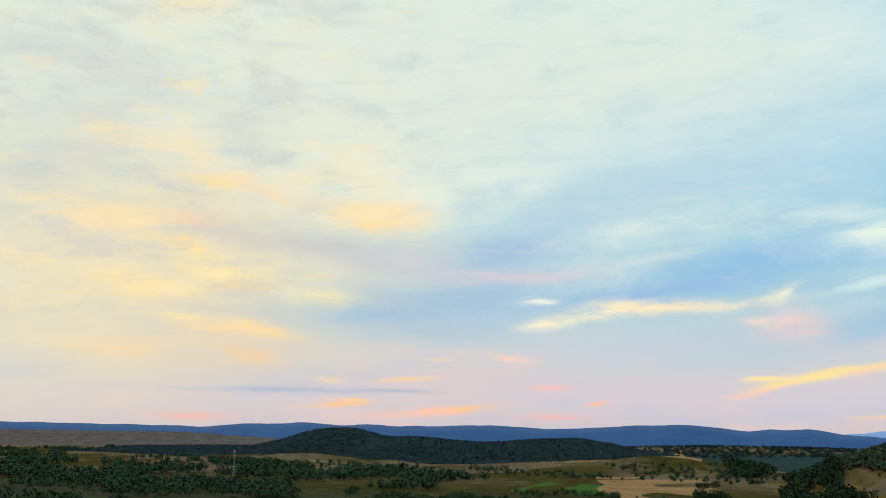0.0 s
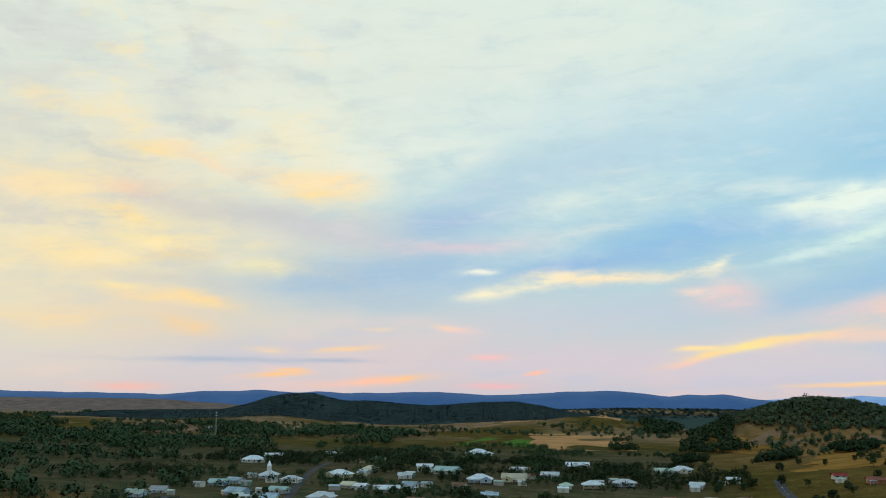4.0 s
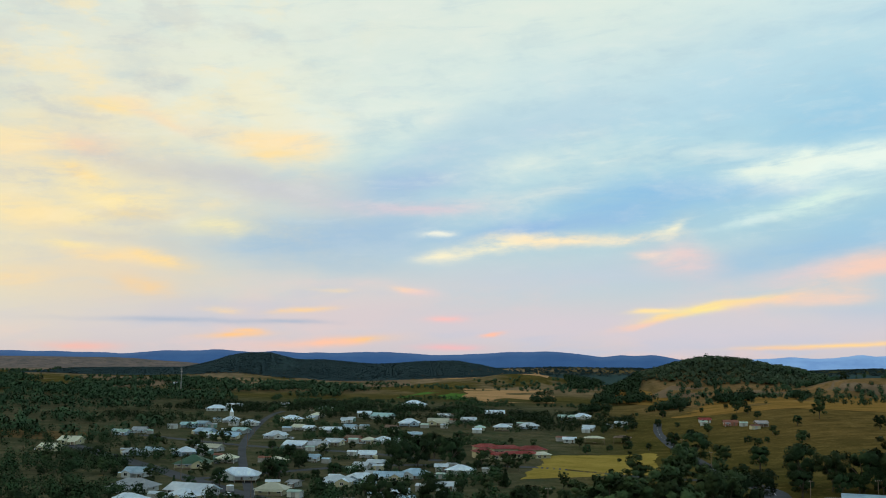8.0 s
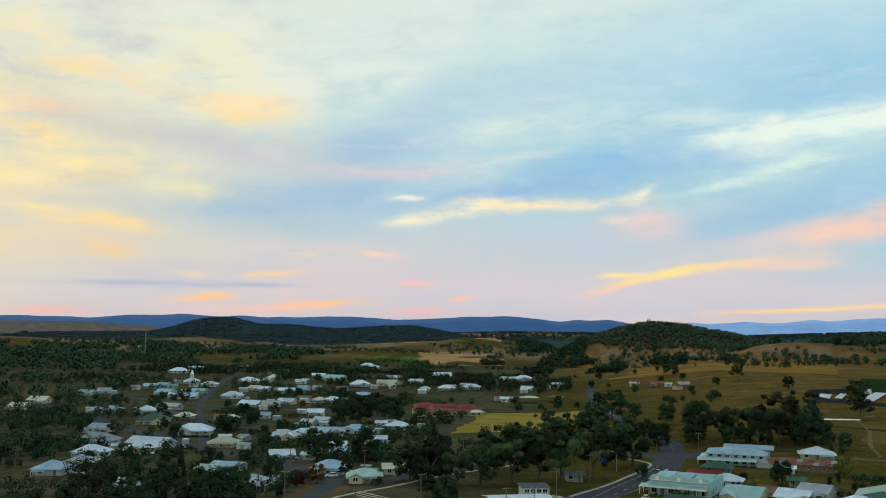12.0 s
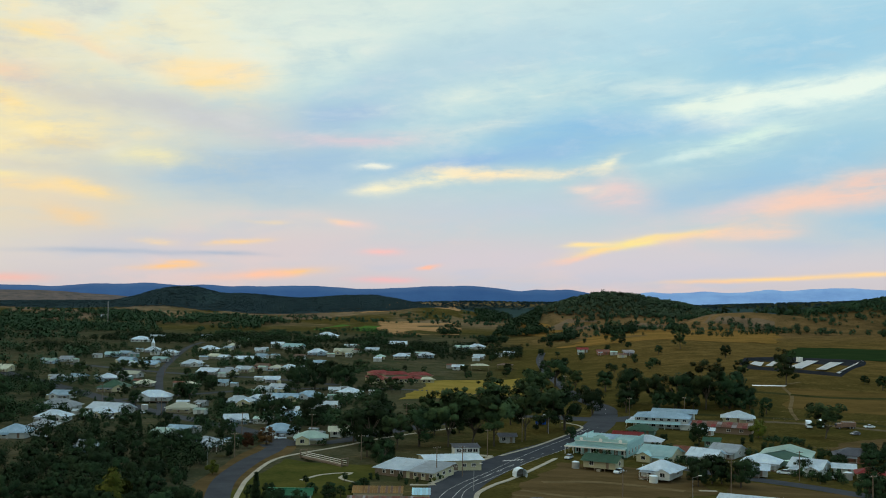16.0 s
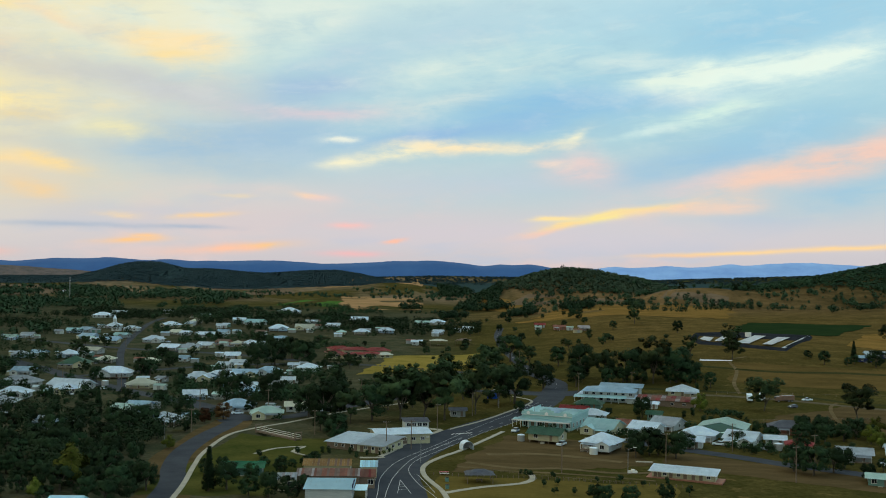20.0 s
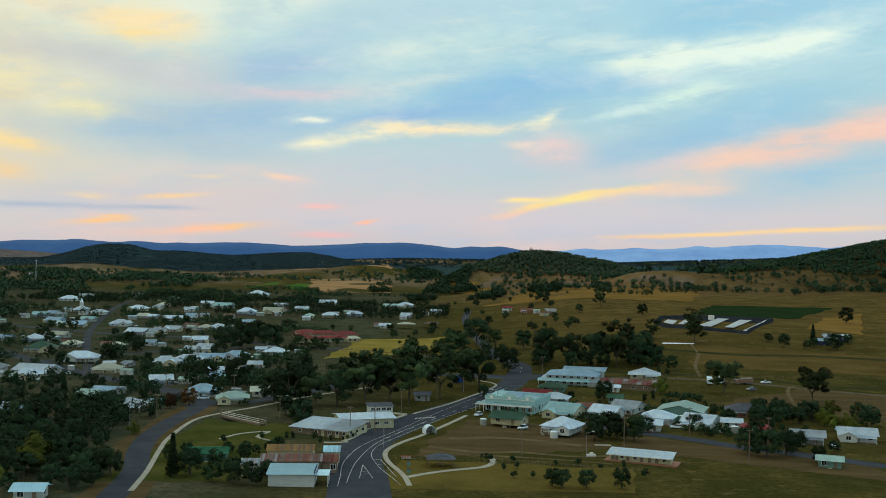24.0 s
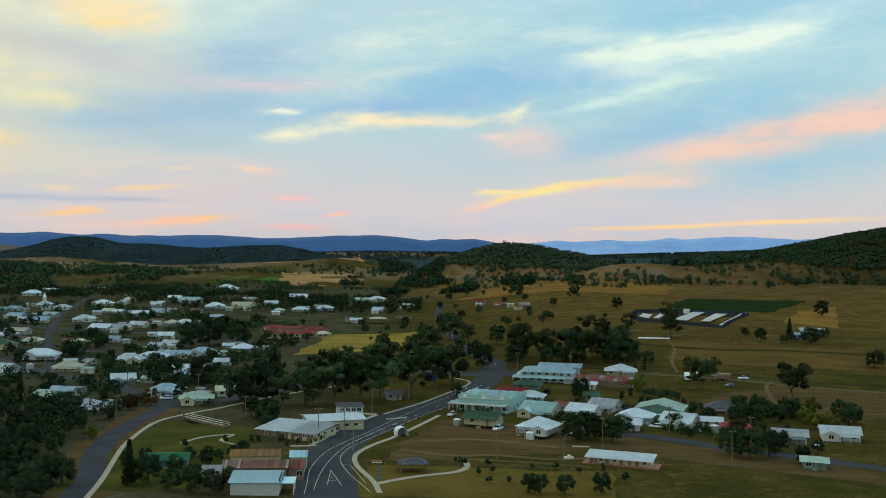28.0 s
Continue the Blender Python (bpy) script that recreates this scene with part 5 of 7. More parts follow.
def hotel():
    x, y = 18.0, 306.0
    e = root("hotel", x, y, G(x, y), -20, "pale teal weatherboard hotel with a stepped parapet and street awning", "hotel")
    PLOTS.append((x, y, 15))
    w, d, h = 18.5, 22.0, 4.5
    part("body", box(-w / 2, w / 2, -d / 2, d / 2, -0.4, h), wall_mat("teal"), e)
    part("roof", thicken(faces([(-w / 2, -d / 2, h + 0.5), (w / 2, -d / 2, h + 0.5), (w / 2, d / 2, h + 0.05), (-w / 2, d / 2, h + 0.05)], [(0, 1, 2, 3)]), 0.15), roof_mat("teal"), e)
    for k in range(3):
        r = gable_roof(w * 0.3, d * 0.8, 0, 1.0, 0.05)
        bmesh.ops.translate(r, verts=r.verts, vec=(-w / 3 + k * w / 3, 0.5, h + 0.4))
        part("roof_bay", r, roof_mat("teal" if k != 1 else "blue"), e)
    for a, b, t in ((-w / 2, w / 2, h + 1.3), (-w * 0.46, -w * 0.28, h + 1.8), (w * 0.28, w * 0.46, h + 1.8), (-2.6, 2.6, h + 2.0), (-1.5, 1.5, h + 2.4)):
        part("parapet", box(a, b, -d / 2 - 0.2 - (h + 2.4 - t) * 0.05, -d / 2 + 0.08, h, t), wall_mat("teal"), e)
    for u in (-w * 0.37, 0.0, w * 0.37):
        part("parapet_arch", tube((u, -d / 2 - 0.33, h + 0.75), (u, -d / 2 - 0.26, h + 0.75), 0.62, n=16), TRIM, e, "white round ornament on the parapet")
    part("cornice", box(-w / 2 - 0.1, w / 2 + 0.1, -d / 2 - 0.4, -d / 2 - 0.31, h + 0.1, h + 0.28), TRIM, e)
    for a, b in ((-w / 2 - 0.25, -w / 2), (w / 2, w / 2 + 0.25)):
        part("parapet_return", box(a, b, -d / 2, d / 2, h, h + 0.9), wall_mat("teal"), e)
    part("awning", thicken(faces([(-w / 2 - 2.8, -d / 2 - 3, 2.9), (w / 2, -d / 2 - 3, 2.9), (w / 2, -d / 2, 3.4), (-w / 2 - 2.8, -d / 2, 3.4)], [(0, 1, 2, 3)]), 0.12), roof_mat("teal"), e)
    part("side_awning", thicken(faces([(-w / 2 - 2.8, -d / 2 + 0.02, 2.88), (-w / 2, -d / 2 + 0.02, 3.38), (-w / 2, d / 2, 3.38), (-w / 2 - 2.8, d / 2, 2.88)], [(0, 1, 2, 3)]), 0.12), roof_mat("teal"), e)
    part("awning_fascia", box(-w / 2 - 2.9, w / 2, -d / 2 - 3.1, -d / 2 - 3.0, 2.6, 3.05), TRIM, e)
    awning_posts(e, -w / 2 - 2.6, w / 2 - 0.2, -d / 2 - 2.8, 2.9, 8)
    for py in np.linspace(-d / 2 + 1.5, d / 2 - 0.4, 6):
        part("post", box(-w / 2 - 2.7, -w / 2 - 2.56, py - 0.07, py + 0.07, -0.3, 2.9), TRIM, e)
    for k in range(7):
        u = -w / 2 + w * (k + 0.5) / 7
        if k in (1, 3, 5):
            part("door", box(u - 0.6, u + 0.6, -d / 2 - 0.07, -d / 2, 0, 2.3), wall_mat("brown"), e)
        else:
            window(e, u, 1.5, 1.5, 1.5, -d / 2)
    for k in range(5):
        window(e, -d / 2 + d * (k + 0.5) / 5, 1.6, 1.2, 1.4, -w / 2, "y", -1)
        window(e, -d / 2 + d * (k + 0.5) / 5, 1.6, 1.2, 1.4, w / 2, "y", 1)


def pub():
    x, y = 46.1, 384.7
    e = root("tavern", x, y, G(x, y), -12, "large white two-storey tavern with stepped pale iron roofs", "building", stretch=(1.0, 1.3, 0.64))
    PLOTS.append((x, y, 18))
    part("body", box(-11, 11, -7, 7, -0.4, 6.4), wall_mat("white"), e)
    part("roof", hip_roof(22, 14, 6.4, 2.6, 0.8), roof_mat("blue"), e)
    part("upper_body", box(-4, 12, 4, 15, -0.4, 7.4), wall_mat("white"), e)
    up = gable_roof(18, 12, 7.6, 1.6)
    bmesh.ops.translate(up, verts=up.verts, vec=(4, 9.5, 0))
    part("upper_roof", up, roof_mat("blue"), e)
    part("awning", thicken(faces([(-14.5, -10.5, 3.0), (8, -10.5, 3.0), (8, -7, 4.2), (-14.5, -7, 4.2)], [(0, 1, 2, 3)]), 0.12), roof_mat("teal"), e)
    part("side_awning", thicken(faces([(-14.5, -10.6, 3.0), (-11, -7.0, 4.18), (-11, 7, 4.18), (-14.5, 7, 3.0)], [(0, 1, 2, 3)]), 0.12), roof_mat("white"), e)
    awning_posts(e, -14, 8, -10.2, 3.1, 8)
    for k in range(7):
        u = -11 + 22 * (k + 0.5) / 7
        window(e, u, 5.2, 1.3, 1.5, -7)
        window(e, u, 1.5, 1.5, 1.6, -7)
    for k in range(4):
        window(e, -6 + 12 * (k + 0.5) / 4, 5.2, 1.3, 1.5, -11, "y", -1)
    part("low_wing", box(8.2, 14, -9, -2, -0.4, 3.0), wall_mat("white"), e)
    lw = skillion_roof(6, 7, 3.0, 0.8)
    bmesh.ops.translate(lw, verts=lw.verts, vec=(11.1, -5.5, 0))
    part("low_roof", lw, roof_mat("white"), e)


def rust_shed():
    x, y = 69.1, 373.9
    e = root("store_shed", x, y, G(x, y), -17, "long old shed with patchy rusted and grey iron roof sheets", "shed", stretch=(1.0, 1.35, 0.68))
    PLOTS.append((x, y, 14))
    w, d = 24.0, 10.0
    part("body", gable_walls(w, d, -0.4, 3.6, 2.0), wall_mat("brown"), e)
    kinds = ("rust", "iron_brown", "red", "rust", "iron_grey", "rust")
    for s in (-1, 1):
        for k in range(12):
            a, b = -w / 2 - 0.3 + k * (w + 0.6) / 12, -w / 2 - 0.3 + (k + 1) * (w + 0.6) / 12 - 0.06
            for j in range(2):
                v0, v1 = j / 2, (j + 1) / 2 - 0.01
                pts = [(a, s * (d / 2 + 0.5) * (1 - v0), 3.5 + 2.1 * v0), (b, s * (d / 2 + 0.5) * (1 - v0), 3.5 + 2.1 * v0), (b, s * (d / 2 + 0.5) * (1 - v1), 3.5 + 2.1 * v1), (a, s * (d / 2 + 0.5) * (1 - v1), 3.5 + 2.1 * v1)]
                part("roof_panel", thicken(faces(pts, [(0, 1, 2, 3)] if s < 0 else [(3, 2, 1, 0)]), 0.06 + 0.02 * ((k + j) % 3)), roof_mat(kinds[(k * 5 + j * 3 + (s > 0)) % 6]), e)
    for u in (-8, -3, 3, 8):
        window(e, u, 1.8, 1.4, 1.3, -d / 2)


def shop_block():
    x, y = -43.0, 243.0
    e = root("shops", x, y, G(x, y), -22, "low cream rendered shops with white and grey iron roofs", "building", stretch=(1.0, 1.3, 0.75))
    PLOTS.append((x, y, 13))
    for a, b, rc in ((-10.5, -0.1, "white"), (0.1, 9.0, "grey")):
        part("body", box(a, b, -5, 5, -0.5, 2.9), wall_mat("brown" if a < 0 else "cream"), e)
        r = skillion_roof(b - a, 10, 2.95, 1.5, 0.7)
        bmesh.ops.translate(r, verts=r.verts, vec=((a + b) / 2, 0, 0))
        part("roof", r, roof_mat(rc), e)
    for u in (-8.6, -6, -3.4, 1.8, 4.4, 7.0):
        part("door", box(u - 0.55, u + 0.55, -5.06, -5.0, 0, 2.3), wall_mat("brown"), e)
    for u in (-7.3, -4.7, -1.6, 3.1, 5.7, 8.2):
        window(e, u, 1.8, 0.9, 1.2, -5)
    for k in range(3):
        window(e, -3 + 3 * k, 1.8, 1.2, 1.2, 9.0, "y", 1)
    x, y = -34.5, 258.0
    f = root("hall", x, y, G(x, y), 20, "cream hall with a shallow white iron roof", "building", stretch=(1.0, 1.3, 0.72))
    PLOTS.append((x, y, 11))
    part("body", gable_walls(17, 9, -0.4, 4.4, 1.1), wall_mat("cream"), f)
    part("roof", gable_roof(17, 9, 4.4, 1.2), roof_mat("white"), f)
    for u in (-6, -3, 0, 3, 6):
        window(f, u, 2.2, 1.3, 1.2, -4.5)
    window(f, 0, 2.2, 1.4, 1.3, 8.5, "y", 1)
    part("door", box(-1.0, 1.0, -4.57, -4.5, 0, 2.4), wall_mat("brown"), f)
    x, y = -30.5, 270.5
    g = root("office_block", x, y, G(x, y), 14, "small white two-storey block under a dark flat roof", "building")
    PLOTS.append((x, y, 5))
    part("body", box(-4, 4, -3, 3, -0.4, 4.9), wall_mat("white"), g)
    part("roof", skillion_roof(8, 6, 4.9, 0.5), roof_mat("slate"), g)
    for u in (-2.7, -0.9, 0.9, 2.7):
        window(g, u, 4.0, 1.4, 1.0, -3)
    for u in (-2.4, 2.4):
        window(g, u, 1.6, 1.2, 1.2, -3)


def sheeted_roof(e, sw, sd, zz, rise, colours, step, seed):
    """Two slopes of overlapping iron sheets, uneven in tone and height."""
    rnd = random.Random(seed)
    n = max(3, int(sw / step))
    for k in range(n):
        a, b = -sw / 2 + k * sw / n, -sw / 2 + (k + 1) * sw / n - 0.03
        for sgn in (-1, 1):
            pts = [(a, sgn * sd / 2, zz), (b, sgn * sd / 2, zz), (b, 0, zz + rise), (a, 0, zz + rise)]
            part("roof_panel", thicken(faces(pts, [(0, 1, 2, 3)] if sgn < 0 else [(3, 2, 1, 0)]), 0.05 + 0.02 * rnd.random()), roof_mat(rnd.choice(colours)), e)


def front_stores():
    x, y = -42.8, 174.0
    e = root("corner_store", x, y, G(x, y), 4, "corner store with a bright pale blue iron roof", "building")
    PLOTS.append((x, y, 9))
    part("body", box(-5.5, 5.5, -4, 4, -0.5, 3.0), wall_mat("white"), e)
    part("roof", skillion_roof(11, 8, 3.0, 0.9), roof_mat("sky"), e)
    part("side_roof", box(6.0, 9.0, -3.5, 3.0, 2.6, 2.72), roof_mat("sky"), e)
    part("sign_board", box(5.55, 5.75, -3.6, 3.4, 2.75, 4.0), wall_mat("navy"), e, "dark blue sign board facing the street")
    for k in range(3):
        part("sign_bar", box(5.76, 5.79, -2.8 + 1.9 * k, -1.4 + 1.9 * k, 3.2, 3.5), TRIM, e)
    for py in (-3.2, 0.0, 2.8):
        part("post", box(8.7, 8.82, py - 0.06, py + 0.06, -0.3, 2.6), TRIM, e)
        window(e, py, 1.4, 1.4, 1.3, 5.5, "y", 1)
    for sx, sy, sw, sd, cols, rc, zz in ((-45.4, 187.5, 16, 10, ("rust", "iron_brown", "iron_brown", "rust", "iron_grey"), "rust-streaked", 3.4), (-48.0, 201.0, 13, 9, ("ochre", "ochre", "ochre", "brown"), "golden-brown", 3.2),
                                       (-36.0, 191.0, 4.6, 11, ("rust", "red", "rust"), "rust-streaked", 2.9), (-55.0, 183.0, 5, 8, ("iron_grey", "grey"), "weathered grey", 2.8), (-37.0, 202.0, 4.8, 8, ("sky", "blue"), "pale blue", 3.0)):
        s = root("store_building", sx, sy, G(sx, sy), 6, "old shop building with a %s iron roof" % rc, "building")
        PLOTS.append((sx, sy, 8))
        part("body", gable_walls(sw - 0.8, sd - 0.8, -0.4, zz, 0.9), wall_mat("brown" if "rust" in rc else "cream"), s)
        sheeted_roof(s, sw, sd, zz, 1.05, cols, 0.62, int(sw * 10))
        window(s, 0, 1.7, 1.3, 1.2, sw / 2 - 0.4, "y", 1)
        window(s, sw * 0.2, 1.7, 1.2, 1.2, -sd / 2 + 0.4)


def school():
    e = root("school", -93.7, 563.2, G(-93.7, 563.2), 22, "cream school blocks under long red iron roofs", "school", stretch=(0.80, 1.32, 0.86))
    PLOTS.append((-93.7, 563.2, 30))
    for ox, oy, w, d, rr, h in ((-17, -3, 12, 10, "red", 3.6), (2, 5, 20, 8, "red", 4.6), (19, 2, 18, 9, "red", 4.2), (6, -7, 24, 6, "red", 2.9), (-8, 13, 16, 8, "red", 4.6), (20, -9, 10, 6, "cream", 2.6), (-10, -11, 10, 6, "red", 2.8)):
        part("block", box(ox - w / 2, ox + w / 2, oy - d / 2, oy + d / 2, -0.5, h), wall_mat("cream"), e, "cream block of classrooms")
        r = hip_roof(w, d, h, d * 0.24)
        bmesh.ops.translate(r, verts=r.verts, vec=(ox, oy, 0))
        part("roof", r, roof_mat(rr), e)
        for k in range(int(w / 4)):
            window(e, ox - w / 2 + 4 * k + 2, h * 0.55, 2.0, 1.3, oy - d / 2)


def green_shed():
    x, y = 76.5, 296.0
    e = root("farm_shed", x, y, G(x, y), 70, "large green steel shed with a pale green roof and round tanks", "shed")
    PLOTS.append((x, y, 12))
    part("body", gable_walls(15, 16, -0.4, 3.4, 2.0), wall_mat("green"), e)
    part("roof", gable_roof(15, 16, 3.4, 2.1, 0.5), roof_mat("mint"), e)
    part("roller_door", box(-2, 2, -8.08, -8.0, 0, 3.0), wall_mat("grey"), e)
    part("roller_door", box(-7.58, -7.5, -6.5, -2.5, 0, 3.0), wall_mat("grey"), e)
    for tx, ty in ((-5.6, -9.4), (-1.8, -10.4)):
        wx, wy = x + tx, y + ty
        t = root("water_tank", wx, wy, G(wx, wy), 0, "round green steel rainwater tank beside the shed", "tank", "rainwater tanks")
        part("tank", tube((0, 0, -0.2), (0, 0, 2.4), 1.5, n=18), wall_mat("green"), t)
        part("lid", tube((0, 0, 2.4), (0, 0, 2.7), 1.55, 0.4, n=18), roof_mat("mint"), t)


station_building()
hotel()
pub()
rust_shed()
shop_block()
front_stores()
school()
green_shed()
house(13.3, 267.0, -24, 10.5, 7.5, "gable", "green", "cream", fl=1.0)
house(30.0, 255.5, -26, 9.8, 9.5, "pyramid", "white", "white", fl=1.0)
house(34.0, 291.5, -26, 10.5, 13, "gable", "teal", "cream")
house(26.5, 329.5, -15, 10.0, 8.0, "gable", "red", "white")
house(33.0, 322.0, -15, 9.0, 7.0, "hip", "white", "white", porch=False)
house(34.5, 356.9, -14, 10.0, 7.0, "hip", "green", "green", porch=False, wh=1.8, fl=0.1)
house(60.4, 361.5, -14, 5.5, 4.0, "gable", "white", "white", porch=False, wh=1.9, fl=0.1)
house(43.5, 300.0, -26, 7.0, 6.0, "gable", "rust", "cream", porch=False)
house(57.0, 328.0, -14, 5.0, 5.0, "gable", "green", "green", porch=False)
house(49.0, 292.0, -30, 9.0, 10, "gable", "white", "white")
house(58.5, 305.5, -32, 8.8, 10, "gable", "grey", "white")
house(65.5, 284.0, -22, 10.5, 8.0, "hip", "white", "white")
house(79.0, 277.5, -30, 9.5, 11, "gable", "white", "white")
house(101.5, 307.0, -12, 12.0, 8.0, "hip", "slate", "brick")
house(80.0, 399.3, -10, 12.7, 9.8, "pyramid", "white", "cream")
house(108.0, 255.5, -16, 9.5, 7.0, "gable", "grey", "grey")
house(95.0, 268.5, -12, 7.5, 6.2, "hip", "red", "cream")
house(126.0, 262.0, -14, 11.0, 8.0, "gable", "white", "white")
house(89.5, 277.5, -14, 6.0, 5.0, "gable", "white", "white", porch=False)
house(102.0, 217.5, -18, 6.0, 4.5, "gable", "mint", "green", porch=False, fl=0.1)
house(60.0, 268.0, -14, 7.5, 6.0, "gable", "white", "white")
house(210.1, 521.9, -10, 12.5, 6.3, "gable", "white", "navy")
house(198.0, 506.8, -6, 7.0, 5.0, "gable", "blue", "navy", porch=False)


# ---- trees ----
def leaf_cards(centres, radii, count, size, rnd):
    """Small leaf cards scattered through round clumps, each turned to the outside of its clump."""
    rs = np.random.RandomState(rnd.randint(0, 99999))
    C, R = np.array([tuple(c) for c in centres]), np.array(radii)
    n = len(C)
    d = rs.normal(size=(n, count, 3))
    d /= np.linalg.norm(d, axis=2, keepdims=True)
    c = C[:, None] + d * R[:, None] * rs.uniform(0.3, 1.0, (n, count, 1)) ** 0.6
    mid = np.array([0.0, 0.0, C[:, 2].mean() - 1.0])
    out = d * 0.45 + (c - mid) / (np.linalg.norm(c - mid, axis=2, keepdims=True) + 0.01) * 0.75 + np.array([0, 0, 0.25])
    return card_mesh(c, out, size * rs.uniform(0.6, 1.35, (n, count, 1)), rs)


def card_mesh(c, out, s, rs, shade=None):
    out = out / np.linalg.norm(out, axis=-1, keepdims=True)
    lean = out + rs.normal(size=c.shape) * 0.35
    a = np.cross(lean, rs.normal(size=c.shape))
    a /= np.linalg.norm(a, axis=-1, keepdims=True)
    b = np.cross(lean, a)
    b /= np.linalg.norm(b, axis=-1, keepdims=True)
    V = np.stack([c + a * s, c + b * s * 0.75 - a * s * 0.35, c - b * s * 0.75 - a * s * 0.35], -2).reshape(-1, 3)
    if shade is not None:
        out = shade / np.linalg.norm(shade, axis=-1, keepdims=True)
    N = np.repeat(out.reshape(-1, 3), 3, 0)
    return V, N


def crown_mesh(name, V, N, leaf):
    me = from_arrays(name, V, np.arange(len(V)).reshape(-1, 3), leaf, True)
    me.normals_split_custom_set_from_vertices([tuple(v) for v in N])
    return me


PROTO = {}
TREE_WORDS = {
    "gum": ("gum_tree", "tall gum tree with pale limbs and an open grey-green crown"), "gum2": ("gum_tree", "spreading gum tree with a broken olive-green crown"), "gum3": ("gum_tree", "slender gum tree with a thin ragged crown"),
    "round": ("shade_tree", "dense dark green round-crowned shade tree"), "round2": ("shade_tree", "broad dark green shade tree with an uneven crown"), "shrub": ("shrub", "low dark green shrub in a garden"),
    "pine": ("pine_tree", "dark narrow conical pine tree"), "yellow": ("shrub", "bushy yellow-green shrub in a garden"), "rust": ("shade_tree", "small tree with reddish-brown autumn leaves"), "sapling": ("young_tree", "small round young tree planted in a row"),
}


def tree_parts(kind, e):
    rnd = random.Random(sum(map(ord, kind)) * 31)
    H = 10.0
    bm = bmesh.new()
    cs, rs = [], []
    if kind.startswith("gum"):
        spread = {"gum": 3.4, "gum2": 4.4, "gum3": 2.6}[kind]
        top = Vector((rnd.uniform(-0.4, 0.4), rnd.uniform(-0.4, 0.4), 2.9))
        add_tube(bm, (0, 0, -0.5), top, 0.17, 0.12)
        for k in range(11):
            a = k * 2.4 + rnd.uniform(-0.3, 0.3)
            r = spread * rnd.uniform(0.35, 0.95)
            mid = top + Vector((math.cos(a) * r * 0.45, math.sin(a) * r * 0.45, rnd.uniform(0.6, 1.6)))
            tip = Vector((math.cos(a) * r, math.sin(a) * r, rnd.uniform(2.6, 9.3)))
            add_tube(bm, top - Vector((0, 0, rnd.uniform(0, 1.4))), mid, 0.08, 0.05, 5, False)
            add_tube(bm, mid, tip, 0.05, 0.02, 5, False)
            for _ in range(5 if kind != "gum3" else 3):
                cs.append(tip + Vector((rnd.gauss(0, 0.8), rnd.gauss(0, 0.8), rnd.gauss(0, 0.7))))
                s = rnd.uniform(0.6, 1.25)
                rs.append((s, s, s * 0.7))
        V, N = leaf_cards(cs, rs, 125, 0.235, rnd)
        leaf = GUM
    elif kind == "pine":
        add_tube(bm, (0, 0, -0.5), (0, 0, 9.4), 0.26, 0.03)
        for k in range(15):
            z = 1.0 + k * 0.58
            r = 1.75 * (1 - z / 10.6)
            for j in range(5):
                a = j * 1.257 + k
                cs.append((math.cos(a) * r * 0.6, math.sin(a) * r * 0.6, z + rnd.uniform(-0.2, 0.2)))
                rs.append((r * 0.5 + 0.15, r * 0.5 + 0.15, 0.5))
        V, N = leaf_cards(cs, rs, 30, 0.30, rnd)
        leaf = DARKLEAF
    elif kind in ("round", "round2", "rust"):
        add_tube(bm, (0, 0, -0.5), (0, 0, 3.2), 0.36, 0.26)
        wide = 4.6 if kind == "round2" else 3.9
        for k in range(7):
            a = k * 0.9
            add_tube(bm, (0, 0, 2.8), (math.cos(a) * wide * 0.6, math.sin(a) * wide * 0.6, 5.4 + (k % 3)), 0.16, 0.06, 5, False)
        for k in range(42):
            a, u = rnd.uniform(0, 6.28), rnd.uniform(0.2, 1)
            z = rnd.uniform(2.0, 9.0)
            r = wide * math.sqrt(max(0.05, 1 - ((z - 4.8) / 4.9) ** 2)) * (0.55 + 0.4 * u)
            cs.append((math.cos(a) * r, math.sin(a) * r, z))
            s = rnd.uniform(0.8, 1.5)
            rs.append((s, s, s * 0.8))
        V, N = leaf_cards(cs, rs, 120, 0.27, rnd)
        leaf = RUSTLEAF if kind == "rust" else DARKLEAF
    else:
        add_tube(bm, (0, 0, -0.6), (0, 0, 5), 0.3, 0.15)
        for k in range(16):
            a = rnd.uniform(0, 6.28)
            z = rnd.uniform(1.6 if kind != "sapling" else 3.4, 8.8)
            r = 3.6 * math.sqrt(max(0.05, 1 - ((z - 5) / 5) ** 2)) * rnd.uniform(0.3, 1)
            cs.append((math.cos(a) * r, math.sin(a) * r, z))
            s = rnd.uniform(1.0, 1.9)
            rs.append((s, s, s))
        V, N = leaf_cards(cs, rs, 150, 0.33, rnd)
        leaf = BRIGHTLEAF if kind == "yellow" else DARKLEAF
    part("trunk", bm, BARK, e)
    me = crown_mesh("crown", V, N, leaf)
    crown = new("crown", me)
    crown.parent = e


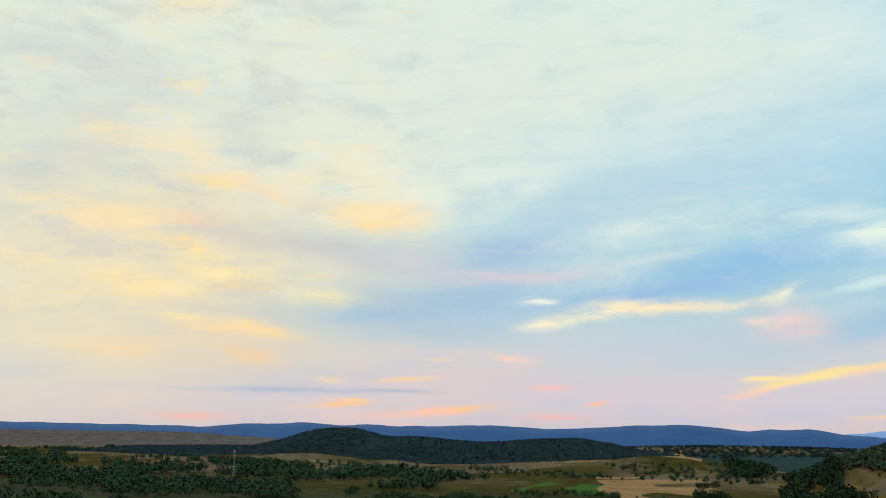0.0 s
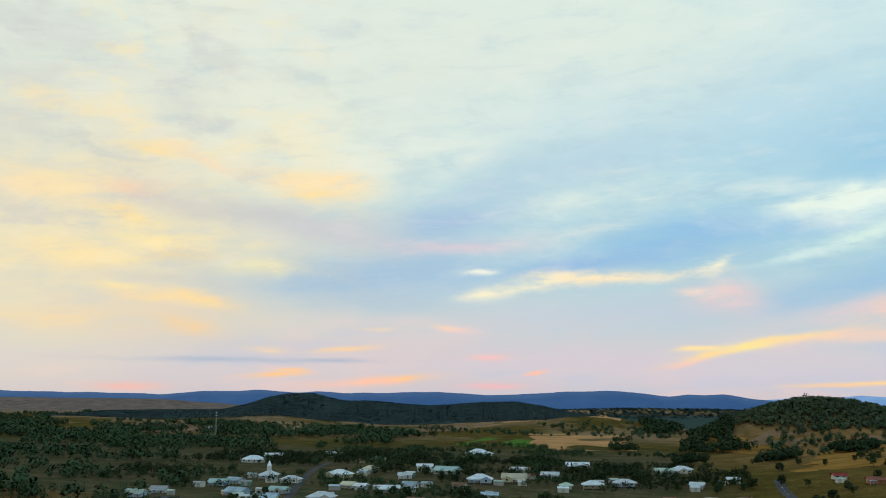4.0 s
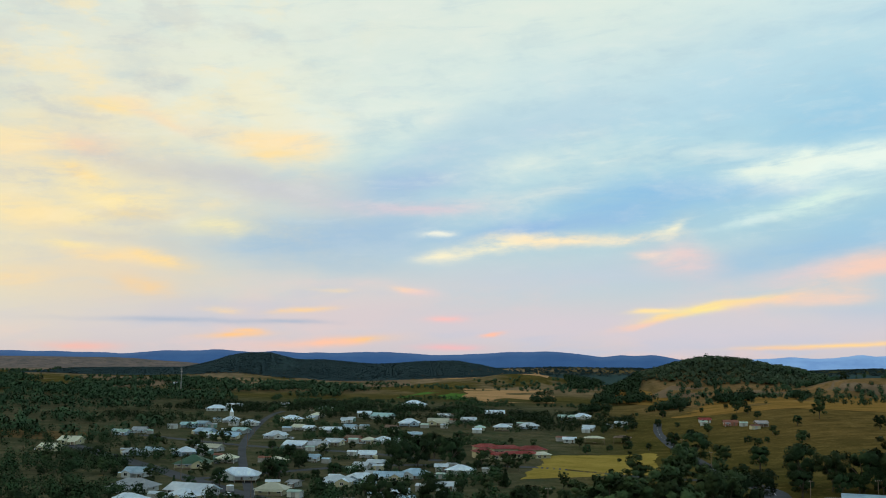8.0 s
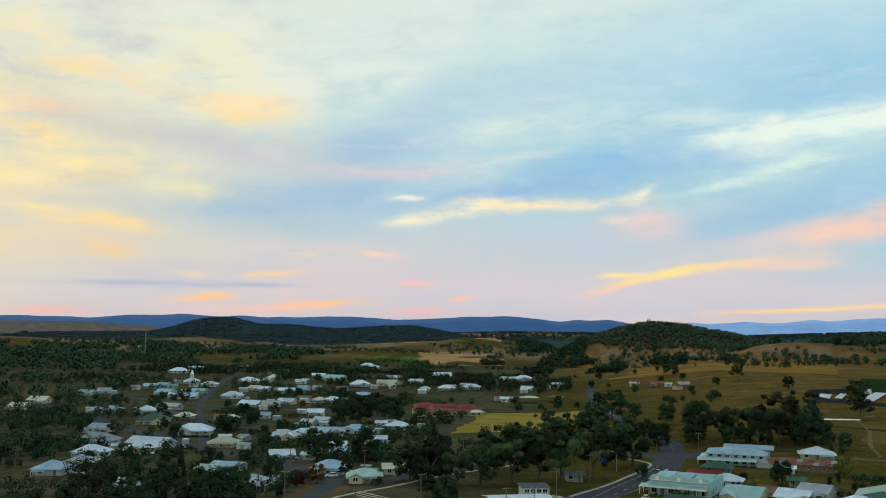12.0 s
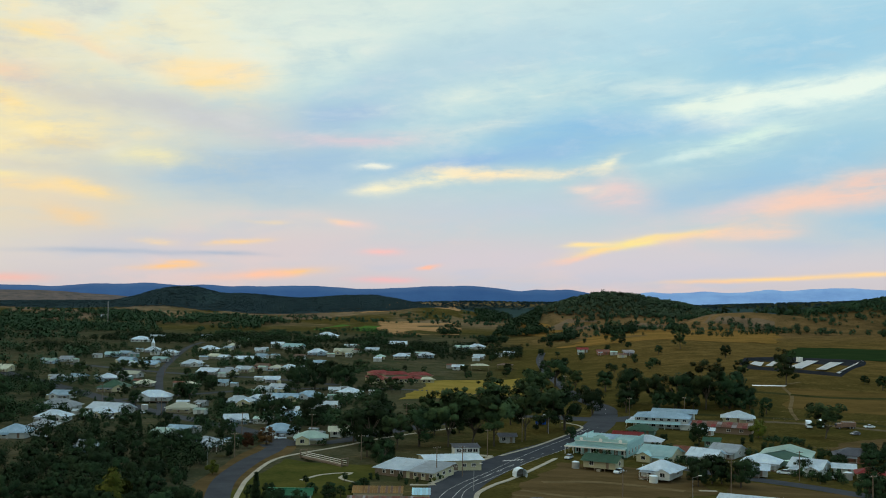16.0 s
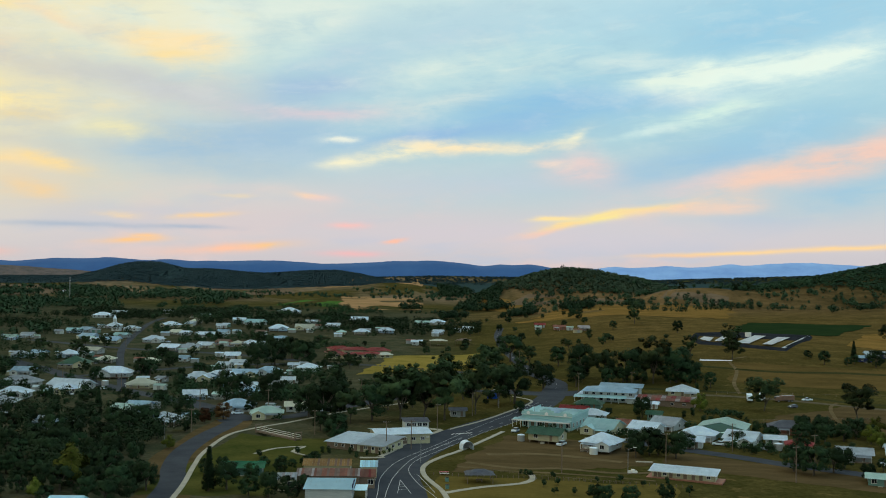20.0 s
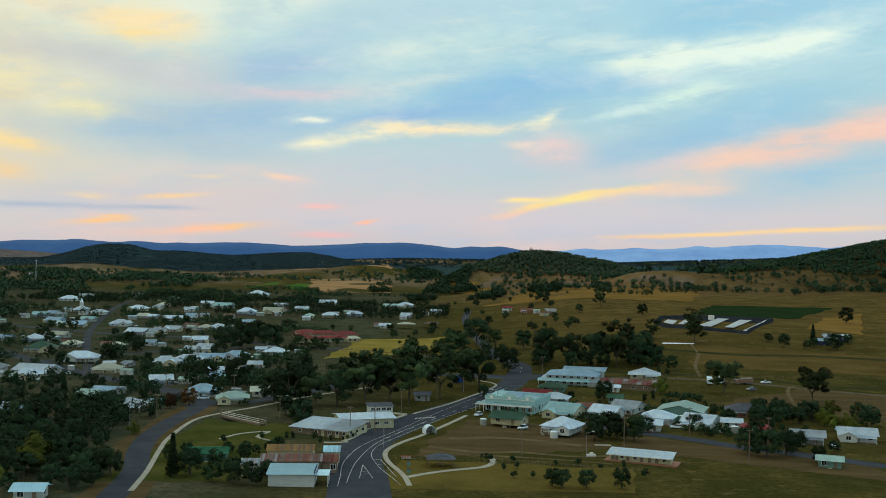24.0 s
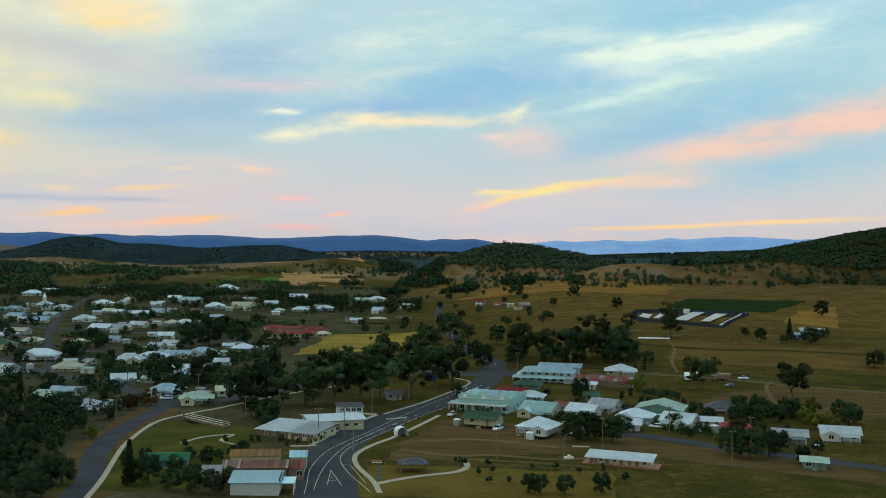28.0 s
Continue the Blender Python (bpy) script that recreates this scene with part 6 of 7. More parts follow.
def tree(kind, x, y, h, sink=0.0):
    rnd = random.Random(int(x * 31 + y * 17))
    name, label = TREE_WORDS[kind]
    s = h / 10.0
    m = pose(x, y, G(x, y) - sink, 0, 0, rnd.uniform(0, 360)) @ Matrix.Diagonal((s * rnd.uniform(0.9, 1.15), s * rnd.uniform(0.9, 1.15), s, 1))
    if kind not in PROTO:
        e = new(name)
        tagged(e, label, "tree" if "tree" in name else "shrub", "trees of the town")
        tree_parts(kind, e)
        e.matrix_basis = Matrix.Identity(4)
        PROTO[kind] = e
        first = e
        first.matrix_basis = m
        first["own"] = 1
        del first["own"]
        PROTO[kind + "_s"] = first.scale.copy()
        return e
    e = copy_thing(PROTO[kind], m @ Matrix.Diagonal((1 / PROTO[kind].scale.x, 1 / PROTO[kind].scale.y, 1 / PROTO[kind].scale.z, 1)))
    return e


tree("gum2", 107.6, 364.4, 14.5)
tree("gum2", 139.9, 346.2, 14.8)
tree("round", 38.4, 445.6, 18.6)
tree("gum2", 47.5, 434.0, 16.3)
tree("round2", 59.2, 433.6, 17.5)
tree("gum", 71.3, 430.2, 21.6)
tree("round", 82.8, 433.5, 18.6)
tree("round2", 90.7, 438.2, 11.7)
tree("round", 33.6, 419.8, 11.0)
tree("gum2", 68.4, 443.2, 14.2)
tree("round2", -65.5, 294.9, 14.9)
tree("gum2", -55.4, 289.6, 12.4)
tree("round", -48.7, 298.3, 14.2)
tree("gum", -38.7, 300.3, 18.9)
tree("gum2", -30.8, 307.1, 19.1)
tree("gum", -22.8, 306.1, 20.9)
tree("gum", -12.0, 324.6, 19.8)
tree("gum2", -3.5, 350.9, 17.7)
tree("round", 3.6, 359.1, 16.7)
tree("round2", -72.7, 302.4, 12.5)
tree("round", -64.7, 317.8, 14.3)
tree("gum2", -46.2, 329.1, 14.6)
tree("gum3", -18.4, 368.2, 17.7)
tree("gum", -37.4, 337.1, 15.3)
tree("round", 17.6, 411.6, 12.4)
tree("round2", 14.9, 452.6, 9.2)
tree("round", 29.0, 494.9, 11.6)
tree("gum", 130.3, 532.9, 9.7)
tree("gum", 103.5, 509.7, 11.0)
tree("gum3", 124.4, 500.1, 19.0)
tree("gum3", 96.9, 701.8, 17.6)
tree("round", 78.2, 675.8, 6.9)
tree("round", 118.6, 641.9, 9.0)
tree("round", 172.1, 493.5, 8.1)
tree("pine", 195.6, 517.0, 10.4)
tree("round2", 198.5, 490.8, 9.6)
tree("round2", 225.3, 1023.5, 12.2)
tree("gum2", 253.7, 1010.6, 15.6)
tree("round", 241.3, 1010.9, 12.7)
tree("gum", 201.3, 1102.7, 11.7)
tree("round2", 255.2, 629.5, 11.5)
tree("round", -1.8, 615.3, 10.3)
tree("round", 2.9, 531.0, 16.6)
tree("gum2", 13.1, 501.9, 11.8)
tree("gum", 7.7, 465.2, 9.2)
tree("gum2", -6.1, 467.3, 15.1)
tree("gum", -11.4, 435.2, 16.9)
tree("round", 12.1, 661.6, 6.8)
tree("round", -4.5, 730.1, 6.6)
tree("round", -148.2, 389.0, 6.9)
tree("round", -185.5, 453.8, 9.2)
tree("round2", -126.0, 387.3, 11.7)
tree("round", -99.6, 358.5, 11.7)
tree("round", -114.5, 366.7, 11.0)
tree("round", -188.5, 448.1, 10.3)
tree("round", -200.3, 419.8, 8.6)
tree("pine", -160.0, 322.8, 8.9)
tree("round2", -125.8, 275.6, 7.8)
tree("round2", -121.7, 252.7, 8.4)
tree("round2", -131.6, 266.5, 7.6)
tree("round2", -150.8, 257.4, 7.4)
tree("round2", -139.3, 249.4, 9.1)
tree("round", -156.8, 256.3, 7.8)
tree("rust", -101.8, 292.6, 6.9)
tree("rust", -105.8, 283.1, 5.9)
tree("round", -109.5, 282.4, 5.1)
tree("round2", -133.5, 515.6, 14.8)
tree("round2", -116.0, 514.8, 15.3)
tree("round", -140.2, 501.5, 15.4)
tree("round2", -130.8, 550.3, 14.4)
tree("pine", -81.2, 427.2, 8.5)
tree("gum", -81.0, 490.6, 6.0)
tree("round2", -56.9, 269.5, 7.7)
tree("round", -62.9, 272.8, 7.1)
tree("yellow", -107.3, 175.9, 11.7)
tree("round2", -87.8, 173.8, 7.7)
tree("yellow", -100.7, 229.5, 4.9)
tree("round2", -113.6, 204.8, 7.6)
tree("round2", -112.0, 170.1, 6.9)
tree("round", -122.8, 196.6, 8.6)
tree("round2", -114.2, 219.2, 6.7)
tree("pine", -72.9, 175.5, 11.6)
tree("round2", -62.3, 172.5, 5.2)
tree("round", -57.1, 171.0, 6.7)
tree("round2", -51.9, 169.6, 6.1)
tree("round2", -49.9, 180.6, 4.3)
tree("round", -69.2, 178.2, 7.4)
tree("sapling", -71.2, 219.9, 2.7)
tree("sapling", -61.5, 226.7, 2.8)
tree("shrub", -43.9, 225.8, 2.1)
tree("round2", -55.0, 254.8, 8.5)
tree("round", -54.2, 214.6, 3.8)
tree("round2", -56.0, 210.1, 3.2)
tree("round2", 43.9, 249.6, 8.9)
tree("round2", 51.3, 245.4, 9.0)
tree("round", 40.8, 257.1, 5.8)
tree("yellow", 80.0, 357.9, 8.4)
tree("round", 52.9, 331.9, 8.7)
tree("round2", 109.3, 295.4, 6.7)
tree("round2", 116.5, 291.6, 6.6)
tree("yellow", 124.5, 288.0, 7.6)
tree("round", 105.8, 305.4, 7.2)
tree("yellow", 128.1, 274.8, 8.0)
tree("round", 138.3, 285.5, 7.5)
tree("shrub", 89.1, 302.5, 4.8)
tree("round", 89.0, 282.3, 5.6)
tree("shrub", 75.2, 275.4, 4.7)
tree("round", 110.2, 237.5, 4.1)
tree("sapling", 5.5, 206.7, 2.8)
tree("shrub", 3.6, 212.2, 1.4)
tree("sapling", 12.2, 207.6, 2.1)
tree("sapling", 9.3, 196.6, 2.1)
tree("sapling", 13.1, 199.1, 2.3)
tree("sapling", 23.7, 204.7, 1.9)
tree("sapling", 30.0, 205.5, 2.5)
tree("shrub", 42.4, 206.1, 2.2)
tree("sapling", 35.7, 202.0, 1.9)
tree("sapling", 46.0, 193.3, 2.9)
tree("round2", 23.1, 178.4, 5.3)
tree("round2", 29.3, 179.1, 5.3)
tree("round", 38.1, 180.1, 5.7)
tree("round", 20.9, 180.2, 4.9)
tree("sapling", 16.6, 188.7, 2.1)
tree("sapling", 11.7, 188.1, 2.1)
tree("shrub", -54.9, 231.2, 2.2)
tree("shrub", -41.3, 229.7, 1.9)
tree("round", 5.0, 329.5, 5.6)
tree("gum", -28.4, 425.5, 14.0)
tree("shrub", 74.8, 323.1, 3.4)
tree("shrub", 89.2, 414.0, 3.7)
tree("shrub", 92.7, 411.6, 3.2)
tree("round", 100.9, 223.4, 5.1)
tree("round2", 113.2, 305.0, 7.2)
tree("round2", 115.9, 299.5, 6.5)
tree("round2", 125.2, 303.9, 7.2)
tree("yellow", 133.7, 308.2, 7.7)
tree("round", 90.0, 282.8, 6.0)
tree("round2", 208.4, 432.2, 9.4)
tree("round2", 142.6, 306.5, 6.6)
tree("round", 99.9, 286.0, 6.5)
tree("shrub", 76.9, 274.1, 5.2)
tree("round2", 142.4, 292.2, 7.9)
tree("round2", -143.7, 215.6, 7.0)
tree("round", -135.2, 206.5, 6.0)
tree("round2", -132.3, 212.5, 7.0)
tree("round2", -129.4, 218.8, 7.5)
tree("round", -121.8, 214.7, 7.0)
tree("round2", -126.5, 185.7, 6.0)
tree("round", -118.7, 180.1, 5.5)
tree("round2", -116.4, 186.2, 6.0)
tree("round2", -110.4, 184.5, 6.5)
tree("round", -107.9, 190.9, 6.0)
tree("round2", -105.9, 197.4, 6.5)
tree("round2", -116.2, 166.1, 5.5)
tree("round2", -97.7, 161.1, 6.0)
tree("round", -92.0, 158.7, 6.0)
tree("round2", -88.3, 162.8, 5.5)
tree("round2", -129.9, 177.8, 6.0)
tree("round2", -141.3, 198.3, 7.0)
tree("round2", -104.6, 155.8, 4.5)
tree("round2", -94.9, 190.4, 4.5)
tree("round2", -100.0, 171.6, 6.5)
tree("round2", -93.9, 170.2, 7.0)
tree("round", -90.7, 174.6, 6.0)
tree("round2", -96.4, 184.3, 5.5)
tree("yellow", -109.5, 161.3, 5.5)
tree("round", -118.9, 160.7, 6.0)
tree("round2", 82.9, 232.0, 8.0)
tree("round2", 87.1, 227.1, 9.0)
tree("round", 94.1, 231.8, 8.0)
tree("round2", 99.8, 239.7, 6.5)
tree("round2", 89.4, 246.4, 8.0)
tree("round", 103.9, 293.2, 6.5)
tree("round2", 108.4, 286.1, 7.0)
tree("round", 114.4, 311.9, 6.0)
tree("round2", 122.7, 297.6, 7.0)
tree("round", 127.1, 296.3, 6.0)
tree("yellow", 124.6, 278.8, 6.5)
tree("round2", 125.4, 314.6, 5.5)
tree("round2", 184.1, 492.5, 5.0)
tree("round2", 189.7, 498.4, 5.5)
tree("round", 213.5, 511.5, 6.0)
tree("round2", 168.8, 511.8, 5.0)
tree("round", 175.5, 511.3, 3.5)
tree("round2", 39.1, 244.7, 6.5)
tree("round2", 46.7, 250.2, 7.0)
tree("round", 54.1, 257.8, 6.0)
tree("round2", 58.7, 263.9, 5.0)


def clear_of(x, y, pad=2.0):
    return all((x - a) ** 2 + (y - b) ** 2 > (r + pad) ** 2 for a, b, r in PLOTS)


LINES = [smooth_line(p, 8) for p in (MAIN, FAR, [(-80, 150), (-95, 225), (-99, 303)], [(-99, 303), (-133.9, 353.0), (-222.4, 441.6), (-342.7, 550.5)], [(-103, 290), (-79, 303), (-57.0, 346.0), (-4.0, 400.4)],
                                      [(-222.4, 441.6), (-123.7, 524.1), (-40.0, 490.0), (16.4, 463.7)], [(-177.9, 394.9), (-246.3, 574.8), (-300.3, 819.0)], [(-324.4, 608.3), (-175.5, 562.6), (-124.8, 540.7)])]


def off_road(x, y, pad=7.0):
    return all((p.x - x) ** 2 + (p.y - y) ** 2 > pad * pad for l in LINES for p in l)


def scatter(n, region, kinds, hs, seed, gap=5.0):
    """Garden and street trees, strewn over a stretch of the plan between the houses."""
    rnd = random.Random(seed)
    placed = []
    tries = 0
    while len(placed) < n and tries < n * 30:
        tries += 1
        x, y = rnd.uniform(*region[0]), rnd.uniform(*region[1])
        if region[2](x, y) and clear_of(x, y, 4.5) and off_road(x, y) and all((x - a) ** 2 + (y - b) ** 2 > gap * gap for a, b in placed):
            placed.append((x, y))
            tree(rnd.choice(kinds), x, y, rnd.uniform(*hs))


def woodland(name, label, n, region, hs, seed, quads=26, size=0.9, leaf=None, soft=0.45, flat=0.42, wide=0.42):
    """A wood as one body of foliage: crowns of many small clumps on short stems."""
    rs = np.random.RandomState(seed)
    pts = []
    while len(pts) < n:
        x = rs.uniform(*region[0], 4000)
        y = rs.uniform(*region[1], 4000)
        k = region[2](x, y)
        pts += list(zip(x[k], y[k]))
    pts = np.array(pts[:n])
    h = rs.uniform(*hs, n)
    z = ground_height(pts[:, 0], pts[:, 1])
    d = rs.normal(size=(n, quads, 3))
    d /= np.linalg.norm(d, axis=2, keepdims=True)
    d *= rs.uniform(0.55, 1.0, (n, quads, 1))
    if flat < 0.3:
        d[..., 2] = np.abs(d[..., 2])
    c = np.empty((n, quads, 3))
    c[..., 0] = pts[:, None, 0] + d[..., 0] * h[:, None] * wide
    c[..., 1] = pts[:, None, 1] + d[..., 1] * h[:, None] * wide
    c[..., 2] = z[:, None] + h[:, None] * flat * 1.43 + d[..., 2] * h[:, None] * flat
    s = size * rs.uniform(0.6, 1.4, (n, quads, 1)) * (h / np.mean(hs))[:, None, None]
    V, N = card_mesh(c, d + np.array([0, 0, 0.15]), s, rs, d * (1.1 - soft) + np.array([0, 0, soft]))
    me = crown_mesh(name, V, N, leaf or HAZELEAF)
    return tagged(new(name, me), label, "trees", kind="stuff")


ANY = lambda x, y: x > -1e9


def patchy(x, y, size, seed):
    """Uneven patches, about -1 to 1, for where trees gather."""
    r = np.random.RandomState(seed)
    v = 0.0
    for k in range(7):
        f = r.uniform(0.6, 2.2) / size
        t = r.uniform(0, 6.28)
        v = v + np.sin((x * np.cos(t) + y * np.sin(t)) * f + r.uniform(0, 6.28))
    return v / 3.0


def clear_of_plots(x, y, pad=3.0, road=5.5):
    ok = np.ones(len(x), dtype=bool)
    for a, b, r in PLOTS:
        ok &= (x - a) ** 2 + (y - b) ** 2 > (r + pad) ** 2
    for l in LINES:
        for p in l:
            ok &= (p.x - x) ** 2 + (p.y - y) ** 2 > road * road
    return ok


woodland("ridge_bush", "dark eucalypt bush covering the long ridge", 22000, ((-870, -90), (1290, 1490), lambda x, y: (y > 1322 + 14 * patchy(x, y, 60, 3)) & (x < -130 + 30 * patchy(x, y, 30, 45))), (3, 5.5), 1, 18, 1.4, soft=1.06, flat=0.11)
woodland("knoll_bush", "dark green bush on the knoll", 2300, ((-40, 230), (1040, 1180), lambda x, y: (ground_height(x, y) > 30 + 4 * patchy(x, y, 22, 4)) & (y > 1045)), (4, 8), 2, 40, 0.9, KNOLLLEAF, 0.7, 0.3)
woodland("hill_bush", "dense dark bush on the large hill", 9500, ((240, 900), (960, 1180), lambda x, y: (ground_height(x, y) > 38 + 6 * patchy(x, y, 40, 5)) & (y > 985)), (3.5, 7), 3, 24, 1.05, HILLLEAF, 0.8, 0.26)
woodland("hill_foot_trees", "scattered gums on the tan foot of the hills", 520, ((20, 620), (900, 1130), lambda x, y: (patchy(x, y, 26, 35) > -0.05) & (ground_height(x, y) + 0.0149 * x < 50)), (3, 9.5), 33, 90, 0.6, PINELEAF, 0.6, 0.34, 0.36)
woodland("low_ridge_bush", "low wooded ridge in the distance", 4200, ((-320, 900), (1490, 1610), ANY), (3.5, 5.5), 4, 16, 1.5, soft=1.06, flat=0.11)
woodland("town_edge_bush", "belt of dark trees behind the houses", 1700, ((-760, -170), (900, 1230), lambda x, y: (y > 1000 + 0.25 * (x + 400) + 25 * patchy(x, y, 50, 6)) & (y < 1185 + 40 * patchy(x, y, 60, 7)) & (x < -285) & (patchy(x, y, 26, 8) > -0.05)), (3.5, 10), 5, 38, 0.9, PINELEAF, 0.7)
woodland("west_bush", "dark bush beyond the western houses", 1450, ((-760, -330), (480, 1000), lambda x, y: (x < -335 - 0.12 * (y - 560) + 18 * patchy(x, y, 40, 9)) & ((x + 468) ** 2 + (y - 661) ** 2 > 1200) & (patchy(x, y, 30, 10) > 0.0)), (3, 10.5), 6, 44, 0.8, PINELEAF, 0.7)
woodland("creek_trees", "dark line of trees along a creek", 330, ((-60, 130), (870, 1010), lambda x, y: (np.abs(y - 900 - 0.2 * x - 12 * patchy(x, y, 40, 11)) < 15) & (patchy(x, y, 16, 12) > -0.3)), (4, 9), 7, 70, 0.75, PINELEAF, 0.6)
woodland("valley_trees", "dark trees in the valley below the ridge", 900, ((-110, 70), (1000, 1290), lambda x, y: (patchy(x, y, 30, 13) > 0.35) & (x > -110) | (np.abs(x + 40 - 0.2 * (y - 1040) - 10 * patchy(x, y, 30, 14)) < 12)), (3.5, 9), 8, 50, 0.85, PINELEAF, 0.6)
woodland("paddock_trees", "scattered gums on the eastern paddocks", 230, ((60, 520), (780, 1060), lambda x, y: patchy(x, y, 22, 15) > 0.3), (4, 9), 9, 110, 0.5, PINELEAF, 0.6, 0.36, 0.36)
woodland("pale_hill_trees", "scattered trees on the pale western hills", 900, ((-1300, -440), (1130, 1420), lambda x, y: (patchy(x, y, 40, 16) > -0.1) & ((x < -790) | (y < 1250))), (3.5, 7), 10, 60, 0.75, PINELEAF, 0.6, 0.34, 0.38)
woodland("ridge_foot_trees", "single dark trees on the tan grass below the ridge", 260, ((-620, 40), (1130, 1260), lambda x, y: patchy(x, y, 30, 36) > 0.0), (3.5, 7), 34, 60, 0.75, PINELEAF, 0.6, 0.34, 0.38)
woodland("field_edge_trees", "trees along the edges of the far fields", 80, ((-330, -60), (920, 1010), lambda x, y: (np.abs(y - 960 - 14 * patchy(x, y, 40, 17)) < 12)), (2.5, 4.5), 11, 70, 0.7, PINELEAF, 0.6, 0.36, 0.4)


# ---- ponds beyond the town ----
def ponds():
    liner = surface("black_liner", (0.012, 0.014, 0.018), (0.03, 0.034, 0.04), 0.1, 1.0, 0.2, 12.0, coords="World", spec=0.0)
    pale = surface("white_pond_cover", (0.52, 0.55, 0.58), (0.72, 0.74, 0.76), 0.06, 0.35, 0.1, 14.0, coords="World")
    ring = [(117.2, 581.5), (128.2, 627.4), (153.7, 646.2), (171.3, 644.1), (207.6, 640.2), (195.4, 604.9), (163.0, 538.3), (150.5, 544.5), (137.1, 551.0), (118.1, 556.6)]
    MID = (154, 593)
    e = root("treatment_ponds", *MID, G(*MID), 0, "lined ponds with white covers behind a low bank", "pond")
    PLOTS.append((*MID, 48))
    z0 = G(*MID)
    cx, cy = MID
    bm = bmesh.new()
    for f0, h0, f1, h1 in ((1.06, -0.4, 1.0, 1.4), (1.0, 1.4, 0.95, 1.4), (0.95, 1.4, 0.9, 0.3)):
        for k in range(len(ring)):
            p, q = ring[k], ring[(k + 1) % len(ring)]
            v = [bm.verts.new(((c[0] - cx) * f, (c[1] - cy) * f, G(cx + (c[0] - cx) * f, cy + (c[1] - cy) * f) - z0 + hh)) for c, f, hh in ((p, f0, h0), (q, f0, h0), (q, f1, h1), (p, f1, h1))]
            bm.faces.new(v)
    part("bank", bm, liner, e, "low bank with black lining")
    part("floor", faces([((c[0] - cx) * 0.95, (c[1] - cy) * 0.95, G(cx + (c[0] - cx) * 0.95, cy + (c[1] - cy) * 0.95) - z0 + 0.15) for c in ring], [tuple(range(len(ring)))]), liner, e)
    # three covers; the fourth white sheet stands for a patch of open water
    for corners in (((139.0, 559.3), (146.6, 556.0), (173.7, 621.7), (166.8, 623.9)), ((154.5, 555.4), (159.9, 554.2), (186.3, 611.3), (178.8, 613.1)), ((120.3, 571.9), (124.4, 561.0), (132.0, 586.7), (127.3, 593.6)), ((127.9, 564.8), (131.6, 562.9), (142.4, 595.4), (140.0, 599.5))):
        b = faces([(c[0] - cx, c[1] - cy, G(*c) - z0 + 1.3) for c in corners], [(0, 1, 2, 3)])
        part("pond_cover", thicken(b, 0.3), pale, e, "white sheet lying on a pond")
    part("walkway", thicken(faces([(c[0] - cx, c[1] - cy, G(*c) - z0 + 1.5) for c in ((161.9, 540.3), (163.0, 538.3), (204.7, 630.3), (204.5, 634.8))], [(0, 1, 2, 3)]), 0.2), pale, e, "pale walkway on the bank")
    for px, py in ((160.9, 621.1), (162.6, 621.9)):
        t = root("pond_tank", px, py, G(px, py), 0, "small white steel tank beside the ponds", "tank")
        part("tank", tube((0, 0, -0.2), (0, 0, 3.2), 1.3, n=14), TRIM, t)
    b = faces([(c[0], c[1], G(*c) + 0.12) for c in ((105.6, 494.6), (123.0, 495.0), (124.0, 497.9), (106.5, 497.8))], [(0, 1, 2, 3)])
    tagged(mesh_object("water_dam", b, pale), "pale shallow water lying in a farm dam", "water", kind="structure")


ponds()


# ---- street furniture ----
def pole(x, y, h=9.0, arms=1, rz=20):
    e = root("power_pole", x, y, G(x, y), rz, "weathered timber power pole with a crossarm and insulators", "power pole", "power poles")
    part("post", tube((0, 0, -0.6), (0, 0, h), 0.16, 0.11), TIMBER, e)
    for k in range(arms):
        z = h - 0.5 - k * 0.9
        arm = part("crossarm", box(-1.1, 1.1, -0.17, -0.06, z, z + 0.12), TIMBER, e)
        for u in (-1.0, -0.5, 0.5, 1.0):
            part("insulator", tube((u, -0.11, z + 0.12), (u, -0.11, z + 0.3), 0.05, 0.03, 6), TRIM, arm)


for px, py, ph, pa in ((-24, 283, 9, 1), (-29.5, 243.5, 9, 2), (15, 216, 8.5, 1), (47, 237, 9, 1), (-64, 268, 8.5, 1), (-36.8, 240, 9, 1), (-13, 320, 9, 1), (2.0, 365.8, 9, 1), (17.7, 422.4, 9, 1), (33.5, 403.8, 9, 1),
                       (-104, 262, 8, 1), (-118, 318, 9, 1), (-172.5, 379.6, 9, 1), (-223.6, 434.3, 9, 1), (-90, 312, 9, 1), (-60.0, 352.0, 9, 1), (-237.9, 558.5, 9, 1), (-262.5, 641.2, 9, 1), (72, 262, 9, 1), (93, 246, 9, 1), (79, 216, 10, 1), (7.7, 499.2, 9, 1), (0.0, 573.5, 9, 1), (58.4, 408.6, 9, 1)):
    pole(px, py, ph, pa)


def lamp(x, y, rz):
    e = root("street_lamp", x, y, G(x, y), rz, "grey steel street lamp with a curved arm", "street lamp", "street lamps")
    part("post", tube((0, 0, -0.4), (0, 0, 7.0), 0.09, 0.06), GALV, e)
    part("arm", tube((0, 0, 6.9), (1.8, 0, 7.5), 0.05, 0.04), GALV, e)
    part("head", box(1.5, 2.3, -0.14, 0.14, 7.44, 7.6), TRIM, e)


for lx, ly, lr in ((33.5, 218, 0), (-24.8, 222, 0), (-107, 244, 20), (-3, 345, 200), (10, 300, 180)):
    lamp(lx, ly, lr)


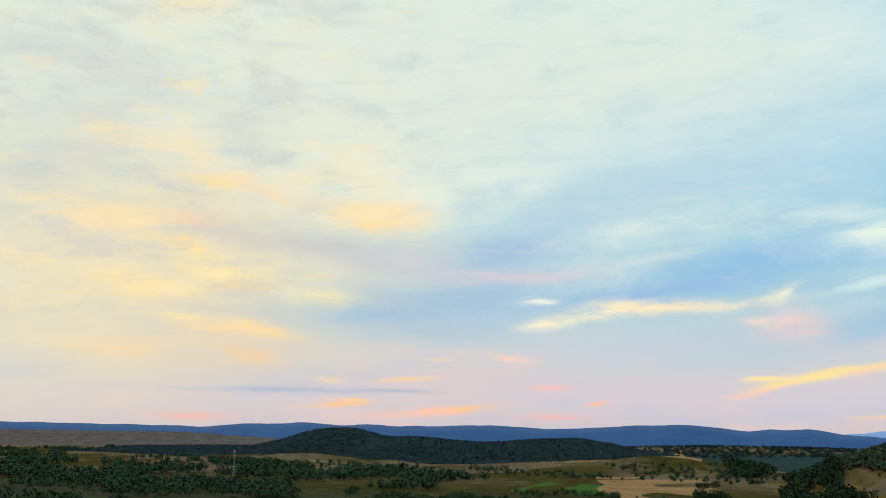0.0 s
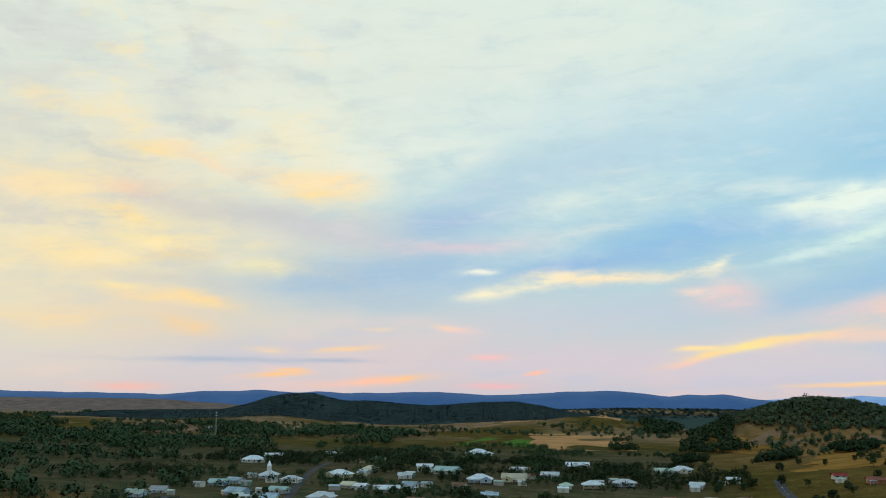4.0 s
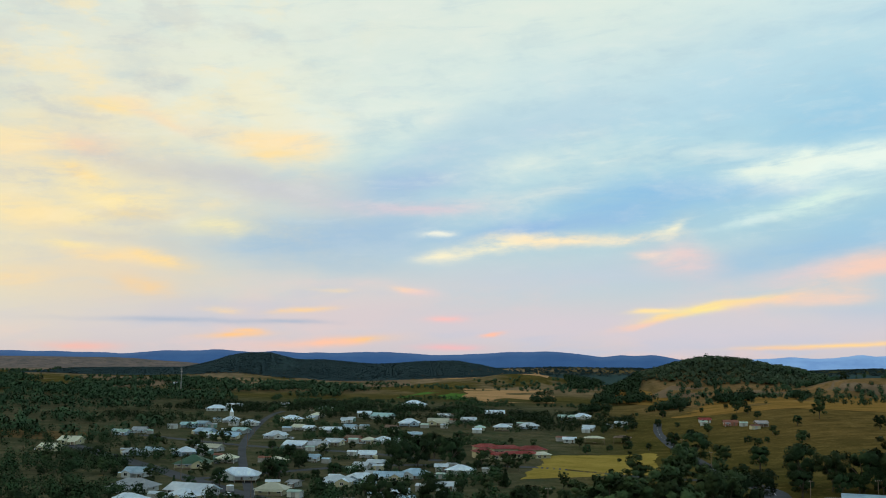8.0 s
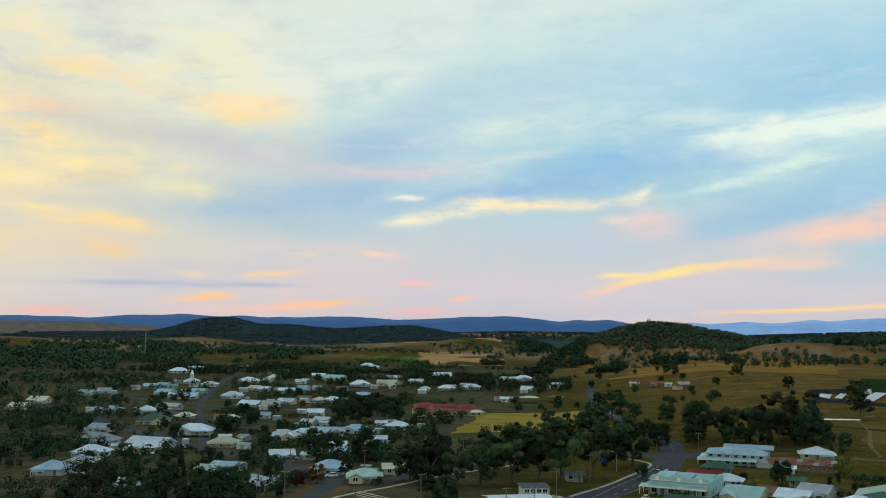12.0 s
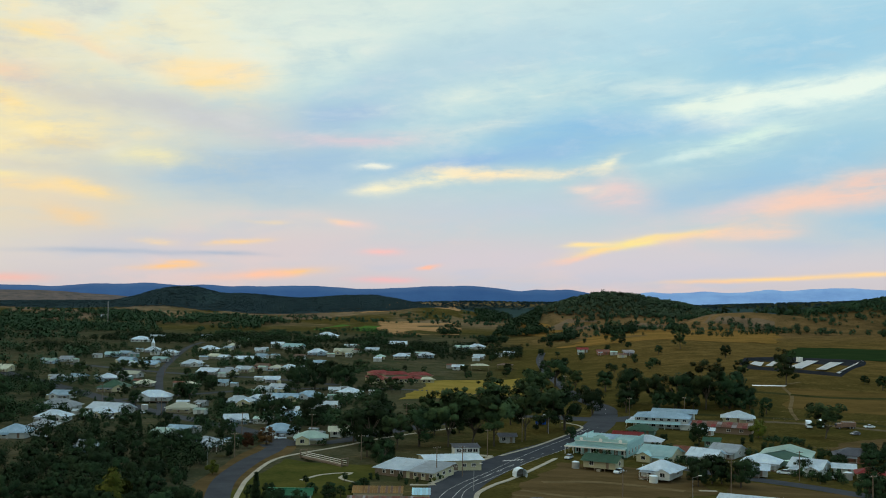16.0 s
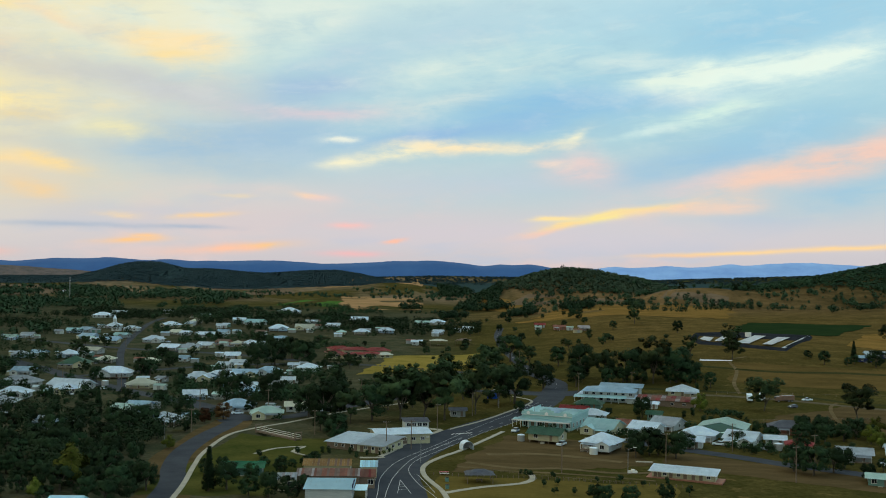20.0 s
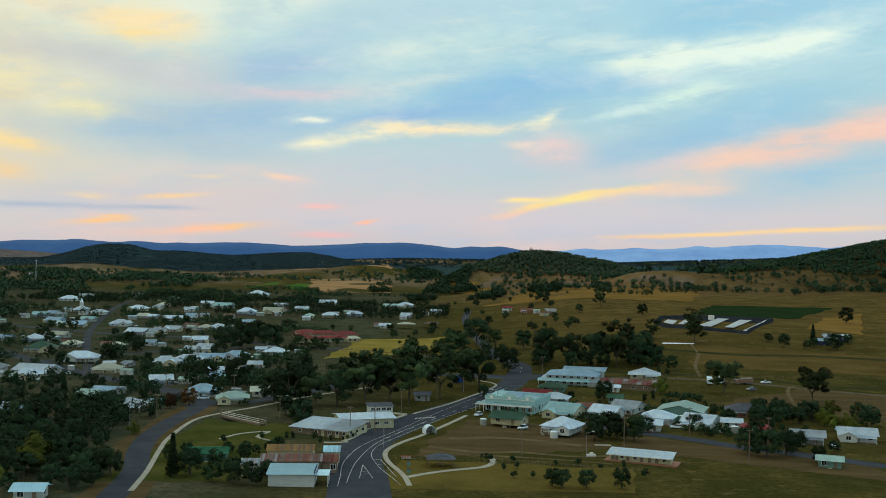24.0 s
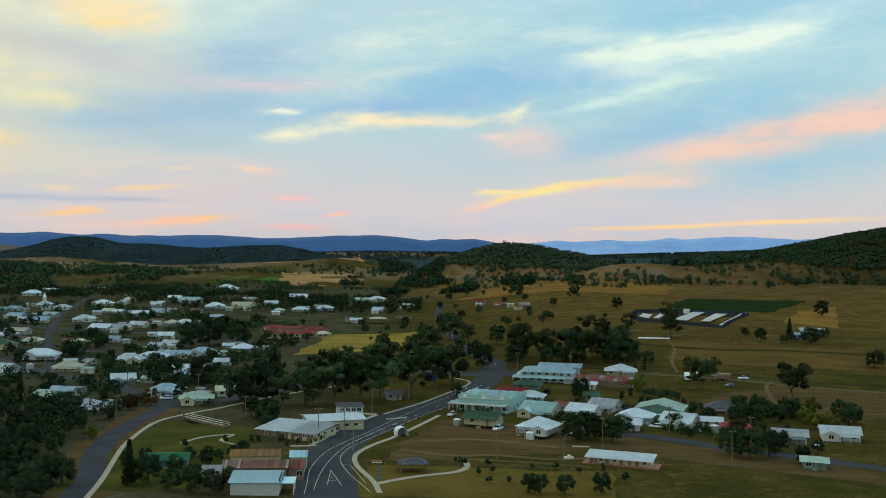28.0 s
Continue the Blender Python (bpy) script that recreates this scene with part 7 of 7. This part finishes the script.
def mast():
    x, y = -477.7, 1025.8
    e = root("radio_mast", x, y, G(x, y), 0, "tall slender grey lattice radio mast above the trees", "mast")
    h = 27.2
    for a in range(3):
        c, s = math.cos(a * 2.094), math.sin(a * 2.094)
        part("leg", tube((c * 0.9, s * 0.9, -1), (c * 0.35, s * 0.35, h), 0.13, 0.1, 5), GALV, e)
    for k in range(16):
        z0, z1 = k * h / 16, (k + 1) * h / 16
        r0, r1 = 0.9 - 0.55 * k / 16, 0.9 - 0.55 * (k + 1) / 16
        a = k % 3
        part("brace", tube((math.cos(a * 2.094) * r0, math.sin(a * 2.094) * r0, z0), (math.cos((a + 1) * 2.094) * r1, math.sin((a + 1) * 2.094) * r1, z1), 0.06, 0.06, 4), GALV, e)
    for z in (h - 1, h - 4):
        part("antenna", tube((-1.0, 0, z), (1.0, 0, z), 0.16, 0.16, 6), TRIM, e)


mast()


def bus_shelter():
    x, y = -12.6, 247.5
    e = root("bus_shelter", x, y, G(x, y), 22, "white arched steel shelter beside the kerb", "shelter")
    bm = bmesh.new()
    n = 12
    r, L2 = 1.7, 1.6
    for k in range(n):
        a0, a1 = math.pi * k / n, math.pi * (k + 1) / n
        q = [(math.cos(a) * r, s * L2, 0.9 + math.sin(a) * r) for a, s in ((a0, -1), (a1, -1), (a1, 1), (a0, 1))]
        bm.faces.new([bm.verts.new(c) for c in q])
    bmesh.ops.remove_doubles(bm, verts=bm.verts, dist=0.001)
    part("arch", thicken(bm, 0.08), roof_mat("white"), e)
    for sx in (-1, 1):
        part("side", box(sx * r - 0.05, sx * r + 0.05, -L2, L2, -0.2, 0.92), roof_mat("white"), e)
    part("end_panel", tube((0, L2 - 0.06, 0.9), (0, L2, 0.9), r * 0.97, n=20), wall_mat("grey"), e)
    part("bench", box(-1.2, 1.2, 0.5, 1.0, 0.4, 0.48), TIMBER, e)


bus_shelter()


def footbridge():
    a, b = Vector((-82.5, 266.5, 0)), Vector((-66.2, 251.2, 0))
    m = (a + b) / 2
    L2 = (b - a).length / 2
    e = root("footbridge", m.x, m.y, 0.25 - 0.0149 * m.x, math.degrees(math.atan2(b.y - a.y, b.x - a.x)), "timber footbridge with white rails over the creek", "bridge")
    n = 24
    for k in range(n):
        u0 = -L2 + 2 * L2 * k / n
        part("plank", box(u0, u0 + 2 * L2 / n - 0.05, -1.0, 1.0, 0.0, 0.12), TIMBER, e)
    for s in (-1, 1):
        part("beam", box(-L2, L2, s * 0.9 - 0.12, s * 0.9 + 0.12, -0.35, -0.01), TIMBER, e)
        for z in (0.55, 1.15):
            part("rail", box(-L2, L2, s * 1.0 - 0.05, s * 1.0 + 0.05, z, z + 0.1), TRIM, e)
        for k in range(11):
            u = -L2 + 2 * L2 * k / 10
            part("post", box(u - 0.07, u + 0.07, s * 1.0 + 0.051, s * 1.0 + 0.17, -0.6, 1.3), TIMBER, e)
    for u in (-L2, L2):
        for s in (-1, 1):
            part("end_post", box(u - 0.14, u + 0.14, s * 1.25 - 0.12, s * 1.25 + 0.12, -0.8, 2.0), TIMBER, e)
        part("end_beam", box(u - 0.14, u + 0.14, -1.4, 1.4, 2.0, 2.2), TIMBER, e)


footbridge()


def open_shelter(name, x, y, rz, w, d, h, roof, label):
    e = root(name, x, y, G(x, y), rz, label, "shelter")
    PLOTS.append((x, y, w * 0.6))
    part("roof", hip_roof(w, d, h, 1.2, 0.4), roof_mat(roof), e)
    for u in (-w / 2 + 0.2, w / 2 - 0.2):
        for v in (-d / 2 + 0.2, d / 2 - 0.2):
            part("post", box(u - 0.08, u + 0.08, v - 0.08, v + 0.08, -0.3, h), TIMBER, e)
    part("table", box(-0.9, 0.9, -0.4, 0.4, 0.68, 0.75), TIMBER, e)
    for s in (-1, 1):
        part("table_leg", box(s * 0.6 - 0.05, s * 0.6 + 0.05, -0.3, 0.3, 0, 0.68), TIMBER, e)
        part("bench", box(-0.9, 0.9, s * 0.75 - 0.15, s * 0.75 + 0.15, 0.4, 0.46), TIMBER, e)
    return e


open_shelter("picnic_shelter", -7.5, 199.5, 8, 7.0, 5.0, 2.3, "slate", "open picnic shelter with a dark slate-blue hipped roof")
open_shelter("open_hall", -47.2, 656.1, 6, 12.1, 8.0, 3.6, "cream", "open-sided hall with a pale iron roof beside the playing field")
open_shelter("open_hall", -29.8, 662.8, -6, 10.5, 8.0, 3.6, "brown", "open-sided hall with a brown iron roof beside the playing field")
house(-18.5, 318.0, 8, 5.5, 4.0, "gable", "slate", "grey", porch=False, wh=2.2, fl=0.15)
ROOFS["bright_green"] = ((0.02, 0.17, 0.09), (0.04, 0.24, 0.13))
house(-70, 198.0, 6, 10.0, 5.0, "gable", "bright_green", "green", porch=False, wh=1.9, fl=0.1)
house(-97.1, 150.1, 6, 6.0, 5.0, "gable", "sky", "white", porch=False)


def marquee(x, y, rz, s, colour, label):
    e = root("marquee", x, y, G(x, y), rz, label, "tent")
    m = surface("canvas_" + colour, ROOFS[colour][0], ROOFS[colour][1], 0.6, 0.7, 0.1)
    part("canopy", thicken(faces([(-s, -s, 2.2), (s, -s, 2.2), (s, s, 2.2), (-s, s, 2.2), (0, 0, 3.3)], [(0, 1, 4), (1, 2, 4), (2, 3, 4), (3, 0, 4)]), 0.04), m, e)
    part("side_wall", box(-s, s, s - 0.04, s, 0.0, 2.2), m, e)
    for u in (-1, 1):
        for v in (-1, 1):
            part("pole", tube((u * s, v * s, -0.2), (u * s, v * s, 2.2), 0.04), GALV, e)


bright = ROOFS["bright_blue"] = ((0.01, 0.08, 0.42), (0.02, 0.12, 0.55))
marquee(-5.5, 372, 10, 2.2, "bright_blue", "bright blue canvas marquee under the street trees")

# ---- vehicles ----
CARS = {}


def vehicle(kind, x, y, rz, colour, label, group=""):
    key = (kind, colour)
    if key in CARS:
        return copy_thing(CARS[key], pose(x, y, G(x, y), 0, 0, rz))
    paint = surface("car_paint_" + colour, ROOFS[colour][0], ROOFS[colour][1], 1.0, 0.25, 0.02, spec=0.6)
    e = root("truck" if kind == "truck" else "car", x, y, G(x, y), rz, label, "truck" if kind == "truck" else "car", group)
    CARS[key] = e
    if kind == "truck":
        L2, W2, H2 = 4.2, 1.15, 2.9
        part("cargo_box", box(-1.6, L2, -W2, W2, 0.9, H2), paint, e)
        part("cab", box(-L2, -1.75, -W2 + 0.05, W2 - 0.05, 0.6, 2.4), paint, e)
        part("windscreen", box(-L2 - 0.03, -L2, -0.9, 0.9, 1.5, 2.2), glass_mat(), e)
        part("chassis", box(-L2 + 0.1, L2, -0.5, 0.5, 0.45, 0.6), RUBBER, e)
        wheels = [(-3.1, 0.48), (1.6, 0.48), (3.0, 0.48)]
    else:
        L2, W2 = 2.2, 0.88
        prof = [(-2.2, 0.35), (2.2, 0.35), (2.22, 0.8), (1.95, 0.95), (-1.2, 0.98), (-2.15, 0.8)]
        cab = [(-1.15, 0.98), (1.9, 0.96), (1.5, 1.46), (-0.35, 1.48)] if kind == "car" else [(-1.15, 0.98), (0.5, 0.98), (0.4, 1.55), (-0.45, 1.55)]

        def loft(pr, wa, wb):
            n = len(pr)
            vs = [(a, -wa if k < 2 or b < 1.2 else -wb, b) for k, (a, b) in enumerate(pr)] + [(a, wa if k < 2 or b < 1.2 else wb, b) for k, (a, b) in enumerate(pr)]
            return faces(vs, [tuple(range(n)), tuple(range(2 * n - 1, n - 1, -1))] + [(k, k + n, (k + 1) % n + n, (k + 1) % n) for k in range(n)])

        part("car_body", loft(prof, W2, W2), paint, e)
        part("cabin", loft(cab, W2 - 0.06, W2 - 0.22), glass_mat(), e)
        part("cabin_roof", box(cab[3][0] + 0.05, cab[2][0] - 0.05, -W2 + 0.24, W2 - 0.24, cab[2][1], cab[2][1] + 0.05), paint, e)
        for s in (-1, 1):
            part("headlight", box(-2.26, -2.14, s * 0.6 - 0.16, s * 0.6 + 0.16, 0.62, 0.76), TRIM, e)
        wheels = [(-1.35, 0.32), (1.35, 0.32)]
    for u, r in wheels:
        for s in (-1, 1):
            w = part("wheel", tube((u, s * (W2 - 0.12), r), (u, s * (W2 + 0.06), r), r, n=12), RUBBER, e)
            part("rim", tube((u, s * (W2 + 0.061), r), (u, s * (W2 + 0.075), r), r * 0.6, n=10), GALV, w)
    return e


for kind, x, y, rz, colour in (("truck", 107.8, 390.1, 80, "white"), ("truck", 113.9, 392.9, 78, "white"), ("ute", 134.5, 395.6, 10, "white"), ("car", 17.5, 261, 60, "white"), ("car", 70, 273, -15, "white"), ("car", 114, 248, 70, "white"),
                               ("car", -101, 309, 20, "white"), ("car", -92, 303, 40, "grey"), ("car", 122.9, 376.5, 30, "slate"), ("car", -186.4, 392.4, -40, "white"), 
                               ("car", 3, 285, 70, "grey"), ("car", 62, 270, -20, "slate"), ("ute", 84, 268, 60, "grey"), ("car", -70, 318, 70, "white"), ("car", -207.3, 432.1, -45, "slate"), ("truck", 123.3, 391.4, 10, "brown")):
    vehicle(kind, x, y, rz, colour, "%s %s parked on the ground" % ({"slate": "dark"}.get(colour, colour), {"truck": "box truck", "ute": "utility with a tray", "car": "hatchback car"}[kind]), "parked vehicles")


# ---- fences ----
def fence(name, pts, step, h, material, label, rails=1, size=0.07):
    line = smooth_line(pts, step)
    p0 = line[0]
    e = root(name, p0.x, p0.y, G(p0.x, p0.y), 0, label, "fence")
    me = None
    for k, p in enumerate(line):
        z = G(p.x, p.y) - G(p0.x, p0.y)
        if me is None:
            ob = part("post", box(-size, size, -size, size, -0.3, h), material, e)
            me = ob.data
        else:
            ob = new("post", me)
            ob.parent = e
        ob.location = (p.x - p0.x, p.y - p0.y, z)
        if rails and k:
            q = line[k - 1]
            zq = G(q.x, q.y) - G(p0.x, p0.y)
            for j in range(rails):
                hz = h * (j + 0.8) / (rails + 0.1)
                part("rail", tube((q.x - p0.x, q.y - p0.y, zq + hz), (p.x - p0.x, p.y - p0.y, z + hz), 0.035, n=4), material, e)


fence("bollard_fence", [(-20, 206.5), (-3, 206), (15, 206), (46, 203)], 1.6, 0.7, TIMBER, "row of low timber bollards along the grass", 0, 0.09)
fence("yard_fence", [(26, 273), (34, 271), (44, 277)], 1.2, 1.2, TRIM, "white picket yard fence by the houses", 2, 0.05)
fence("paddock_fence", [(90.0, 330.0), (150.0, 350.0), (228.8, 370.0), (324.1, 387.9)], 5.0, 1.2, TIMBER, "timber and wire paddock fence", 1, 0.06)
fence("paddock_fence", [(96.6, 405.5), (172.1, 411.2), (253.9, 423.0), (314.0, 434.0)], 5.0, 1.2, TIMBER, "timber and wire paddock fence", 1, 0.06)


# ---- sheds in the yards ----
def yard_shed(x, y, rz, w, d, roof, wall):
    e = root("yard_shed", x, y, G(x, y), rz, "small %s yard shed with a %s iron roof" % (wall, roof), "shed", "yard sheds")
    PLOTS.append((x, y, w * 0.6))
    part("body", box(-w / 2, w / 2, -d / 2, d / 2, -0.2, 2.2), wall_mat(wall), e)
    part("roof", gable_roof(w, d, 2.2, d * 0.2, 0.25), roof_mat(roof), e)
    part("door", box(-0.9, 0.9, -d / 2 - 0.05, -d / 2, 0, 2.0), wall_mat("grey"), e)


rs_ = random.Random(77)
yards = list(PLOTS)
done = 0
for a, b, r in yards:
    if b > 900 or a > 120 or r > 9 or done >= 75:
        continue
    for _ in range(6):
        t = rs_.uniform(0, 6.28)
        x, y = a + math.cos(t) * (r + 5.5), b + math.sin(t) * (r + 6.5)
        if all((x - p) ** 2 + (y - q) ** 2 > (s + 3) ** 2 for p, q, s in PLOTS) and all((p.x - x) ** 2 + (p.y - y) ** 2 > 81 for l in LINES for p in l) and not (-30 < x < 60 and y < 262) and not (x > -90 and y < 290 and x < -50):
            w = rs_.uniform(3.2, 6.5)
            yard_shed(x, y, rs_.uniform(-15, 15), w, w * 0.7, rs_.choice(("white", "blue", "grey", "white", "mint", "rust")), rs_.choice(("white", "cream", "grey", "green")))
            done += 1
            break

scatter(64, ((-300, -75), (420, 640), lambda x, y: x < -60 - 0.1 * (y - 400)), ("round", "round2", "gum2", "round", "gum"), (4.0, 9.0), 21, 8)
scatter(60, ((-235, -90), (290, 430), lambda x, y: y > 300 + 0.2 * (x + 90)), ("round", "round2", "shrub", "round", "gum2", "pine"), (2.5, 7.5), 22, 6)
scatter(36, ((-60, 70), (560, 860), lambda x, y: x > -58), ("round", "gum2", "round2"), (4, 7), 24, 9)
scatter(24, ((8, 125), (255, 345), lambda x, y: True), ("shrub", "round", "shrub"), (2, 4.0), 25, 5)
scatter(24, ((-165, -102), (170, 300), lambda x, y: True), ("round2", "round", "shrub"), (4, 7.5), 26, 6)
scatter(12, ((-90, 0), (330, 450), lambda x, y: y > 345 + 0.9 * (x + 57) and y < 440), ("gum", "gum2", "round2"), (5, 8), 27, 9)
scatter(18, ((14, 100), (420, 470), lambda x, y: x > 34), ("round2", "round", "gum2"), (6, 9), 28, 7)
woodland("far_garden_trees", "trees between the far houses", 1500, ((-400, -20), (700, 925), lambda x, y: (patchy(x, y, 22, 21) > 0.0) & ((x < -265) | (y < 860)) & clear_of_plots(x, y)), (3, 6.8), 15, 50, 0.5, DARKLEAF)
scatter(30, ((-170, -106), (165, 262), lambda x, y: True), ("round2", "round2", "round"), (5, 8.5), 31, 5.5)
woodland("garden_trees", "dense garden trees and bushes between the houses", 1300, ((-380, -60), (330, 1010), lambda x, y: (x < -62 - 0.12 * (y - 400)) & (x > -130 - 0.32 * (y - 250)) & (patchy(x, y, 14, 18) > 0.15) & clear_of_plots(x, y)), (2.5, 6.2), 12, 60, 0.42, DARKLEAF)
woodland("garden_hedges", "low hedges and bushes in the yards", 700, ((-260, -80), (290, 560), lambda x, y: (x < -70 - 0.12 * (y - 400)) & (x > -130 - 0.5 * (y - 250)) & (patchy(x, y, 9, 19) > 0.3) & clear_of_plots(x, y, 0.5)), (1.2, 2.8), 13, 40, 0.3, DARKLEAF)
woodland("yard_bushes", "bushes in the yards beside the main street", 190, ((6, 96), (250, 350), lambda x, y: (y > 290 - 0.45 * (x - 10)) & (patchy(x, y, 9, 20) > 0.3) & clear_of_plots(x, y, 0.3, 7.0)), (1.2, 3.2), 14, 40, 0.32, DARKLEAF)
woodland("west_garden_trees", "dense dark trees round the western houses", 430, ((-420, -165), (290, 760), lambda x, y: (x < -150 - 0.30 * (y - 270)) & (x > -330 - 0.30 * (y - 270)) & (patchy(x, y, 16, 41) > 0.1) & clear_of_plots(x, y, 4.0)), (3, 7.5), 16, 80, 0.42, DARKLEAF)
woodland("creek_bank_trees", "dark dense trees beside the winding street", 190, ((-185, -104), (150, 300), lambda x, y: (patchy(x, y, 12, 42) > -0.3) & (x < -106 - 0.0 * y) & clear_of_plots(x, y, 4.5, 8.0)), (4, 8), 17, 170, 0.34, DARKLEAF)


# ---- small things along the street ----
def litter_bin(x, y):
    e = root("litter_bin", x, y, G(x, y), 12, "dark green steel litter bin beside the path", "bin")
    part("body", box(-0.45, 0.45, -0.4, 0.4, -0.1, 1.05), wall_mat("green"), e)
    part("lid", box(-0.5, 0.5, -0.45, 0.45, 1.052, 1.15), RUBBER, e)


def rain_tank(x, y, r, h, wall, label):
    e = root("rain_tank", x, y, G(x, y), 0, label, "tank", "rainwater tanks")
    part("tank", tube((0, 0, -0.2), (0, 0, h), r, n=16), wall_mat(wall), e)
    part("lid", tube((0, 0, h), (0, 0, h + 0.3), r * 1.02, 0.3, n=16), roof_mat("white"), e)


def caravan(x, y, rz):
    e = root("caravan", x, y, G(x, y), rz, "white caravan parked beside a house", "caravan")
    part("shell", box(-2.4, 2.4, -1.1, 1.1, 0.5, 2.5), roof_mat("cream"), e)
    part("roof", hip_roof(4.6, 2.0, 2.5, 0.2, 0.05), roof_mat("white"), e)
    part("stripe", box(-2.41, 2.41, -1.12, -1.1, 1.0, 1.2), wall_mat("brown"), e)
    for u in (-1.2, 0.9):
        part("window", box(u - 0.4, u + 0.4, -1.13, -1.1, 1.4, 1.95), glass_mat(), e)
    for s in (-1, 1):
        part("wheel", tube((0, s * 0.95, 0.33), (0, s * 1.12, 0.33), 0.33, n=12), RUBBER, e)
    part("drawbar", box(2.4, 3.6, -0.06, 0.06, 0.4, 0.5), GALV, e)


litter_bin(-15.4, 189.5)
litter_bin(-16.0, 198.5)
rain_tank(26.6, 247.4, 1.3, 2.0, "white", "round white rainwater tank below the house")
rain_tank(88, 268, 1.4, 2.2, "grey", "round grey rainwater tank by the house")
rain_tank(-192, 410, 1.6, 2.2, "grey", "round grey rainwater tank by the house")
caravan(-91.5, 306.5, 25)
caravan(-99.5, 322, 60)
tagged(mesh_object("concrete_slab", box(38.2, 43.2, 236.8, 238.6, G(41, 238) - 0.2, G(41, 238) + 0.12), CONCRETE), "pale concrete slab lying on the bare ground", "slab", kind="")
fence("street_fence", [(25, 293), (33, 289.5), (41.7, 286.3)], 1.4, 1.1, TRIM, "low white rail fence in front of a house", 2, 0.05)
fence("park_fence", [(-6, 214.6), (3, 211), (16.5, 207.6), (32.6, 204.2)], 2.0, 0.7, TIMBER, "low timber rail fence along the grass", 1, 0.06)


def picnic_table(x, y, rz):
    e = root("picnic_table", x, y, G(x, y), rz, "dark red timber picnic table with white-edged benches", "table")
    part("tabletop", box(-1.3, 1.3, -0.45, 0.45, 0.74, 0.82), roof_mat("red"), e)
    for s in (-1, 1):
        part("bench", box(-1.3, 1.3, s * 0.95 - 0.18, s * 0.95 + 0.18, 0.42, 0.48), TRIM, e)
        part("leg", box(s * 0.95 - 0.06, s * 0.95 + 0.06, -1.0, 1.0, 0.3, 0.38), TIMBER, e)
        part("leg", box(s * 0.95 - 0.06, s * 0.95 + 0.06, -0.3, 0.3, -0.1, 0.74), TIMBER, e)


picnic_table(-17.2, 207.2, 8)
for k, tx, ty, th in (("round2", -62, 207, 3.6), ("round", -58.5, 205, 3.2), ("round2", -66.5, 206.5, 3.4), ("round", -55.5, 214, 3.0), ("round2", -60.5, 199, 4.2), ("round", -76.5, 201, 4.0), ("round2", -79, 194, 4.6), ("shrub", -54.5, 222, 2.2), ("round2", -66, 191, 4.6), ("round", -72, 190, 4.4), ("shrub", -53, 231, 2.4), ("shrub", -46.5, 232, 2.2)):
    tree(k, tx, ty, th)
woodland("west_edge_trees", "dense dark trees along the western edge of town", 190, ((-345, -215), (330, 560), lambda x, y: (x < -205 - 0.25 * (y - 330)) & (patchy(x, y, 15, 51) > -0.2) & clear_of_plots(x, y, 4.0, 7.0)), (3.5, 8.5), 51, 110, 0.38, DARKLEAF)

# rainwater tanks and cars beside the houses
rt_ = random.Random(12)
placed = 0
for a, b, r in yards:
    if b > 640 or a > 125 or not 4 < r < 9 or placed >= 34:
        continue
    t = rt_.uniform(0, 6.28)
    x, y = a + math.cos(t) * (r + 2.2), b + math.sin(t) * (r + 2.2)
    if all((x - p) ** 2 + (y - q) ** 2 > (s + 1.4) ** 2 for p, q, s in PLOTS) and all((p.x - x) ** 2 + (p.y - y) ** 2 > 64 for l in LINES for p in l):
        if placed % 3:
            vehicle("car" if placed % 2 else "ute", x, y, rt_.uniform(0, 360), rt_.choice(("white", "white", "grey", "slate")), "car parked beside a house", "parked vehicles")
        else:
            rain_tank(x, y, 1.2, 2.0, rt_.choice(("grey", "green", "cream")), "round steel rainwater tank beside a house")
        PLOTS.append((x, y, 2.0))
        placed += 1


def crate_stack(x, y, rz):
    e = root("crate_stack", x, y, G(x, y), rz, "small stack of white crates beside a pole", "crate")
    for k, (u, w, h) in enumerate(((-0.9, 0.9, 0.7), (0.2, 0.8, 1.1), (1.1, 0.7, 0.6))):
        part("crate", box(u, u + w, -0.4, 0.4, -0.05, h), TRIM, e)


crate_stack(34.6, 219.8, 15)
crate_stack(24.2, 252.4, 40)
for k, tx, ty, th in (("yellow", -36.8, 233.5, 1.6), ("shrub", -35.4, 236.5, 1.5), ("shrub", -37.8, 231.2, 1.4), ("yellow", -35.0, 239, 1.3)):
    tree(k, tx, ty, th)
